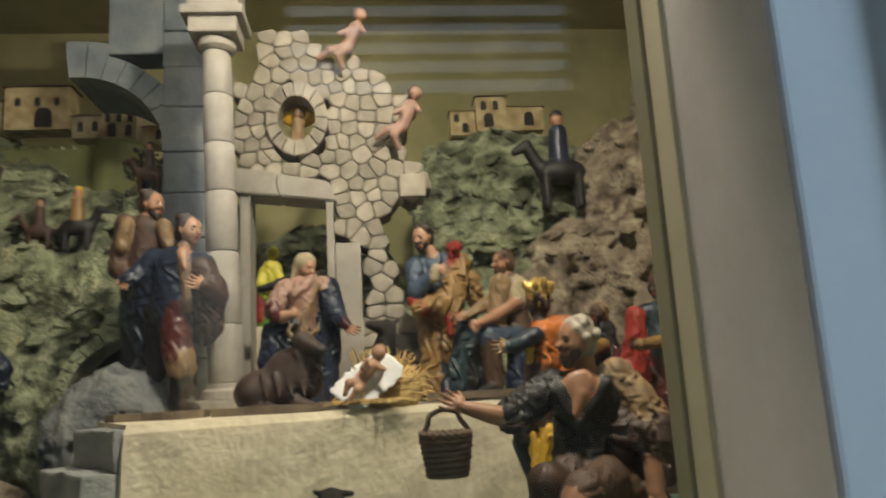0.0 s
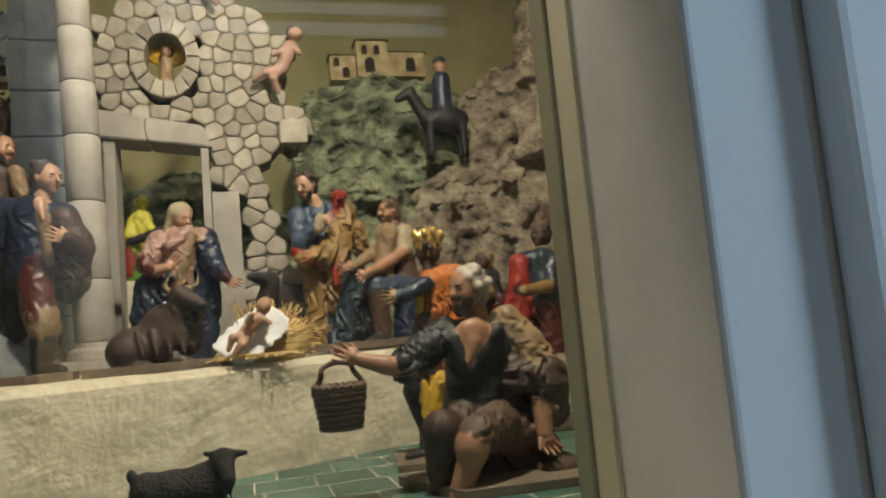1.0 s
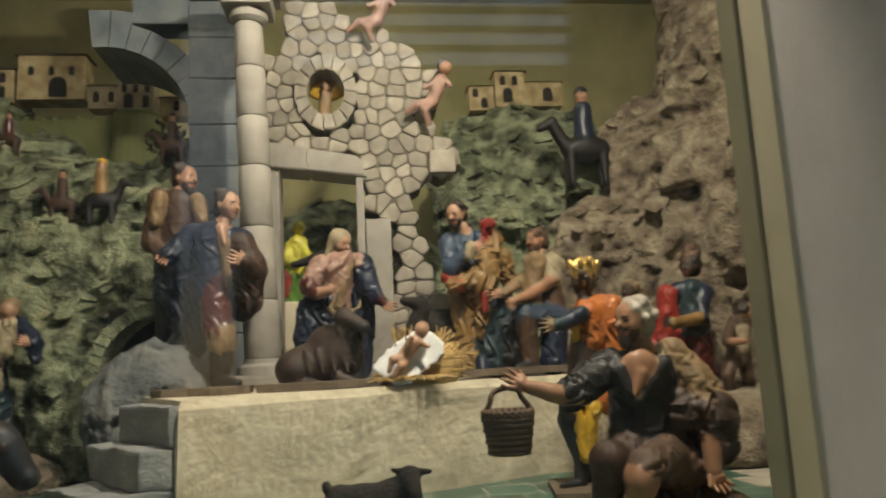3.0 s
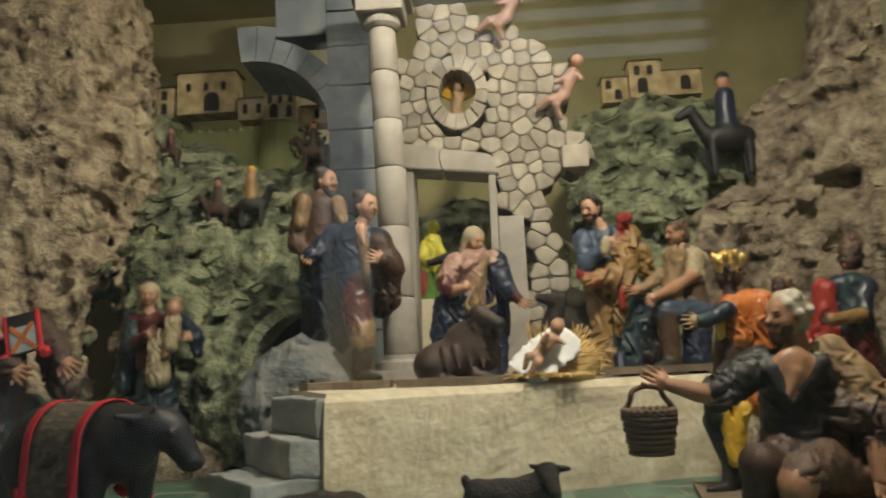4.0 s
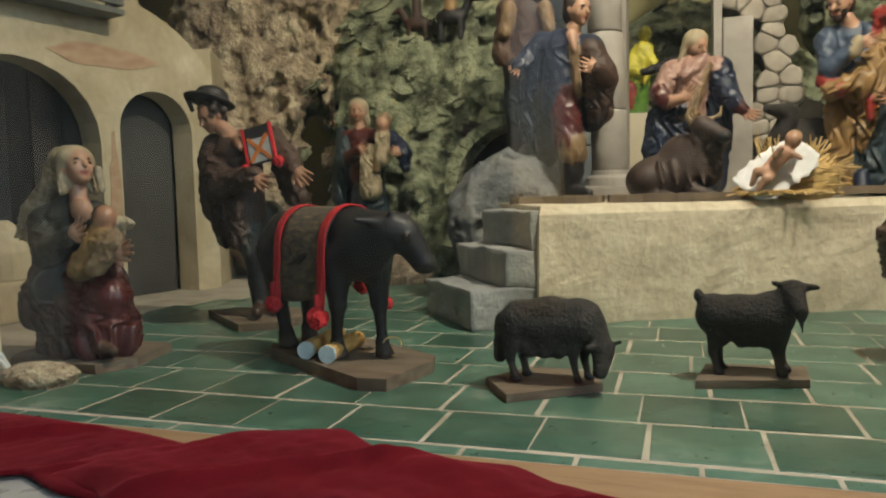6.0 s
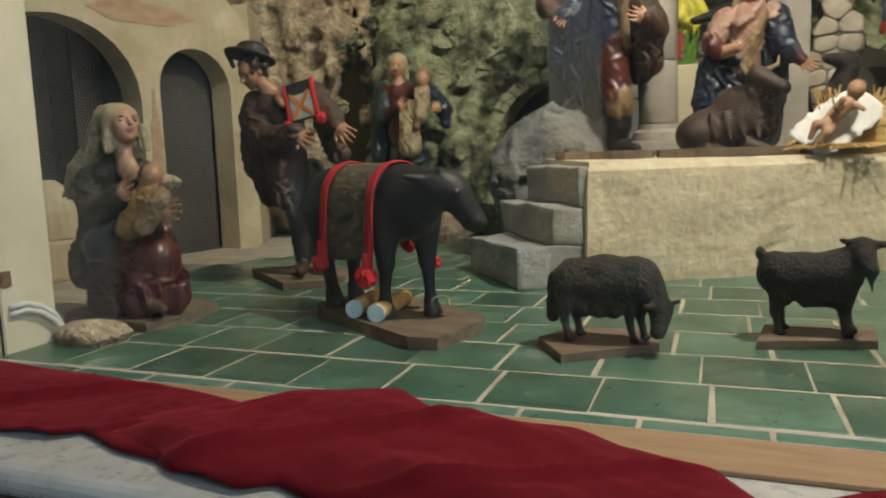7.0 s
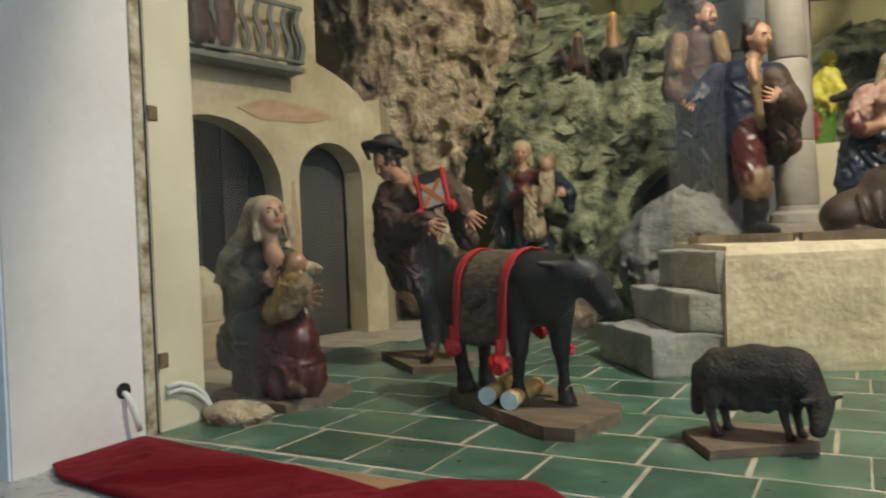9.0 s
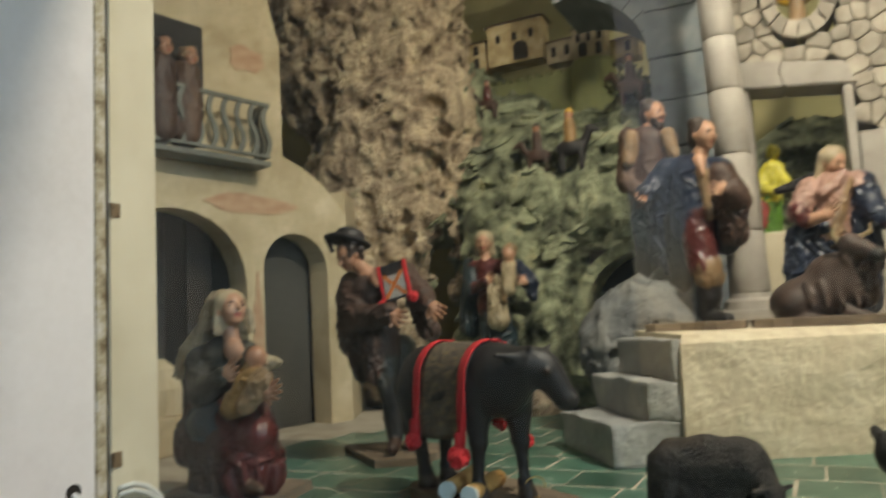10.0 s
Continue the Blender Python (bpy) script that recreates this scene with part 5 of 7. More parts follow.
c.cone((-0.467, 2.270, 0.773), (-0.326, 2.260, 0.753), 0.043, 0.043, "navy", 0.011)
c.cone((-0.470, 2.270, 0.773), (-0.512, 2.250, 0.729), 0.040, 0.034, "navy", 0.010, 0.0034, 6)
c.cone((-0.512, 2.250, 0.729), (-0.535, 2.220, 0.709), 0.031, 0.026, "navy", 0.007, 0.0034, 6)
c.cone((-0.500, 2.280, 0.725), (-0.509, 2.320, 0.527), 0.045, 0.040, "navy", 0.012, 0.0068, 7)
c.cone((-0.458, 2.290, 0.742), (-0.463, 2.330, 0.508), 0.052, 0.060, "navy", 0.012, 0.0068, 8)
c.cone((-0.323, 2.250, 0.740), (-0.284, 2.240, 0.661), 0.043, 0.038, "brown", 0.010, 0.0034, 6)
c.cone((-0.298, 2.250, 0.679), (-0.300, 2.260, 0.571), 0.048, 0.036, "brown", 0.011, 0.0059, 7)
c.cone((-0.327, 2.300, 0.722), (-0.335, 2.310, 0.560), 0.038, 0.043, "black", 0.011, 0.0051, 6)
c.cone((-0.278, 2.220, 0.658), (-0.299, 2.170, 0.678), 0.026, 0.021, "brown", 0.006, 0.0017, 5)
carved_hand(c, (-0.298, 2.165, 0.679), (-0.348, 2.155, 0.696), 0.021, "pale_skin")
carved_hand(c, (-0.533, 2.210, 0.706), (-0.546, 2.190, 0.684), 0.018, "skin")
c.cone((-0.383, 2.250, 0.781), (-0.368, 2.240, 0.816), 0.023, 0.022, "pale_skin", 0.006)
head(c, (-0.356, 2.235, 0.861), 0.044, (0.80, -0.58, -0.12), "hair", "pale_skin")
c.statue("shepherd_statue", "young carved shepherd in dark cape and maroon breeches, hand on chest", "statue")

# older man behind him with a tan waistcoat
c = Clay(0.0052, 0.0016, 40)
c.cone((-0.554, 2.470, 0.923), (-0.564, 2.470, 0.720), 0.058, 0.065, "brown", 0.009, 0.0026, 7)
c.cone((-0.567, 2.470, 0.747), (-0.574, 2.470, 0.608), 0.064, 0.052, "teal", 0.010, 0.0059, 8)
c.cone((-0.597, 2.460, 0.665), (-0.601, 2.460, 0.612), 0.036, 0.029, "teal", 0.010, 0.0043, 6)
c.cone((-0.601, 2.480, 0.631), (-0.608, 2.480, 0.330), 0.031, 0.022, "black", 0.007)
c.cone((-0.539, 2.480, 0.629), (-0.532, 2.480, 0.325), 0.031, 0.022, "black", 0.007)
c.cone((-0.620, 2.460, 0.937), (-0.493, 2.460, 0.916), 0.036, 0.034, "brown", 0.010)
c.cone((-0.615, 2.440, 0.945), (-0.634, 2.440, 0.787), 0.029, 0.031, "umber", 0.006, 0.0043, 6)
c.cone((-0.601, 2.410, 0.936), (-0.614, 2.410, 0.856), 0.022, 0.022, "tan", 0.005, 0.0026, 5)
c.cone((-0.487, 2.430, 0.927), (-0.474, 2.430, 0.860), 0.024, 0.021, "tan", 0.005, 0.0026, 5)
c.cone((-0.631, 2.430, 0.788), (-0.572, 2.380, 0.729), 0.026, 0.021, "umber", 0.006, 0.0026, 5)
carved_hand(c, (-0.571, 2.375, 0.728), (-0.540, 2.360, 0.718), 0.018, "skin")
c.cone((-0.559, 2.455, 0.938), (-0.546, 2.450, 0.974), 0.022, 0.020, "skin", 0.006)
head(c, (-0.528, 2.445, 1.003), 0.044, (0.88, -0.46, -0.08), "hair", "skin", beard=True)
c.statue("shepherd_statue", "carved dark haired man in brown robe and tan waistcoat", "statue")

# mother kneeling, blue cloak, hand held out
c = Clay(0.0046, 0.0014, 40)
c.cone((-0.073, 2.470, 0.339), (-0.058, 2.470, 0.559), 0.107, 0.060, "navy", 0.012, 0.0085, 9)
c.cone((-0.132, 2.440, 0.388), (-0.102, 2.440, 0.559), 0.052, 0.043, "navy", 0.011, 0.0085, 7)
c.cone((-0.157, 2.440, 0.462), (-0.137, 2.440, 0.561), 0.031, 0.029, "navy", 0.011, 0.0051, 6)
c.cone((0.029, 2.480, 0.351), (0.050, 2.480, 0.631), 0.036, 0.040, "navy", 0.011, 0.0068, 7)
c.cone((-0.048, 2.450, 0.557), (-0.035, 2.450, 0.697), 0.048, 0.050, "pink", 0.008, 0.0034, 7)
c.cone((-0.090, 2.460, 0.700), (0.030, 2.460, 0.703), 0.034, 0.034, "pink", 0.008, 0.0026, 6)
c.cone((-0.098, 2.440, 0.694), (-0.130, 2.410, 0.625), 0.034, 0.030, "pink", 0.007, 0.0043, 6)
c.cone((-0.130, 2.410, 0.629), (-0.112, 2.385, 0.596), 0.031, 0.024, "maroon", 0.004, 0.0017, 5)
c.cone((-0.106, 2.380, 0.596), (-0.061, 2.360, 0.604), 0.019, 0.015, "pale_skin", 0.005)
carved_hand(c, (-0.065, 2.360, 0.603), (-0.028, 2.345, 0.642), 0.018, "pale_skin")
c.cone((0.008, 2.425, 0.707), (-0.043, 2.405, 0.553), 0.013, 0.017, "tan", 0.006, 0.0043, 5)
c.cone((-0.002, 2.420, 0.725), (-0.057, 2.400, 0.676), 0.017, 0.019, "pink", 0.006, 0.0034, 5)
c.cone((0.044, 2.470, 0.700), (0.063, 2.440, 0.616), 0.038, 0.034, "navy", 0.011, 0.0051, 6)
c.cone((0.057, 2.440, 0.635), (0.087, 2.400, 0.581), 0.031, 0.026, "navy", 0.007, 0.0034, 6)
c.cone((0.089, 2.400, 0.581), (0.111, 2.375, 0.556), 0.021, 0.017, "maroon", 0.004)
carved_hand(c, (0.111, 2.375, 0.556), (0.152, 2.350, 0.534), 0.019, "skin")
c.cone((-0.081, 2.480, 0.731), (-0.183, 2.490, 0.708), 0.021, 0.012, "black", 0.007, 0.0026, 5)
c.cone((-0.033, 2.450, 0.704), (-0.032, 2.440, 0.737), 0.019, 0.017, "pale_skin", 0.006)
head(c, (-0.023, 2.435, 0.766), 0.039, (0.62, -0.66, -0.34), "hair", "pale_skin", veil="cream")
c.statue("mother_statue", "carved kneeling mother in pink dress, cream veil and dark blue cloak", "statue")

# lying ox
c = Clay(0.0046, 0.0022, 36)
c.ball((-0.108, 2.220, 0.368), (0.115, 0.085, 0.068), "ox_brown", 0.02, (0, -8, 8))
c.ball((-0.157, 2.200, 0.355), (0.055, 0.075, 0.058), "ox_brown", 0.02)
c.ball((-0.037, 2.200, 0.400), (0.070, 0.070, 0.078), "ox_brown", 0.03)
c.ball((-0.061, 2.220, 0.439), (0.060, 0.055, 0.045), "ox_brown", 0.03)
c.cone((-0.024, 2.180, 0.425), (-0.009, 2.150, 0.487), 0.043, 0.031, "ox_brown", 0.014, 0.0026, 5)
c.cone((0.003, 2.170, 0.377), (0.015, 2.150, 0.441), 0.038, 0.026, "ox_brown", 0.010, 0.0043, 6)
c.cone((-0.015, 2.145, 0.502), (0.035, 2.110, 0.470), 0.029, 0.018, "ox_brown", 0.007)
c.ball((0.039, 2.105, 0.466), (0.021, 0.021, 0.018), "black", 0.008)
c.ball((0.012, 2.115, 0.499), 0.007, "black", 0.002)
c.cone((-0.040, 2.150, 0.508), (-0.055, 2.150, 0.529), 0.008, 0.006, "horn", 0.002)
c.cone((-0.055, 2.150, 0.529), (-0.044, 2.150, 0.554), 0.006, 0.003, "horn", 0.002)
c.cone((0.005, 2.150, 0.519), (0.031, 2.150, 0.529), 0.008, 0.006, "horn", 0.002)
c.cone((0.031, 2.150, 0.529), (0.033, 2.150, 0.557), 0.006, 0.003, "horn", 0.002)
c.cone((-0.034, 2.160, 0.501), (-0.060, 2.170, 0.498), 0.010, 0.005, "ox_brown", 0.002)
c.cone((-0.170, 2.160, 0.322), (-0.095, 2.130, 0.311), 0.022, 0.015, "ox_brown", 0.006)
c.cone((-0.038, 2.150, 0.329), (0.029, 2.120, 0.303), 0.021, 0.014, "ox_brown", 0.006)
for k in range(4):
    c.cone((-0.13 + 0.035 * k, 2.135 + 0.004 * k, 0.41), (-0.115 + 0.035 * k, 2.125, 0.345), 0.006, 0.005, "ox_brown", 0.010)
c.statue("ox_statue", "dark brown carved ox lying on the platform", "statue")

# black donkey lying behind the child
c = Clay(0.005, 0.0018, 40)
c.ball((0.315, 2.580, 0.460), (0.12, 0.09, 0.085), "fleece", 0.02)
c.cone((0.209, 2.500, 0.447), (0.240, 2.480, 0.536), 0.040, 0.029, "fleece", 0.012)
c.cone((0.243, 2.480, 0.555), (0.180, 2.440, 0.566), 0.028, 0.015, "fleece", 0.007)
c.cone((0.252, 2.480, 0.574), (0.229, 2.480, 0.590), 0.009, 0.003, "fleece", 0.003)
c.cone((0.261, 2.500, 0.569), (0.281, 2.500, 0.588), 0.009, 0.003, "fleece", 0.003)
c.statue("donkey_statue", "small black carved donkey lying behind the straw", "statue")

# child on a lace cloth, on straw
def straw_heap():
    rnd = random.Random(3)
    bm = bmesh.new()
    for k in range(900):
        if k < 560:
            a = rnd.uniform(-0.12, 1.9)
            p = Vector((0.215 + rnd.uniform(-0.07, 0.055), 2.225 + rnd.uniform(-0.045, 0.05), 0.325 + rnd.uniform(0, 0.06)))
            d = Vector((math.cos(a), rnd.gauss(0.05, 0.3), math.sin(a))).normalized() * rnd.uniform(0.05, 0.115)
        else:
            a = rnd.uniform(0, 6.28)
            p = Vector((0.15 + rnd.uniform(-0.10, 0.10), 2.150 + rnd.uniform(-0.05, 0.05), 0.314 + rnd.uniform(0, 0.008)))
            d = Vector((math.cos(a), 0.5 * math.sin(a), rnd.uniform(-0.05, 0.05))).normalized() * rnd.uniform(0.03, 0.07)
        q = p + d
        q.z = max(q.z - 0.02 * rnd.random(), 0.312)
        side = d.cross(Vector((0, 1, 0.3))).normalized() * 0.0021
        up = d.cross(side).normalized() * 0.0016
        ends = [[bm.verts.new(e + s) for s in (side, up, -side)] for e in (p, (p + q) / 2 + Vector((0, 0, 0.003)), q)]
        for r0, r1 in zip(ends, ends[1:]):
            for i in range(3):
                bm.faces.new((r0[i], r0[(i + 1) % 3], r1[(i + 1) % 3], r1[i]))
    heap = thing("straw_bed", "heap of loose yellow straw on the platform rim", "straw", (0.2, 2.2, TOP))
    part("loose_straw", bm, "straw", heap)["kind"] = "stuff"
    c = Clay(0.008, 0.006, 40, 5)
    c.ball((0.17, 2.21, 0.315), (0.11, 0.06, 0.035), "straw", 0.02)
    c.ball((0.26, 2.23, 0.35), (0.075, 0.06, 0.075), "straw", 0.03)
    mesh, paints = c.mesh("packed_straw")
    mesh_object("packed_straw", mesh, paints, heap)


straw_heap()
bm = bmesh.new()
LA, LB = Vector((0.075, 2.125, 0.338)), Vector((0.232, 2.165, 0.452))
wide = Vector((0.35, 0.55, -0.30)).normalized()
rows = []
for i in range(19):
    t = i / 18
    row = []
    for j in range(11):
        u = j / 10 - 0.5
        w = 0.125 * (1.0 - 0.35 * (2 * t - 1) ** 4) * (1 + 0.06 * math.sin(i * 2.1))
        p = LA.lerp(LB, t) + Vector((0.03, 0.0, -0.028)) * (0.5) + Vector((0.62, -0.35, -0.55)).normalized() * (u * w)
        p.z += 0.004 * math.sin(9 * t) * math.cos(7 * u) - 0.010 * math.sin(math.pi * t) + 0.003 * (1 if j in (0, 10) and i % 2 else 0)
        row.append(bm.verts.new(p))
    rows.append(row)
for a, b in zip(rows, rows[1:]):
    for j in range(10):
        bm.faces.new((a[j], a[j + 1], b[j + 1], b[j]))
bmesh.ops.recalc_face_normals(bm, faces=bm.faces[:])
bmesh.ops.solidify(bm, geom=bm.faces[:], thickness=0.003)
tagged(part("lace_cloth", bm, "white", smooth=True), "white lace cloth with scalloped edge on the straw", "cloth")
c = Clay(0.004)
c.cone((0.148, 2.105, 0.378), (0.185, 2.11, 0.418), 0.019, 0.021, "pale_skin", 0.01)
c.ball((0.205, 2.108, 0.452), (0.021, 0.022, 0.024), "pale_skin", 0.008)
c.ball((0.210, 2.117, 0.461), (0.019, 0.018, 0.019), "tan", 0.003)
c.cone((0.148, 2.10, 0.372), (0.118, 2.085, 0.372), 0.013, 0.011, "pale_skin", 0.008)
c.cone((0.118, 2.085, 0.372), (0.105, 2.09, 0.340), 0.010, 0.007, "pale_skin", 0.006)
c.cone((0.155, 2.11, 0.366), (0.140, 2.075, 0.352), 0.013, 0.011, "pale_skin", 0.008)
c.cone((0.140, 2.075, 0.352), (0.122, 2.08, 0.328), 0.010, 0.007, "pale_skin", 0.006)
c.cone((0.178, 2.10, 0.422), (0.160, 2.075, 0.412), 0.009, 0.007, "pale_skin", 0.006)
c.cone((0.160, 2.075, 0.412), (0.172, 2.065, 0.43), 0.007, 0.006, "pale_skin", 0.006)
c.cone((0.200, 2.105, 0.418), (0.218, 2.085, 0.405), 0.009, 0.006, "pale_skin", 0.006)
c.statue("child_statue", "small bare carved child lying on lace cloth", "statue")

# bearded father, blue tunic and ochre cloak
c = Clay(0.005, 0.0015, 40)
c.cone((0.395, 2.520, 0.341), (0.405, 2.520, 0.610), 0.057, 0.048, "ochre", 0.010, 0.0076, 8)
c.cone((0.425, 2.500, 0.326), (0.448, 2.490, 0.507), 0.033, 0.031, "teal", 0.008, 0.0051, 6)
c.cone((0.391, 2.510, 0.629), (0.412, 2.510, 0.768), 0.046, 0.052, "blue", 0.008, 0.0026, 7)
c.cone((0.355, 2.510, 0.774), (0.476, 2.510, 0.778), 0.034, 0.033, "blue", 0.008)
c.cone((0.344, 2.490, 0.763), (0.344, 2.440, 0.671), 0.033, 0.029, "blue", 0.007, 0.0034, 6)
c.cone((0.344, 2.440, 0.671), (0.401, 2.410, 0.721), 0.028, 0.021, "blue", 0.007, 0.0026, 6)
c.cone((0.400, 2.405, 0.708), (0.410, 2.400, 0.738), 0.019, 0.019, "cream", 0.004)
carved_hand(c, (0.415, 2.395, 0.733), (0.460, 2.385, 0.746), 0.018, "pale_skin")
c.cone((0.480, 2.490, 0.773), (0.484, 2.470, 0.823), 0.017, 0.022, "red", 0.002, 0.0059, 4)
c.cone((0.506, 2.500, 0.773), (0.444, 2.450, 0.620), 0.034, 0.052, "ochre", 0.011, 0.0085, 6)
c.cone((0.543, 2.520, 0.715), (0.563, 2.530, 0.624), 0.031, 0.026, "ochre", 0.011, 0.0068, 5)
c.cone((0.476, 2.450, 0.658), (0.346, 2.420, 0.606), 0.036, 0.022, "ochre", 0.010, 0.0076, 5)
c.cone((0.465, 2.460, 0.620), (0.451, 2.460, 0.447), 0.040, 0.026, "ochre", 0.010, 0.0085, 6)
c.cone((0.329, 2.450, 0.640), (0.365, 2.420, 0.609), 0.022, 0.021, "red", 0.006, 0.0034, 5)
c.cone((0.446, 2.420, 0.578), (0.448, 2.420, 0.521), 0.012, 0.010, "red", 0.004)
c.cone((0.420, 2.490, 0.774), (0.397, 2.480, 0.819), 0.024, 0.019, "pale_skin", 0.006)
head(c, (0.374, 2.470, 0.862), 0.041, (-0.62, -0.68, -0.26), "hair", "pale_skin", beard=True)
c.statue("father_statue", "bearded carved father in blue tunic and ochre cloak", "statue")

# old shepherd on one knee
c = Clay(0.005, 0.0015, 40)
c.cone((0.672, 2.420, 0.529), (0.655, 2.420, 0.676), 0.052, 0.048, "umber", 0.008, 0.0026, 7)
c.cone((0.595, 2.370, 0.548), (0.619, 2.370, 0.676), 0.034, 0.033, "tan", 0.006, 0.0026, 6)
c.cone((0.622, 2.430, 0.685), (0.703, 2.420, 0.664), 0.031, 0.034, "cream", 0.008)
c.cone((0.679, 2.390, 0.671), (0.677, 2.380, 0.618), 0.034, 0.029, "cream", 0.006, 0.0034, 6)
c.cone((0.673, 2.370, 0.611), (0.582, 2.330, 0.560), 0.021, 0.019, "skin", 0.005)
c.cone((0.582, 2.330, 0.560), (0.529, 2.300, 0.541), 0.018, 0.014, "skin", 0.005)
carved_hand(c, (0.529, 2.300, 0.541), (0.496, 2.290, 0.518), 0.018, "skin")
c.cone((0.592, 2.400, 0.627), (0.500, 2.350, 0.569), 0.022, 0.017, "tan", 0.006, 0.0026, 5)
carved_hand(c, (0.500, 2.350, 0.569), (0.436, 2.330, 0.570), 0.018, "skin")
c.cone((0.684, 2.400, 0.489), (0.565, 2.340, 0.498), 0.045, 0.036, "blue", 0.008, 0.0026, 6)
c.cone((0.568, 2.340, 0.491), (0.578, 2.360, 0.344), 0.034, 0.028, "umber", 0.006, 0.0026, 6)
c.cone((0.685, 2.420, 0.490), (0.664, 2.400, 0.339), 0.045, 0.043, "navy", 0.010, 0.0034, 6)
c.cone((0.575, 2.350, 0.335), (0.526, 2.320, 0.325), 0.021, 0.015, "black", 0.005)
c.cone((0.509, 2.400, 0.554), (0.471, 2.420, 0.351), 0.034, 0.047, "teal", 0.008, 0.0068, 6)
c.cone((0.547, 2.390, 0.523), (0.519, 2.400, 0.366), 0.029, 0.039, "black", 0.008, 0.0059, 6)
c.cone((0.423, 2.400, 0.354), (0.422, 2.380, 0.326), 0.022, 0.021, "navy", 0.006)
c.cone((0.663, 2.420, 0.676), (0.648, 2.410, 0.712), 0.021, 0.019, "skin", 0.006)
head(c, (0.636, 2.400, 0.750), 0.040, (-0.93, -0.32, -0.08), "umber", "skin", beard=True)
c.statue("shepherd_statue", "kneeling carved old shepherd with blue breeches and rolled sleeves", "statue")

# king with a gilt crown and orange mantle, standing on the tiles
c = Clay(0.0046, 0.0014, 40)
c.cone((0.576, 1.970, 0.188), (0.606, 1.960, 0.079), 0.028, 0.021, "black", 0.006)
c.cone((0.606, 1.960, 0.079), (0.594, 1.950, 0.025), 0.021, 0.018, "black", 0.005)
c.cone((0.593, 1.950, 0.021), (0.541, 1.930, 0.022), 0.015, 0.010, "black", 0.005)
c.cone((0.638, 2.000, 0.181), (0.632, 2.000, 0.015), 0.029, 0.021, "black", 0.006)
c.cone((0.597, 1.940, 0.203), (0.609, 1.930, 0.091), 0.014, 0.015, "yellow", 0.004, 0.0026, 5)
c.cone((0.615, 1.950, 0.097), (0.641, 1.950, 0.214), 0.021, 0.024, "yellow", 0.005, 0.0034, 5)
c.cone((0.618, 1.970, 0.246), (0.652, 1.970, 0.461), 0.040, 0.036, "brown", 0.008, 0.0026, 6)
c.cone((0.575, 1.950, 0.249), (0.576, 1.950, 0.197), 0.026, 0.026, "black", 0.007, 0.0026, 5)
c.cone((0.706, 1.990, 0.239), (0.710, 1.980, 0.459), 0.048, 0.048, "orange", 0.011, 0.0059, 8)
c.cone((0.666, 1.980, 0.485), (0.724, 1.980, 0.482), 0.040, 0.040, "orange", 0.010, 0.0034, 6)
c.cone((0.652, 1.950, 0.475), (0.657, 1.950, 0.397), 0.031, 0.031, "orange", 0.008, 0.0043, 6)
c.cone((0.616, 1.930, 0.473), (0.604, 1.930, 0.399), 0.012, 0.009, "yellow", 0.004, 0.0026, 5)
c.cone((0.621, 1.920, 0.467), (0.565, 1.900, 0.443), 0.023, 0.019, "navy", 0.006, 0.0017, 5)
c.cone((0.565, 1.900, 0.443), (0.544, 1.890, 0.439), 0.019, 0.018, "teal", 0.004)
carved_hand(c, (0.542, 1.890, 0.439), (0.493, 1.880, 0.438), 0.020, "tan")
c.cone((0.651, 1.970, 0.501), (0.650, 1.970, 0.537), 0.019, 0.018, "brown", 0.005)
head(c, (0.646, 1.970, 0.560), 0.035, (-0.80, 0.35, -0.1), "brown", "brown")
c.cone((0.653, 1.970, 0.569), (0.655, 1.970, 0.592), 0.033, 0.036, "gold", 0.002, 0.0034, 7)
for k in range(9):
    a = 2 * math.pi * k / 9
    p = Vector((0.656, 1.970, 0.608))
    c.ball((p.x + 0.038 * math.cos(a), p.y + 0.038 * math.sin(a), p.z + 0.006 * math.sin(3 * a)), (0.009, 0.009, 0.014), "gold", 0.006)
c.statue("king_statue", "carved king in orange mantle and gilt crown on a board", "statue", board=([(0.50, 1.85), (0.60, 1.83), (0.76, 1.90), (0.74, 2.08), (0.54, 2.09)], 0.001, 0.018))

# water carrier sitting with a basket on his outstretched arm
c = Clay(0.0042, 0.0013, 44)
c.cone((0.642, 1.630, 0.161), (0.661, 1.630, 0.293), 0.067, 0.072, "black", 0.011, 0.0034, 7)
c.cone((0.602, 1.630, 0.320), (0.748, 1.630, 0.320), 0.041, 0.043, "black", 0.011, 0.0026, 6)
c.ball((0.639, 1.572, 0.323), (0.044, 0.022, 0.042), "skin", 0.006)
c.cone((0.632, 1.566, 0.309), (0.614, 1.552, 0.271), 0.022, 0.007, "skin", 0.004)
c.cone((0.590, 1.580, 0.317), (0.614, 1.560, 0.254), 0.022, 0.012, "black", 0.005, 0.0017, 5)
c.cone((0.692, 1.570, 0.330), (0.622, 1.560, 0.254), 0.019, 0.012, "black", 0.005, 0.0017, 5)
c.cone((0.700, 1.600, 0.366), (0.684, 1.570, 0.324), 0.010, 0.008, "cream", 0.003)
c.cone((0.585, 1.620, 0.330), (0.529, 1.600, 0.300), 0.040, 0.038, "black", 0.008, 0.0043, 6)
c.cone((0.529, 1.600, 0.300), (0.483, 1.585, 0.274), 0.040, 0.034, "black", 0.006, 0.0051, 6)
c.cone((0.487, 1.580, 0.266), (0.436, 1.575, 0.280), 0.022, 0.020, "skin", 0.005)
c.cone((0.436, 1.575, 0.280), (0.377, 1.575, 0.298), 0.020, 0.014, "skin", 0.005)
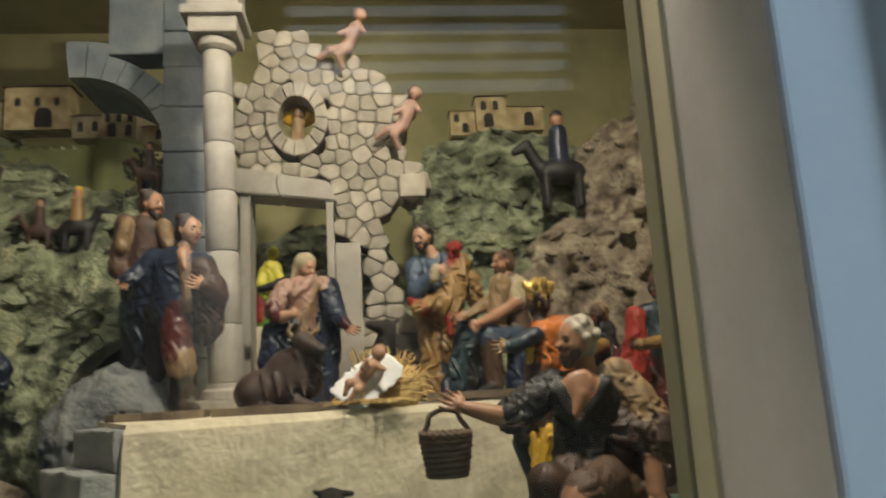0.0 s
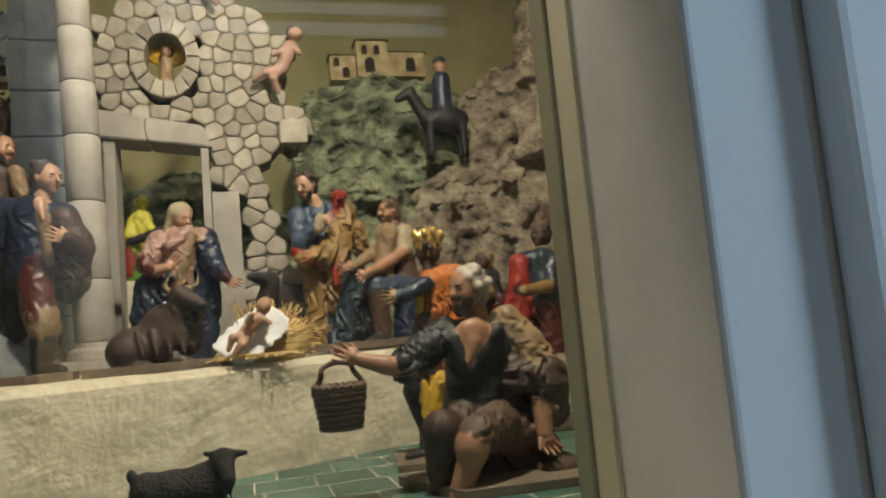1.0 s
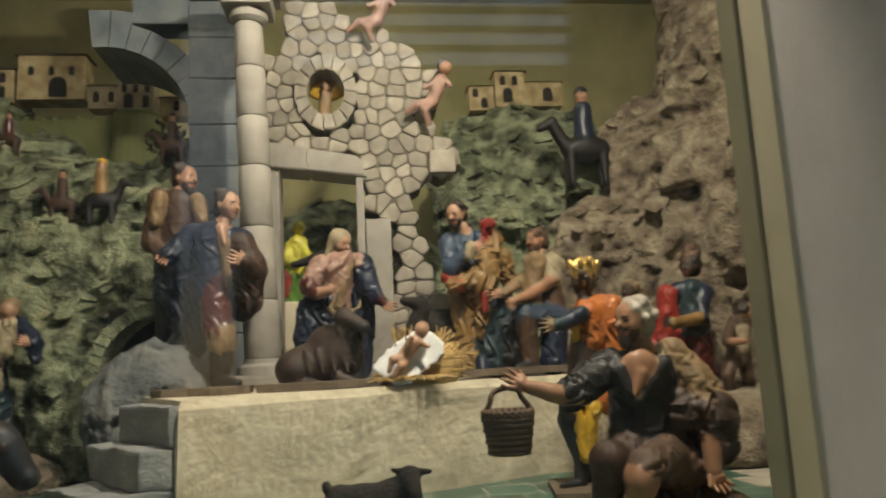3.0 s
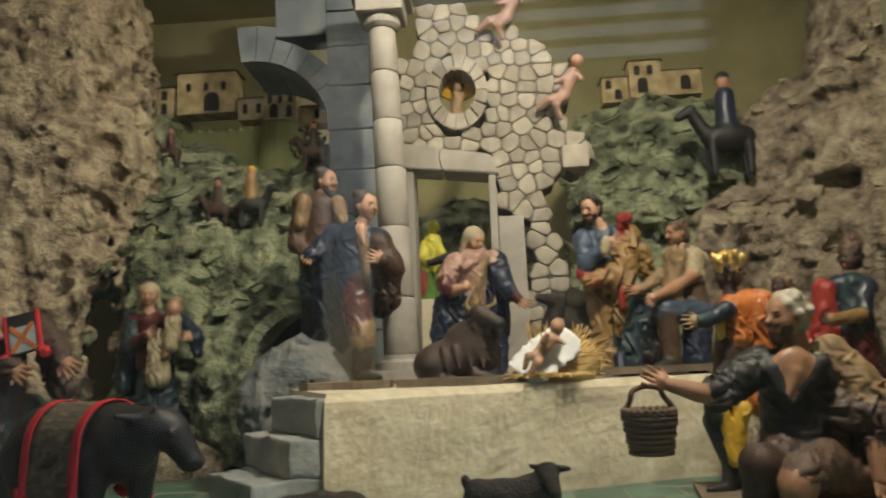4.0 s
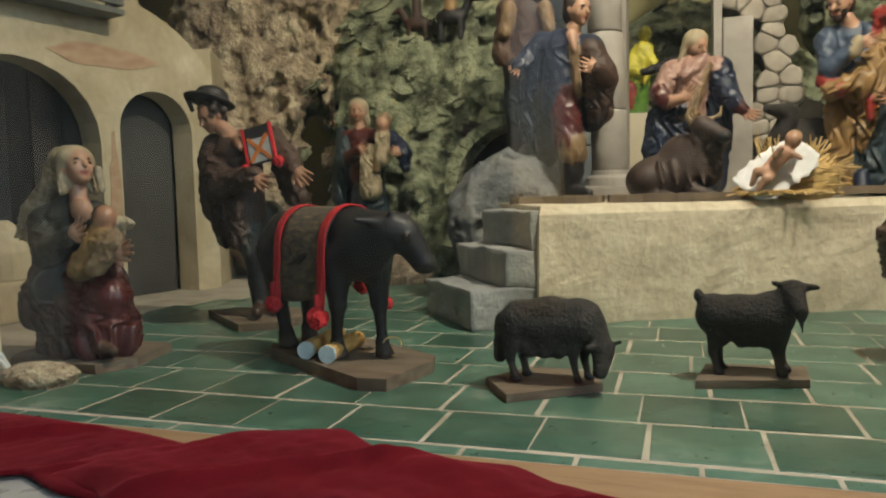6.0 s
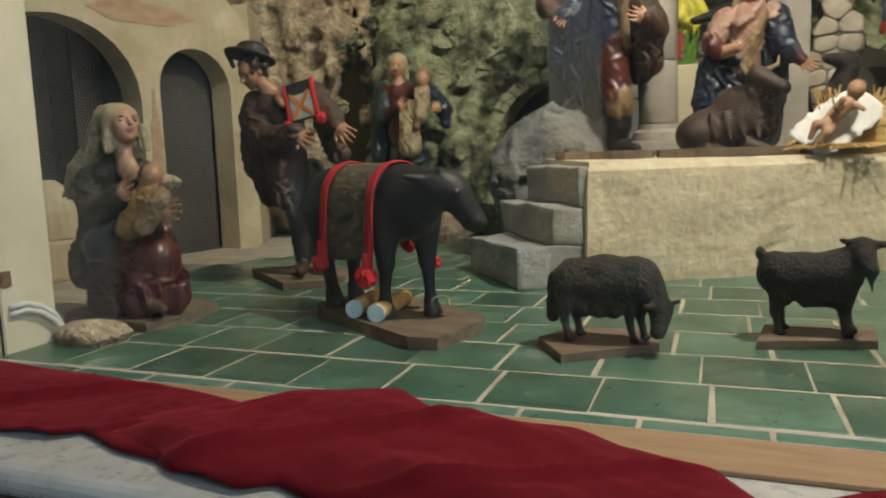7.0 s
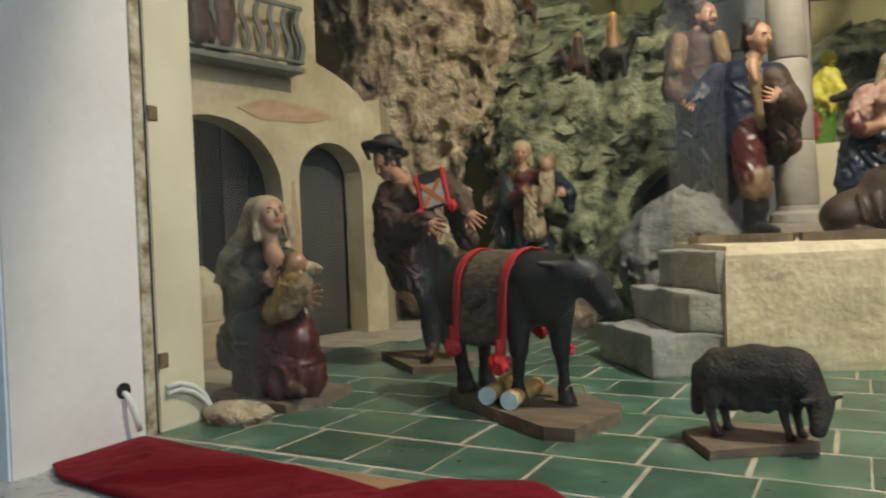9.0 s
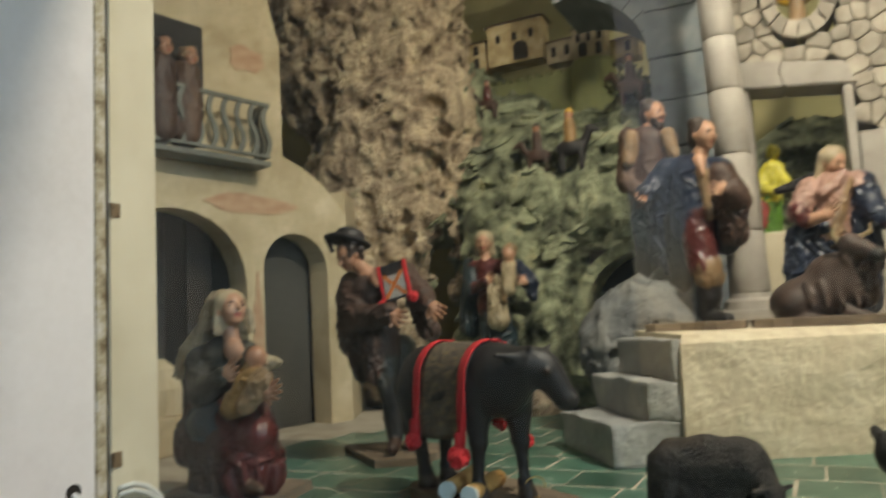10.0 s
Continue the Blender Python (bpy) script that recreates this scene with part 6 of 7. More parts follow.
carved_hand(c, (0.377, 1.575, 0.298), (0.325, 1.575, 0.323), 0.022, "skin")
# brown sleeve painted tan: the lamp's highlight is put into its colour
c.cone((0.736, 1.620, 0.351), (0.773, 1.600, 0.284), 0.036, 0.043, "tan", 0.008, 0.0043, 6)
c.cone((0.771, 1.600, 0.293), (0.798, 1.580, 0.222), 0.041, 0.045, "tan", 0.010, 0.0059, 6)
c.cone((0.734, 1.590, 0.226), (0.799, 1.570, 0.220), 0.040, 0.045, "brown", 0.010, 0.0059, 6)
c.cone((0.798, 1.570, 0.203), (0.796, 1.570, 0.154), 0.048, 0.040, "brown", 0.010, 0.0068, 6)
c.cone((0.748, 1.640, 0.274), (0.745, 1.640, 0.120), 0.043, 0.052, "brown", 0.011, 0.0068, 6)
c.cone((0.776, 1.555, 0.163), (0.768, 1.540, 0.099), 0.022, 0.018, "skin", 0.005)
carved_hand(c, (0.769, 1.540, 0.095), (0.783, 1.520, 0.056), 0.024, "skin")
c.cone((0.725, 1.600, 0.101), (0.633, 1.530, 0.117), 0.050, 0.040, "umber", 0.010, 0.0034, 7)
c.cone((0.673, 1.550, 0.135), (0.603, 1.500, 0.121), 0.043, 0.036, "umber", 0.007, 0.0034, 7)
c.ball((0.589, 1.495, 0.097), (0.036, 0.036, 0.040), "skin", 0.008)
c.cone((0.588, 1.495, 0.086), (0.550, 1.520, -0.023), 0.030, 0.021, "skin", 0.007)
c.cone((0.550, 1.520, -0.028), (0.505, 1.480, -0.023), 0.017, 0.012, "skin", 0.005)
c.cone((0.622, 1.600, 0.153), (0.547, 1.550, 0.128), 0.043, 0.036, "brown", 0.010, 0.0034, 6)
c.cone((0.540, 1.540, 0.136), (0.541, 1.580, -0.011), 0.040, 0.029, "brown", 0.008, 0.0034, 6)
c.cone((0.697, 1.650, 0.148), (0.696, 1.660, -0.043), 0.076, 0.079, "brown", 0.012, 0.0068, 7)
c.ball((0.804, 1.570, 0.019), (0.052, 0.050, 0.034), "umber", 0.012)
c.cone((0.774, 1.620, -0.042), (0.785, 1.620, 0.056), 0.060, 0.043, "brown", 0.010, 0.0051, 6)
c.cone((0.664, 1.610, 0.332), (0.658, 1.600, 0.386), 0.027, 0.023, "skin", 0.007)
head(c, (0.637, 1.590, 0.427), 0.047, (-0.93, -0.36, -0.02), "grey_hair", "skin", beard=True, beard_paint="brown", curls=40)
c.statue("water_carrier_statue", "seated carved man with curly grey hair and torn dark shirt", "statue", board=([(0.47, 1.71), (0.555, 1.46), (0.80, 1.44), (0.86, 1.50), (0.84, 1.72), (0.62, 1.76)], 0.001, 0.020))


def basket(x, y, z):
    ob = thing("wicker_basket", "small brown wicker basket hanging from the carrier's hand", "basket", (x, y, z))
    rnd = random.Random(2)
    for k in range(7):
        bm = bmesh.new()
        r = 0.040 + 0.011 * k / 6
        pts = [(x + (r + 0.0015 * math.sin(9 * a + k * math.pi)) * math.cos(a), y + (r + 0.0015 * math.sin(9 * a + k * math.pi)) * math.sin(a), z + 0.006 + 0.0115 * k) for a in (2 * math.pi * i / 36 for i in range(37))]
        tube(bm, pts, 0.0068, 6)
        part("woven_row", bm, "wicker", ob, smooth=True)
    bm = bmesh.new()
    lathe(bm, (x, y), [(0.037, z), (0.039, z + 0.004), (0.046, z + 0.076), (0.041, z + 0.076), (0.034, z + 0.008)], 24)
    part("lining", bm, "wicker", ob)
    for s in (0.0, math.pi):
        bm = bmesh.new()
        pts = [(x + 0.052 * math.cos(a), y + 0.052 * math.sin(a), z + 0.086 + 0.006 * math.sin(11 * a + s)) for a in (2 * math.pi * i / 44 for i in range(45))]
        tube(bm, pts, 0.006, 6)
        part("rim", bm, "wicker", ob, smooth=True)
    for s in (-1, 1):
        bm = bmesh.new()
        pts = [(x + s * 0.045 * math.cos(t * math.pi / 2) + 0.004 * math.sin(10 * t + s), y + 0.004 * math.cos(10 * t + s), z + 0.088 + 0.052 * math.sin(t * math.pi / 2)) for t in (i / 10 for i in range(11))]
        tube(bm, pts, 0.006, 6)
        part("handle", bm, "wicker", ob, smooth=True)


basket(0.335, 1.575, 0.156)

# far kings on the ledge
c = Clay(0.0058, 0.0018, 36)
c.cone((1.176, 2.420, 0.210), (1.172, 2.420, 0.446), 0.060, 0.048, "maroon", 0.010, 0.0068, 7)
c.cone((1.166, 2.410, 0.426), (1.173, 2.410, 0.554), 0.046, 0.045, "teal", 0.008, 0.0026, 6)
c.cone((1.130, 2.420, 0.563), (1.227, 2.420, 0.551), 0.029, 0.031, "navy", 0.007)
c.cone((1.206, 2.390, 0.551), (1.175, 2.360, 0.461), 0.028, 0.024, "navy", 0.007, 0.0026, 5)
c.cone((1.175, 2.360, 0.461), (1.054, 2.310, 0.445), 0.022, 0.019, "ochre", 0.006, 0.0026, 5)
c.cone((1.092, 2.420, 0.549), (1.066, 2.440, 0.314), 0.031, 0.052, "red", 0.010, 0.0068, 6)
carved_hand(c, (1.054, 2.310, 0.445), (1.008, 2.300, 0.454), 0.018, "brown")
head(c, (1.171, 2.400, 0.640), 0.038, (-0.85, -0.45, 0), "black", "brown")
c.cone((1.183, 2.410, 0.669), (1.191, 2.410, 0.697), 0.034, 0.028, "umber", 0.003, 0.0034, 6)
c.statue("king_statue", "dark carved king in teal tunic and red cloak on the ledge", "statue")
c = Clay(0.0058, 0.0018, 36)
c.cone((0.999, 2.480, 0.220), (0.997, 2.480, 0.418), 0.077, 0.052, "maroon", 0.010, 0.0068, 7)
c.cone((0.995, 2.480, 0.398), (0.991, 2.480, 0.509), 0.048, 0.041, "black", 0.008, 0.0034, 6)
c.cone((0.967, 2.420, 0.456), (0.890, 2.380, 0.448), 0.024, 0.021, "ochre", 0.006, 0.0026, 5)
head(c, (0.972, 2.460, 0.569), 0.035, (-0.8, -0.5, 0), "tan", "brown")
c.statue("king_statue", "carved king kneeling in dark maroon robe", "statue")
c = Clay(0.0055, 0.0016, 36)
c.cone((1.263, 2.320, 0.343), (1.214, 2.300, 0.267), 0.026, 0.021, "umber", 0.006)
c.cone((1.214, 2.300, 0.267), (1.238, 2.320, 0.168), 0.019, 0.015, "brown", 0.005)
c.cone((1.298, 2.340, 0.341), (1.308, 2.340, 0.251), 0.026, 0.021, "umber", 0.006)
c.cone((1.308, 2.340, 0.251), (1.297, 2.340, 0.162), 0.019, 0.015, "brown", 0.005)
c.cone((1.275, 2.330, 0.329), (1.291, 2.330, 0.434), 0.036, 0.036, "umber", 0.007, 0.0026, 6)
c.cone((1.285, 2.300, 0.413), (1.282, 2.300, 0.356), 0.021, 0.019, "cream", 0.005)
c.cone((1.251, 2.320, 0.420), (1.211, 2.270, 0.374), 0.019, 0.017, "umber", 0.005)
c.cone((1.211, 2.270, 0.374), (1.248, 2.230, 0.375), 0.015, 0.012, "skin", 0.005)
head(c, (1.308, 2.320, 0.475), 0.033, (0.85, -0.5, 0), "hair", "skin")
c.statue("page_statue", "small carved page in brown coat on the ledge", "statue")

# man with a broad hat and a red breast cloth
c = Clay(0.0046, 0.0014, 42)
c.cone((-1.175, 1.740, 0.310), (-1.153, 1.720, 0.197), 0.038, 0.031, "olive_cloth", 0.007, 0.0026, 6)
c.cone((-1.151, 1.720, 0.197), (-1.148, 1.720, 0.175), 0.028, 0.029, "black", 0.004)
c.cone((-1.148, 1.720, 0.175), (-1.139, 1.720, 0.062), 0.029, 0.022, "black", 0.005, 0.0017, 5)
c.cone((-1.134, 1.710, 0.048), (-1.114, 1.660, 0.040), 0.017, 0.014, "brown", 0.005)
c.cone((-1.142, 1.790, 0.293), (-1.136, 1.790, 0.184), 0.036, 0.031, "olive_cloth", 0.007, 0.0026, 6)
c.cone((-1.136, 1.790, 0.184), (-1.130, 1.790, 0.067), 0.029, 0.022, "black", 0.006)
c.cone((-1.124, 1.780, 0.061), (-1.083, 1.730, 0.054), 0.017, 0.014, "brown", 0.005)
c.cone((-1.186, 1.740, 0.295), (-1.192, 1.730, 0.455), 0.055, 0.060, "brown", 0.010, 0.0026, 6)
c.cone((-1.269, 1.740, 0.473), (-1.104, 1.750, 0.488), 0.038, 0.038, "brown", 0.010, 0.0026, 6)
c.cone((-1.259, 1.720, 0.456), (-1.205, 1.670, 0.378), 0.040, 0.036, "brown", 0.008, 0.0043, 6)
c.cone((-1.205, 1.670, 0.378), (-1.073, 1.610, 0.385), 0.034, 0.028, "brown", 0.007, 0.0034, 6)
carved_hand(c, (-1.067, 1.605, 0.385), (-1.008, 1.580, 0.364), 0.023, "skin")
c.cone((-1.268, 1.760, 0.358), (-1.254, 1.760, 0.233), 0.050, 0.031, "brown", 0.011, 0.0059, 7)
c.cone((-1.188, 1.700, 0.311), (-1.182, 1.700, 0.229), 0.031, 0.026, "brown", 0.010, 0.0051, 6)
c.cone((-1.311, 1.780, 0.437), (-1.309, 1.790, 0.311), 0.038, 0.038, "brown", 0.011, 0.0059, 6)
c.cone((-1.083, 1.730, 0.477), (-1.022, 1.700, 0.426), 0.034, 0.031, "brown", 0.008, 0.0034, 6)
c.cone((-1.054, 1.720, 0.413), (-1.028, 1.730, 0.338), 0.029, 0.026, "brown", 0.010, 0.0051, 6)
c.cone((-1.022, 1.700, 0.426), (-0.990, 1.670, 0.401), 0.026, 0.022, "brown", 0.006, 0.0026, 5)
carved_hand(c, (-0.987, 1.665, 0.401), (-0.933, 1.640, 0.368), 0.023, "skin")
c.cone((-1.190, 1.710, 0.494), (-1.222, 1.700, 0.525), 0.022, 0.020, "skin", 0.006)
c.cone((-1.158, 1.680, 0.485), (-1.139, 1.660, 0.464), 0.017, 0.009, "skin", 0.004)
head(c, (-1.245, 1.690, 0.552), 0.039, (-0.28, -0.80, -0.42), "hair", "skin")
c.ball((-1.253, 1.700, 0.594), (0.070, 0.064, 0.010), "black", 0.010, (-16, 8, 0))
c.ball((-1.247, 1.705, 0.610), (0.042, 0.042, 0.024), "black", 0.012, (-12, 6, 0))
c.cone((-1.314, 1.690, 0.606), (-1.271, 1.650, 0.567), 0.007, 0.007, "black", 0.006)
c.statue("herdsman_statue", "carved herdsman in brown coat and broad black hat on a board", "statue", board=([(-1.36, 1.80), (-1.13, 1.60), (-1.03, 1.66), (-1.02, 1.86), (-1.22, 1.90)], 0.001, 0.020))

# breast cloth with straps and pompons
bib = thing("breast_cloth", "red bordered black breast cloth with orange cross and pompons", "cloth", (-1.14, 1.66, 0.43))
BW = Matrix.Translation((-1.090, 1.668, 0.470)) @ Matrix.Scale(0.85, 4) @ Euler((radians(-12), radians(-14), radians(10))).to_matrix().to_4x4()
box_part("cloth", (-0.045, -0.004, -0.058), (0.045, 0.004, 0.060), "black", bib, bevel=0.003, m=BW)
for s in (-1, 1):
    box_part("red_strap", (s * 0.043 - 0.0045, -0.007, -0.055), (s * 0.043 + 0.0045, 0.0075, 0.062), "red_ribbon", bib, bevel=0.002, m=BW)
    box_part("cross_stripe", (-0.006, -0.0075, -0.05), (0.006, -0.0042, 0.05), "orange", bib, bevel=0.001, m=BW @ Matrix.Translation((0, -0.001 * s - 0.001, -0.012)) @ Matrix.Rotation(radians(40 * s), 4, "Y"))
box_part("panel", (-0.034, -0.0048, -0.052), (0.034, -0.0041, 0.022), "step", bib, bevel=0, m=BW)


def pompon(parent, at, r, seed):
    rnd = random.Random(seed)
    bm = bmesh.new()
    bmesh.ops.create_icosphere(bm, subdivisions=3, radius=r, matrix=Matrix.Translation(at))
    for v in bm.verts:
        v.co += (v.co - Vector(at)).normalized() * rnd.uniform(-0.16, 0.2) * r
    part("pompon", bm, "red_ribbon", parent)


pompon(bib, BW @ Vector((-0.05, -0.01, -0.068)), 0.014, 1)
pompon(bib, BW @ Vector((0.052, -0.01, -0.068)), 0.014, 2)

# seated woman nursing, cream veil
c = Clay(0.0044, 0.0014, 42)
c.cone((-1.302, 1.280, 0.034), (-1.299, 1.280, 0.135), 0.089, 0.086, "brown", 0.012, 0.0068, 10)
c.ball((-1.287, 1.260, 0.163), (0.092, 0.085, 0.048), "teal", 0.03)
c.cone((-1.225, 1.240, 0.167), (-1.201, 1.230, 0.067), 0.058, 0.065, "maroon", 0.018, 0.0068, 9)
c.cone((-1.172, 1.220, 0.141), (-1.193, 1.240, 0.047), 0.040, 0.034, "maroon", 0.016, 0.0034, 6)
c.cone((-1.367, 1.270, 0.166), (-1.389, 1.270, 0.115), 0.052, 0.058, "brown", 0.018, 0.0051, 7)
c.cone((-1.252, 1.200, 0.129), (-1.255, 1.210, 0.044), 0.031, 0.036, "brown", 0.014, 0.0051, 6)
c.cone((-1.311, 1.220, 0.125), (-1.314, 1.230, 0.036), 0.028, 0.031, "brown", 0.014, 0.0051, 6)
c.cone((-1.187, 1.190, 0.162), (-1.192, 1.200, 0.055), 0.012, 0.010, "maroon", 0.014)
c.cone((-1.183, 1.190, 0.049), (-1.127, 1.170, 0.044), 0.015, 0.009, "umber", 0.005)
c.cone((-1.326, 1.280, 0.185), (-1.314, 1.280, 0.302), 0.060, 0.050, "olive_cloth", 0.010, 0.0026, 6)
c.cone((-1.384, 1.280, 0.297), (-1.255, 1.280, 0.308), 0.036, 0.031, "olive_cloth", 0.008)
c.ball((-1.248, 1.235, 0.321), (0.024, 0.018, 0.026), "pale_skin", 0.008)
c.cone((-1.370, 1.260, 0.292), (-1.326, 1.220, 0.231), 0.036, 0.031, "olive_cloth", 0.007, 0.0034, 6)
c.cone((-1.326, 1.220, 0.231), (-1.212, 1.170, 0.269), 0.029, 0.021, "olive_cloth", 0.006, 0.0026, 6)
carved_hand(c, (-1.205, 1.165, 0.271), (-1.157, 1.150, 0.296), 0.020, "pale_skin")
c.cone((-1.194, 1.170, 0.206), (-1.135, 1.170, 0.269), 0.026, 0.024, "ochre", 0.007, 0.0043, 5)
c.cone((-1.139, 1.150, 0.212), (-1.105, 1.160, 0.260), 0.021, 0.021, "tan", 0.007, 0.0034, 5)
c.cone((-1.141, 1.200, 0.292), (-1.095, 1.200, 0.291), 0.022, 0.007, "cream", 0.007, 0.0034, 5)
c.ball((-1.133, 1.175, 0.306), (0.020, 0.021, 0.022), "skin", 0.005)
c.ball((-1.145, 1.182, 0.310), (0.020, 0.020, 0.020), "umber", 0.003)
c.cone((-1.224, 1.260, 0.290), (-1.144, 1.220, 0.240), 0.029, 0.022, "olive_cloth", 0.007, 0.0026, 5)
c.cone((-1.136, 1.210, 0.237), (-1.110, 1.170, 0.236), 0.019, 0.015, "pale_skin", 0.005)
carved_hand(c, (-1.108, 1.170, 0.236), (-1.047, 1.150, 0.244), 0.021, "pale_skin")
c.cone((-1.275, 1.260, 0.341), (-1.281, 1.260, 0.377), 0.019, 0.018, "pale_skin", 0.006)
head(c, (-1.269, 1.255, 0.409), 0.039, (0.88, -0.38, 0.26), "umber", "pale_skin", veil="cream")
c.cone((-1.325, 1.275, 0.424), (-1.366, 1.275, 0.371), 0.031, 0.022, "cream", 0.008, 0.0043, 6)
c.cone((-1.366, 1.275, 0.371), (-1.421, 1.275, 0.323), 0.022, 0.017, "cream", 0.007, 0.0043, 6)
c.cone((-1.421, 1.275, 0.323), (-1.471, 1.290, 0.268), 0.019, 0.012, "cream", 0.007, 0.0043, 6)
c.cone((-1.233, 1.270, 0.402), (-1.224, 1.270, 0.361), 0.010, 0.008, "cream", 0.005, 0.0017, 5)
c.statue("nursing_woman_statue", "seated carved woman in dark dress and cream veil nursing a baby", "statue", board=([(-1.42, 1.22), (-1.38, 1.16), (-1.155, 1.15), (-1.115, 1.22), (-1.15, 1.37), (-1.40, 1.39)], 0.001, 0.020))

# woman carrying a child, near the grotto
c = Clay(0.0054, 0.0016, 40)
c.cone((-1.203, 2.620, 0.204), (-1.205, 2.620, 0.422), 0.082, 0.053, "teal", 0.010, 0.0068, 8)
c.cone((-1.167, 2.550, 0.360), (-1.168, 2.550, 0.494), 0.041, 0.029, "cream", 0.007, 0.0068, 7)
c.cone((-1.225, 2.610, 0.412), (-1.226, 2.610, 0.553), 0.048, 0.046, "maroon", 0.008, 0.0026, 6)
c.cone((-1.278, 2.610, 0.559), (-1.156, 2.610, 0.559), 0.033, 0.031, "maroon", 0.007)
c.cone((-1.284, 2.600, 0.550), (-1.280, 2.570, 0.477), 0.029, 0.029, "teal", 0.007, 0.0034, 5)
c.cone((-1.316, 2.640, 0.580), (-1.332, 2.650, 0.337), 0.026, 0.040, "teal", 0.008, 0.0051, 6)
c.cone((-1.280, 2.570, 0.477), (-1.205, 2.530, 0.504), 0.022, 0.019, "maroon", 0.006)
carved_hand(c, (-1.205, 2.530, 0.504), (-1.159, 2.520, 0.527), 0.019, "pale_skin")
c.cone((-1.113, 2.530, 0.470), (-1.104, 2.530, 0.553), 0.029, 0.026, "cream", 0.006, 0.0043, 5)
c.cone((-1.119, 2.520, 0.501), (-1.130, 2.520, 0.429), 0.015, 0.012, "tan", 0.005)
c.ball((-1.101, 2.525, 0.598), (0.026, 0.027, 0.030), "pale_skin", 0.006)
c.ball((-1.098, 2.535, 0.614), (0.028, 0.028, 0.026), "tan", 0.004)
c.cone((-1.101, 2.600, 0.552), (-1.041, 2.570, 0.491), 0.029, 0.031, "navy", 0.007, 0.0034, 5)
c.cone((-1.041, 2.570, 0.484), (-1.033, 2.570, 0.434), 0.026, 0.017, "navy", 0.007, 0.0034, 5)
carved_hand(c, (-1.047, 2.540, 0.489), (-1.071, 2.500, 0.503), 0.018, "pale_skin")
c.cone((-1.226, 2.600, 0.574), (-1.230, 2.600, 0.613), 0.021, 0.019, "pale_skin", 0.006)
head(c, (-1.227, 2.590, 0.655), 0.038, (0.22, -0.92, -0.08), "hair", "pale_skin", veil="cream")
c.statue("woman_statue", "carved woman in cream apron and teal skirt holding a child", "statue")
rock("boulder", "low brown rock under the woman with child", [((-1.18, 2.66, 0.03), (0.2, 0.14, 0.11))], "rock_brown", 0.014, 0.02, 14, 91)

# angel in yellow green, behind the doorway, on a pale block
c = Clay(0.006)
Y = 2.95
c.cone((-0.225, Y, 0.62), (-0.215, Y, 0.75), 0.034, 0.036, "green", 0.01, 0.004, 6)
c.cone((-0.215, Y, 0.75), (-0.205, Y, 0.86), 0.036, 0.034, "lime", 0.01, 0.003, 6)
arm(c, (-0.19, Y - 0.01, 0.86), (-0.165, Y - 0.03, 0.80), (-0.185, Y - 0.05, 0.76), 0.017, "lime", "lime", 0.3)
arm(c, (-0.235, Y - 0.01, 0.85), (-0.25, Y - 0.03, 0.79), (-0.215, Y - 0.05, 0.77), 0.016, "lime", "lime", 0.3)
c.cone((-0.25, Y - 0.01, 0.72), (-0.25, Y - 0.01, 0.66), 0.028, 0.024, "red", 0.008)
head(c, (-0.195, Y - 0.01, 0.915), 0.026, (0.7, -0.6, -0.2), "lime", "lime")
c.statue("angel_statue", "small angel figure painted bright yellow and green", "statue")
tagged(box_part("plaster_block", (-0.29, 2.88, TOP + 0.013), (-0.05, 3.03, 0.62), "frame_cream", bevel=0.006), "pale plaster block behind the doorway", "block")

# cherubs on the ruined wall
def cherub(x, y, z, lean, seed):
    c = Clay(0.0048)
    c.cone((x, y, z), (x + 0.035, y - 0.01, z + 0.075), 0.026, 0.027, "pink", 0.012)
    c.ball((x + 0.055, y - 0.015, z + 0.128), 0.025, "pale_skin", 0.008)
    c.ball((x + 0.050, y - 0.008, z + 0.137), 0.025, "hair", 0.003)
    c.cone((x + 0.04, y - 0.01, z + 0.08), (x - 0.03, y - 0.03, z + 0.04), 0.012, 0.010, "pink", 0.008)
    c.cone((x + 0.05, y - 0.01, z + 0.08), (x + 0.065, y - 0.04, z + 0.045), 0.012, 0.010, "pink", 0.008)
    c.cone((x, y, z), (x - 0.035 * lean, y - 0.03, z - 0.045), 0.019, 0.015, "pink", 0.008)
    c.cone((x - 0.035 * lean, y - 0.03, z - 0.045), (x - 0.02, y - 0.01, z - 0.09), 0.014, 0.010, "pink", 0.008)
    c.cone((x, y, z), (x - 0.06 * lean, y - 0.02, z - 0.02), 0.019, 0.014, "pink", 0.008)
    c.cone((x - 0.06 * lean, y - 0.02, z - 0.02), (x - 0.10 * lean, y, z - 0.045), 0.013, 0.010, "pink", 0.008)
    c.statue("cherub_statue", "small bare carved cherub sitting on the ruined wall", "statue", group="cherubs on the wall")


cherub(0.335, 2.66, 1.345, 1.0, 1)
cherub(0.135, 2.66, 1.675, 1.1, 2)

# figure seen through the oval opening, and a yellow disc painted for lamp glow
c = Clay(0.006)
c.cone((-0.075, 2.75, 1.315), (-0.07, 2.75, 1.40), 0.026, 0.024, "tan", 0.01, 0.003, 6)
head(c, (-0.068, 2.745, 1.435), 0.022, (-0.3, -0.9, 0), "brown", "tan")
c.statue("bell_ringer_statue", "small tan carved figure standing in the oval opening", "statue")
bm = bmesh.new()
lathe(bm, (0, 0), [(0.09, 0), (0.085, 0.012), (0.05, 0.022), (0.0005, 0.026)], 28)
bmesh.ops.transform(bm, matrix=Matrix.Translation((-0.068, 2.80, 1.478)) @ Matrix.Rotation(radians(78), 4, "X"), verts=bm.verts[:])
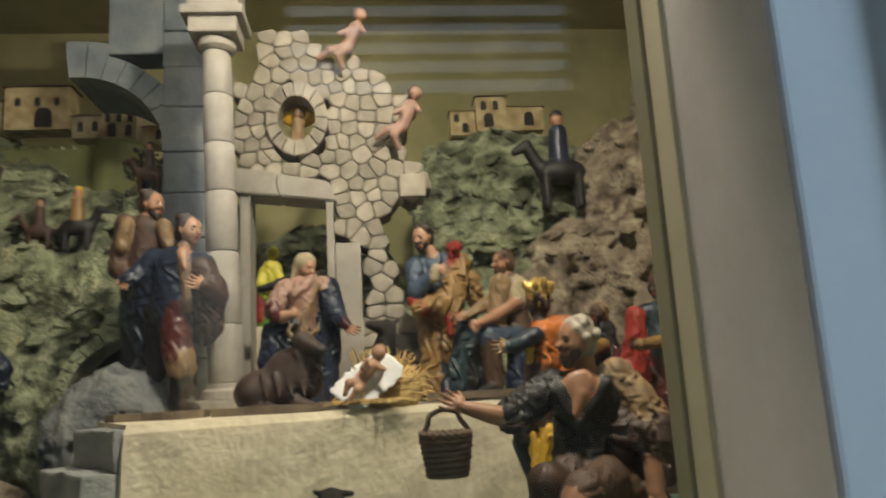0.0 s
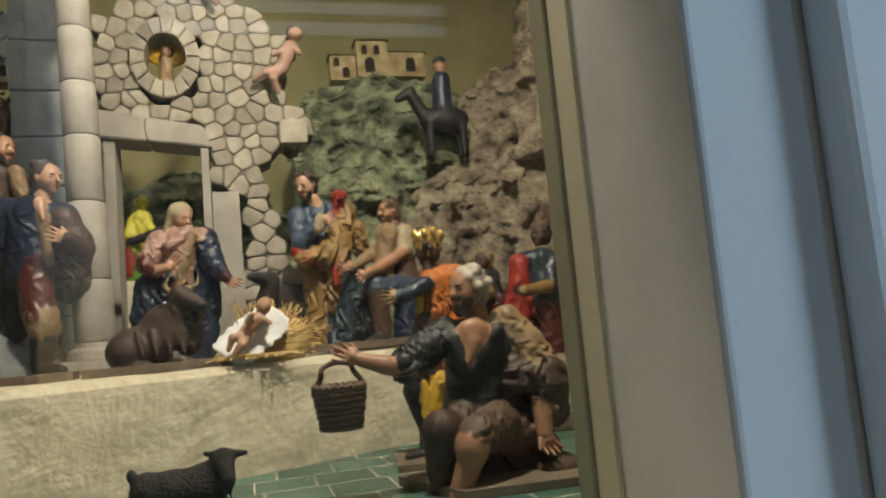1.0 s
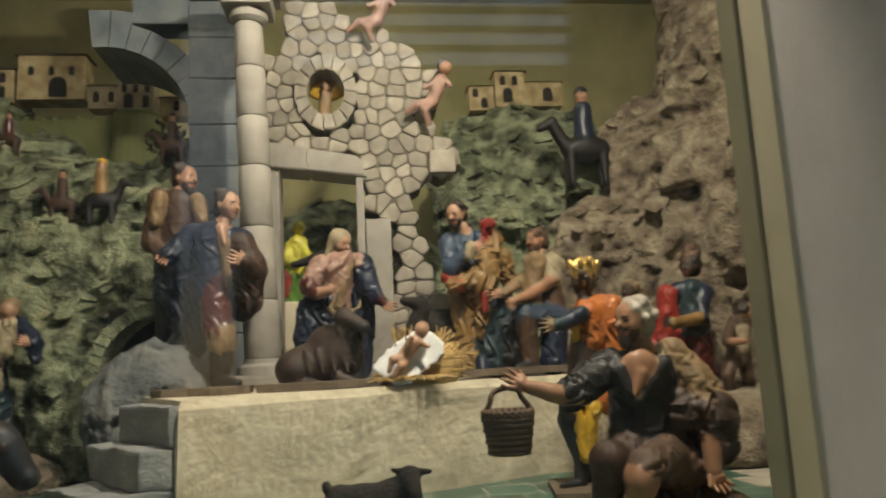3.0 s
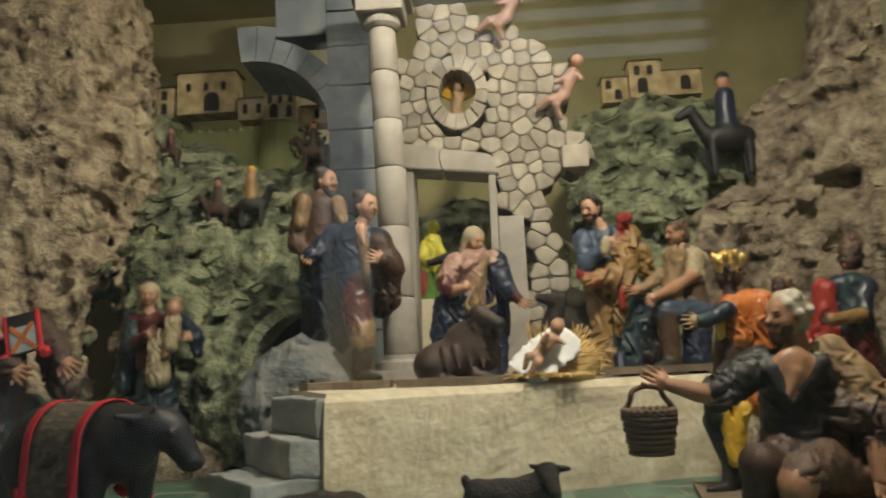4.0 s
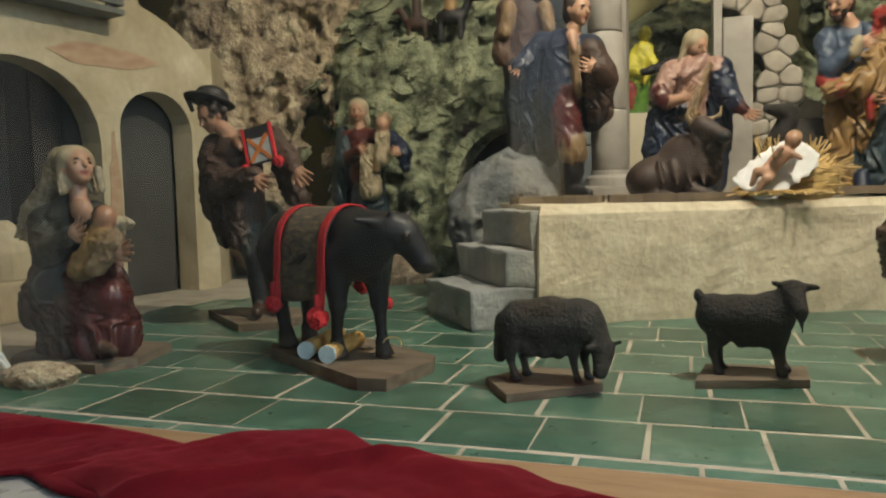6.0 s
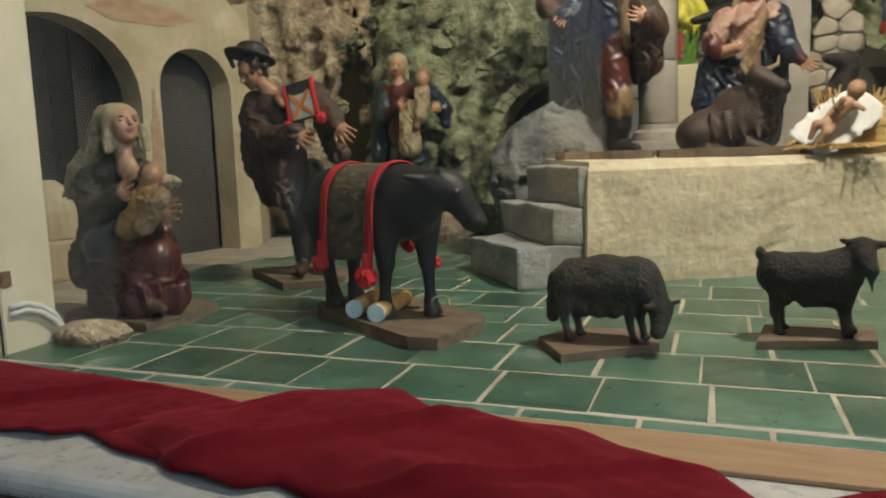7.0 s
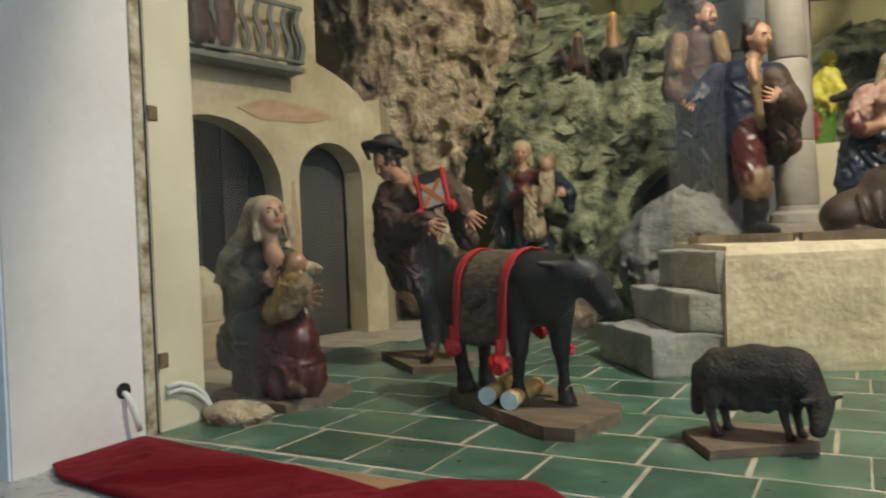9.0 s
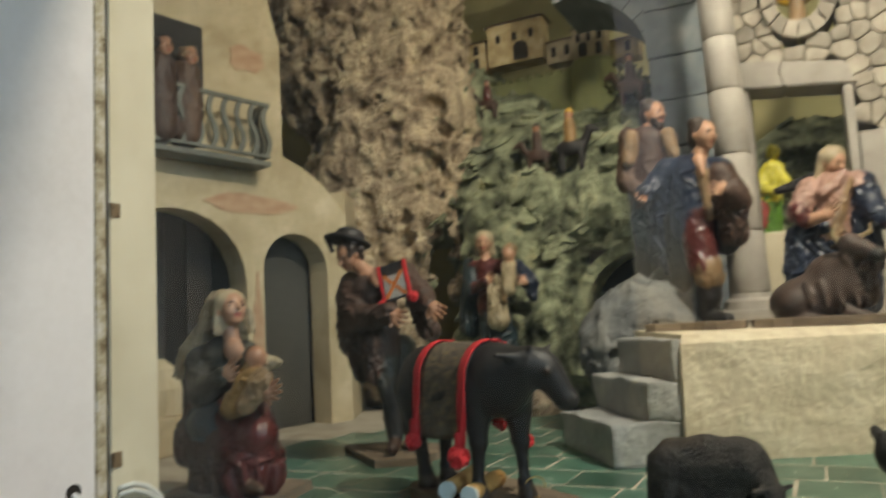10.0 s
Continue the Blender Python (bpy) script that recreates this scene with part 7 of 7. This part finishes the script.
tagged(part("glow_disc", bm, "yellow", smooth=True), "bright yellow disc standing in for lamp glow behind the oval opening", "disc")

# small travellers on the hills
def traveller(x, y, z, s, coat, mount, turn):
    c = Clay(0.0062)
    c.ball((x, y, z + 0.10 * s), (0.07 * s, 0.035 * s, 0.036 * s), mount, 0.012)
    for dx in (-0.045, 0.045):
        for dy in (-0.015, 0.015):
            c.cone((x + dx * s, y + dy * s, z + 0.09 * s), (x + dx * s, y + dy * s, z + 0.006), 0.012 * s, 0.009 * s, mount, 0.008)
    c.cone((x + turn * 0.06 * s, y, z + 0.12 * s), (x + turn * 0.09 * s, y - 0.01, z + 0.17 * s), 0.018 * s, 0.014 * s, mount, 0.01)
    c.cone((x + turn * 0.09 * s, y - 0.01, z + 0.175 * s), (x + turn * 0.125 * s, y - 0.015, z + 0.155 * s), 0.015 * s, 0.010 * s, mount, 0.01)
    c.cone((x, y, z + 0.12 * s), (x, y - 0.005, z + 0.21 * s), 0.028 * s, 0.024 * s, coat, 0.01)
    c.ball((x, y - 0.006, z + 0.245 * s), 0.019 * s, "skin", 0.006)
    c.ball((x, y, z + 0.258 * s), 0.019 * s, "yellow" if coat == "ochre" else "black", 0.003)
    c.statue("rider_statue", "small carved rider in a " + {"ochre": "yellow", "maroon": "maroon", "brown": "dark brown", "navy": "navy"}[coat] + " coat crossing the hill", "statue", group="riders on the hills")


traveller(-0.945, 2.90, 0.95, 0.95, "ochre", "black", 1)
traveller(-1.40, 3.14, 1.30, 0.7, "maroon", "brown", -1)
traveller(-0.70, 2.98, 1.20, 0.8, "brown", "umber", -1)
traveller(1.03, 2.98, 1.08, 1.6, "navy", "black", -1)
traveller(-1.10, 2.93, 0.96, 0.8, "brown", "brown", -1)
c = Clay(0.006)
c.cone((-1.86, 1.60, 1.0), (-1.86, 1.60, 1.20), 0.05, 0.045, "brown", 0.01, 0.003, 6)
head(c, (-1.84, 1.60, 1.255), 0.033, (0.9, -0.3, 0), "hair", "skin")
c.cone((-1.855, 1.70, 1.0), (-1.855, 1.70, 1.20), 0.05, 0.045, "umber", 0.01, 0.003, 6)
head(c, (-1.835, 1.70, 1.25), 0.033, (0.9, -0.3, 0), "tan", "skin")
c.statue("couple_statue", "two small carved figures looking out over the balcony", "statue")

# ---- animals on boards ----
def black_ox():
    """Built along its own axis, heading along x, then turned towards the front."""
    ob = thing("draught_ox", "black carved ox with red straps and woven cover on a board", "ox figure", (-0.70, 1.32, 0.0))
    place = Matrix.Translation((-0.728, 1.338, 0.0)) @ Matrix.Rotation(radians(-27), 4, "Z")
    c = Clay(0.0042, 0.0012, 40)
    c.ball((-0.075, 0, 0.240), (0.125, 0.058, 0.058), "black", 0.03)
    c.ball((-0.150, 0, 0.246), (0.058, 0.058, 0.062), "black", 0.03)
    c.ball((0.045, 0, 0.244), (0.085, 0.054, 0.066), "black", 0.03)
    c.ball((0.085, 0, 0.222), (0.046, 0.042, 0.050), "black", 0.02)
    c.cone((0.095, 0, 0.258), (0.150, 0.012, 0.268), 0.050, 0.038, "black", 0.03)
    c.cone((0.115, 0, 0.215), (0.140, 0.008, 0.245), 0.028, 0.026, "black", 0.02)
    c.ball((0.166, 0.026, 0.268), (0.034, 0.034, 0.032), "black", 0.012)
    c.cone((0.178, 0.034, 0.255), (0.198, 0.054, 0.212), 0.030, 0.022, "black", 0.012)
    c.ball((0.201, 0.057, 0.205), (0.023, 0.022, 0.018), "fleece", 0.006)
    for s in (-1, 1):
        c.ball((0.192 - 0.012 * s, 0.036 + 0.024 * s, 0.258), 0.006, "eye", 0.002)
        c.ball((0.214 - 0.004 * s, 0.066 + 0.008 * s, 0.208), 0.004, "eye", 0.002)
        c.cone((0.155, 0.014 + 0.026 * s, 0.284), (0.138, 0.010 + 0.062 * s, 0.292), 0.011, 0.005, "black", 0.005)
        c.cone((0.172, 0.020 + 0.016 * s, 0.292), (0.176, 0.022 + 0.026 * s, 0.306), 0.007, 0.003, "black", 0.004)
    for x, y, xk, xf, r in ((-0.155, -0.034, -0.150, -0.128, 0.036), (-0.165, 0.036, -0.150, -0.150, 0.034), (0.050, -0.034, 0.052, 0.046, 0.030), (0.088, 0.034, 0.094, 0.100, 0.030)):
        c.cone((x, y, 0.220), (xk, y, 0.130), r * 1.2, r * 0.55, "black", 0.016)
        c.ball((xk, y, 0.126), r * 0.56, "black", 0.006)
        c.cone((xk, y, 0.126), (xf, y, 0.056), r * 0.44, r * 0.36, "black", 0.006)
        c.ball((xf, y, 0.052), r * 0.46, "black", 0.004)
        c.cone((xf, y, 0.050), (xf + 0.006, y, 0.030), r * 0.42, r * 0.62, "hoof", 0.004)
    c.cone((-0.205, 0, 0.265), (-0.218, 0, 0.22), 0.012, 0.009, "black", 0.008)
    c.cone((-0.218, 0, 0.22), (-0.214, 0, 0.13), 0.008, 0.013, "black", 0.006)
    mesh, paints = c.mesh("body")
    mesh.transform(place)
    mesh_object("body", mesh, paints, ob)
    bm = bmesh.new()
    prism(bm, [(-0.905, 1.385), (-0.885, 1.345), (-0.60, 1.150), (-0.548, 1.155), (-0.512, 1.30), (-0.525, 1.345), (-0.80, 1.53), (-0.86, 1.51)], 0.001, 0.024, 0.002)
    part("board", bm, "wood", ob)

    def draped(name, x0, x1, drop, mat, lift, label=""):
        """A cloth over the back, hanging down on both sides, longer on the near one."""
        bm = bmesh.new()
        rows = []
        for i in range(9):
            t = i / 8
            x = x0 + (x1 - x0) * t
            row = []
            for j in range(25):
                u = j / 24
                if u < 0.2:
                    y, z = 0.060 + lift, 0.240 - 0.05 * (1 - u / 0.2)
                elif u < 0.62:
                    a = math.pi * (u - 0.2) / 0.42
                    y, z = (0.060 + lift) * math.cos(a), 0.240 + (0.068 + lift) * math.sin(a)
                else:
                    v = (u - 0.62) / 0.38
                    y, z = -(0.060 + lift) - 0.006 * math.sin(9 * t + 4 * v) * v, 0.240 - drop * v * (1 + 0.03 * math.sin(6 * t))
                row.append(bm.verts.new((x - 0.012 * max(0.0, u - 0.62) / 0.38, y, z)))
            rows.append(row)
        for a_, b_ in zip(rows, rows[1:]):
            for j in range(24):
                bm.faces.new((a_[j], b_[j], b_[j + 1], a_[j + 1]))
        bmesh.ops.recalc_face_normals(bm, faces=bm.faces[:])
        bmesh.ops.solidify(bm, geom=bm.faces[:], thickness=-0.003)
        bmesh.ops.transform(bm, matrix=place, verts=bm.verts[:])
        return part(name, bm, mat, ob, label, smooth=True)

    draped("back_cloth", -0.090, 0.062, 0.035, "black", 0.003, "plain black cloth over the back")
    draped("saddle_cover", -0.082, 0.050, 0.108, "blanket", 0.005, "dark woven cover with small pattern")
    draped("red_strap", -0.102, -0.082, 0.115, "red_ribbon", 0.0095, "bright red woollen strap")
    draped("red_strap", 0.046, 0.066, 0.125, "red_ribbon", 0.0095, "bright red woollen strap")
    for k, (x, y, z, r) in enumerate(((-0.106, -0.076, 0.120, 0.016), (0.046, -0.078, 0.106, 0.020), (-0.004, 0.070, 0.150, 0.016), (0.078, 0.066, 0.120, 0.013))):
        p = place @ Vector((x, y, z))
        pompon(ob, p, r, k)
        bm = bmesh.new()
        tube(bm, [p + Vector((0, 0, 0.004)), p + Vector((0, 0, 0.045))], 0.006, 6)
        part("tassel", bm, "red_ribbon", ob)


black_ox()


def log_bundle():
    for k, (a, b) in enumerate((((-0.757, 1.263, 0.041), (-0.775, 1.441, 0.041)), ((-0.7, 1.239, 0.041), (-0.707, 1.392, 0.041)))):
        ob = thing("log", "pale yellow log with whitish painted end on the board", "log", a, group="logs under the ox")
        bm = bmesh.new()
        A, B = Vector(a), Vector(b)
        tube(bm, [A.lerp(B, t) + Vector((0, 0, 0.0012 * math.sin(9 * t + k))) for t in (i / 8 for i in range(9))], 0.0165, 14)
        part("bark", bm, "log", ob, smooth=True)
        d = (B - A).normalized()
        bm = bmesh.new()
        tube(bm, [A - d * 0.003, A + d * 0.004], 0.0173, 14)
        part("end", bm, "log_end", ob, "whitish blue painted end", smooth=False)


log_bundle()
bm = bmesh.new()
tube(bm, [(-0.60 + 0.018 * math.cos(a), 1.315 + 0.006 * math.sin(2 * a), 0.045 + 0.018 * math.sin(a)) for a in (0.3 * k for k in range(18))], 0.0016, 6)
tagged(part("straw_loop", bm, "straw", smooth=True), "thin curled straw stalk on the board", "straw")


def grazer(goat):
    if goat:
        ob = thing("goat_figure", "dark carved goat with lop ears on a board", "goat figure", (0.05, 1.36, 0.0))
        c = Clay(0.0042)
        X, Y = 0.045, 1.36
        c.ball((X - 0.018, Y, 0.112), (0.072, 0.036, 0.040), "fleece", 0.014)
        c.ball((X + 0.03, Y, 0.116), (0.036, 0.033, 0.042), "fleece", 0.014)
        c.ball((X - 0.066, Y, 0.118), (0.024, 0.032, 0.034), "fleece", 0.014)
        c.cone((X + 0.045, Y - 0.004, 0.135), (X + 0.058, Y - 0.012, 0.158), 0.022, 0.018, "fleece", 0.014)
        c.cone((X + 0.060, Y - 0.016, 0.160), (X + 0.068, Y - 0.045, 0.128), 0.018, 0.012, "fleece", 0.008)
        c.cone((X + 0.068, Y - 0.045, 0.126), (X + 0.070, Y - 0.050, 0.096), 0.007, 0.002, "fleece", 0.006)
        c.cone((X + 0.050, Y - 0.01, 0.168), (X + 0.030, Y - 0.012, 0.172), 0.007, 0.005, "fleece", 0.005)
        c.cone((X + 0.074, Y - 0.01, 0.165), (X + 0.098, Y - 0.012, 0.166), 0.007, 0.005, "fleece", 0.005)
        c.ball((X - 0.088, Y, 0.148), (0.008, 0.008, 0.012), "fleece", 0.006)
        for k, dx in enumerate((-0.05, -0.02, 0.0, 0.02)):
            c.ball((X + dx, Y - 0.02, 0.078), (0.013, 0.012, 0.016), "fleece", 0.01)
        feet = ((-0.062, -0.018), (-0.052, 0.018), (0.038, -0.018), (0.048, 0.018))
        tall = 0.085
    else:
        ob = thing("sheep_figure", "dark carved sheep grazing with lowered head on a board", "sheep figure", (-0.28, 1.24, 0.0))
        c = Clay(0.004, 0.0055, 62, 4)
        X, Y = -0.285, 1.24
        c.ball((X, Y, 0.112), (0.078, 0.040, 0.045), "fleece", 0.014)
        c.ball((X - 0.052, Y, 0.110), (0.030, 0.036, 0.038), "fleece", 0.014)
        c.ball((X + 0.052, Y - 0.002, 0.118), (0.036, 0.034, 0.038), "fleece", 0.014)
        c.cone((X + 0.068, Y - 0.006, 0.112), (X + 0.092, Y - 0.018, 0.078), 0.026, 0.018, "fleece", 0.012)
        c.cone((X + 0.094, Y - 0.022, 0.074), (X + 0.088, Y - 0.040, 0.042), 0.017, 0.010, "fleece", 0.008)
        c.cone((X + 0.100, Y - 0.018, 0.082), (X + 0.120, Y - 0.016, 0.088), 0.006, 0.004, "fleece", 0.004)
        c.cone((X + 0.082, Y - 0.035, 0.082), (X + 0.070, Y - 0.050, 0.084), 0.006, 0.004, "fleece", 0.004)
        c.cone((X - 0.080, Y, 0.118), (X - 0.084, Y - 0.004, 0.052), 0.013, 0.010, "fleece", 0.008)
        for k, dx in enumerate((-0.03, -0.005, 0.02)):
            c.ball((X + dx, Y - 0.02, 0.070), (0.013, 0.012, 0.014), "fleece", 0.01)
        feet = ((-0.058, -0.020), (-0.046, 0.018), (0.045, -0.012), (0.060, 0.016))
        tall = 0.080
    for dx, dy in feet:
        c.cone((X + dx, Y + dy, tall), (X + dx - 0.003, Y + dy, 0.052), 0.013, 0.008, "fleece", 0.008)
        c.cone((X + dx - 0.003, Y + dy, 0.052), (X + dx + 0.004, Y + dy, 0.022), 0.0075, 0.006, "hoof", 0.004)
        c.ball((X + dx + 0.006, Y + dy - 0.003, 0.020), (0.010, 0.008, 0.006), "black", 0.004)
    mesh, paints = c.mesh("body")
    mesh_object("body", mesh, paints, ob)
    bm = bmesh.new()
    if goat:
        prism(bm, [(-0.05, 1.285), (0.13, 1.33), (0.14, 1.43), (-0.03, 1.42)], 0.001, 0.015, 0.0015)
    else:
        prism(bm, [(-0.395, 1.235), (-0.335, 1.135), (-0.195, 1.235), (-0.215, 1.32), (-0.33, 1.33)], 0.001, 0.015, 0.0015)
    part("board", bm, "wood", ob)


grazer(True)
grazer(False)

# ---- front: velvet cloth, cable, hinges ----
def along(points, x):
    """Height of a broken line of (x, y) at x."""
    for (xa, ya), (xb, yb) in zip(points, points[1:]):
        if x <= xb:
            t = max(0.0, (x - xa) / (xb - xa))
            return ya + (yb - ya) * (t * t * (3 - 2 * t) * 0.5 + t * 0.5)
    return points[-1][1]


def velvet():
    """Crumpled lengths of crimson velvet over sill and wooden strip."""
    runs = (
        (-1.284, -0.60, 0.0, [(-1.284, 0.912), (-1.02, 0.885), (-0.836, 0.866), (-0.60, 0.81)], [(-1.284, 0.735), (-1.20, 0.695), (-1.06, 0.680), (-0.955, 0.675), (-0.875, 0.679), (-0.850, 0.700), (-0.753, 0.664), (-0.60, 0.64)]),
        (-0.80, -0.02, 0.010, [(-0.80, 0.760), (-0.70, 0.835), (-0.645, 0.905), (-0.526, 0.940), (-0.446, 0.880), (-0.333, 0.862), (-0.267, 0.862), (-0.20, 0.818), (-0.118, 0.787), (-0.06, 0.715), (-0.02, 0.68)], [(-0.80, 0.695), (-0.712, 0.667), (-0.661, 0.634), (-0.564, 0.619), (-0.530, 0.640), (-0.473, 0.618), (-0.35, 0.606), (-0.02, 0.606)]),
        (-0.045, 0.20, 0.0, [(-0.045, 0.735), (0.04, 0.785), (0.12, 0.80), (0.20, 0.77)], [(-0.045, 0.70), (0.05, 0.63), (0.20, 0.612)]),
    )
    for x0, x1, lift, backs, fronts in runs:
        bm = bmesh.new()
        nx, ny = 110, 34
        rows = []
        for i in range(nx + 1):
            t = i / nx
            x = x0 + (x1 - x0) * t
            row = []
            yb, yf = along(backs, x), along(fronts, x)
            for j in range(ny + 1):
                u = j / ny
                y = yf + (yb - yf) * u
                body = min(1.0, 5 * u * (1 - u) + 0.15) * min(1.0, 12 * t * (1 - t) + 0.2)
                z = 0.005 + lift * body
                z += body * (0.016 * max(0.0, noise.noise(Vector((x * 6 + y * 8, y * 5 - x * 3, lift * 90)))) + 0.006 * abs(noise.noise(Vector((x * 20 + y * 12, y * 14, 3)))) + 0.0016 * noise.noise(Vector((x * 60, y * 60, 7))))
                z += 0.014 * body * math.exp(-((x - x0 - 0.35 * (x1 - x0) - (y - 0.75) * 1.4) / 0.022) ** 2) + 0.010 * body * math.exp(-((x - x0 - 0.72 * (x1 - x0) - (y - 0.72) * 2.2) / 0.018) ** 2)
                if j == 0:
                    z = 0.001 + 0.010 * max(0.0, math.sin(x * 19 + lift * 60)) ** 4
                row.append(bm.verts.new((x, y, z)))
            rows.append(row)
        for a, b in zip(rows, rows[1:]):
            for j in range(ny):
                bm.faces.new((a[j], b[j], b[j + 1], a[j + 1]))
        bmesh.ops.recalc_face_normals(bm, faces=bm.faces[:])
        bmesh.ops.solidify(bm, geom=bm.faces[:], thickness=0.003)
        tagged(part("velvet_cloth", bm, "velvet", smooth=True), "crumpled crimson velvet cloth along the marble sill", "cloth", group="velvet cloths on the sill")


velvet()

bm = bmesh.new()
tube(bm, [(OPEN_L - 0.02, 0.876, 0.095), (OPEN_L + 0.006, 0.877, 0.088), (OPEN_L + 0.018, 0.880, 0.070), (OPEN_L + 0.022, 0.884, 0.045), (OPEN_L + 0.022, 0.890, 0.022)], 0.0055, 10)
tagged(part("power_cable", bm, "cable", smooth=True), "white power cable coming out of a hole in the plaster", "cable")
# flat dark disc in place of the shaded depth of the cable hole
bm = bmesh.new()
lathe(bm, (0, 0), [(0.0145, 0.0), (0.0145, 0.0015), (0.0005, 0.0016)], 20)
bmesh.ops.transform(bm, matrix=Matrix.Translation((OPEN_L + 0.0002, 0.876, 0.094)) @ Matrix.Rotation(radians(90), 4, "Y"), verts=bm.verts[:])
tagged(part("hole", bm, "dark", smooth=False), "dark round cable hole in the plaster", "hole", kind="structure")
for dz in (0.0, 0.012):
    bm = bmesh.new()
    tube(bm, [(OPEN_L + 0.010, 0.962, 0.072 + dz), (OPEN_L + 0.014, 0.99, 0.075 + dz), (OPEN_L + 0.016, 1.02, 0.064 + dz), (OPEN_L + 0.018, 1.045, 0.044 + dz), (OPEN_L + 0.019, 1.062, 0.018 + dz * 0.5), (OPEN_L + 0.019, 1.07, 0.004)], 0.0048, 10)
    tagged(part("power_cable", bm, "cable", smooth=True), "white power cable clipped along the frame", "cable", group="cables along the frame")
for z in (0.135, 0.60, 1.05):
    ob = thing("hinge", "small rusty metal hinge on the cream frame", "hinge", (OPEN_L, 0.965, z), group="hinges of the frame")
    bm = bmesh.new()
    box(bm, (OPEN_L + 0.003, 0.950, z - 0.014), (OPEN_L + 0.0075, 0.972, z + 0.014), 0.0015)
    part("plate", bm, "rust", ob)
    bm = bmesh.new()
    tube(bm, [(OPEN_L + 0.008, 0.952, z - 0.013), (OPEN_L + 0.008, 0.952, z + 0.013)], 0.004, 8)
    part("pin", bm, "rust", ob)

# ---- tiles, laid last ----
def tiles():
    rnd = random.Random(8)
    meshes = []
    for k in range(6):
        bm = bmesh.new()
        box(bm, (-0.0708, -0.0716, -0.02), (0.0708, 0.0716, 0.0), 0.0012)
        for v in bm.verts:
            v.co += Vector((rnd.uniform(-0.001, 0.001), rnd.uniform(-0.001, 0.001), 0))
        mesh = bpy.data.meshes.new("tile")
        bm.to_mesh(mesh)
        bm.free()
        mesh.materials.append(M["tile"])
        meshes.append(mesh)
    for r in range(15):
        y = 1.005 + 0.1515 * r
        start = {0: -0.335, 1: -0.205, 2: -0.10}.get(r, -0.335 + rnd.uniform(-0.07, 0.07))
        for k in range(-9, 11):
            x = start + 0.1475 * k
            if not -1.55 < x < 1.62 or (y > 2.35 and -0.75 < x < 0.75) or (y > 1.9 and x > 1.05) or (y > 2.3 and x < -1.55):
                continue
            ob = new("tile", rnd.choice(meshes))
            ob.location = (x + rnd.uniform(-0.002, 0.002), y + 0.003 * math.sin(k), rnd.uniform(0.0005, 0.0009))
            ob.rotation_euler = (rnd.uniform(-0.001, 0.001), rnd.uniform(-0.001, 0.001), rnd.uniform(-0.012, 0.012))
            ob.parent = ground
    # the cut strip of tiles along the wood
    bm = bmesh.new()
    for k in range(-7, 7):
        x = -0.27 + 0.1475 * k
        box(bm, (x - 0.0715, 0.8955, -0.02), (x + 0.0705, 0.9245, 0.0008), 0.0025)
    strip = part("cut_tiles", bm, "tile", ground)
    strip["kind"] = "stuff"


tiles()
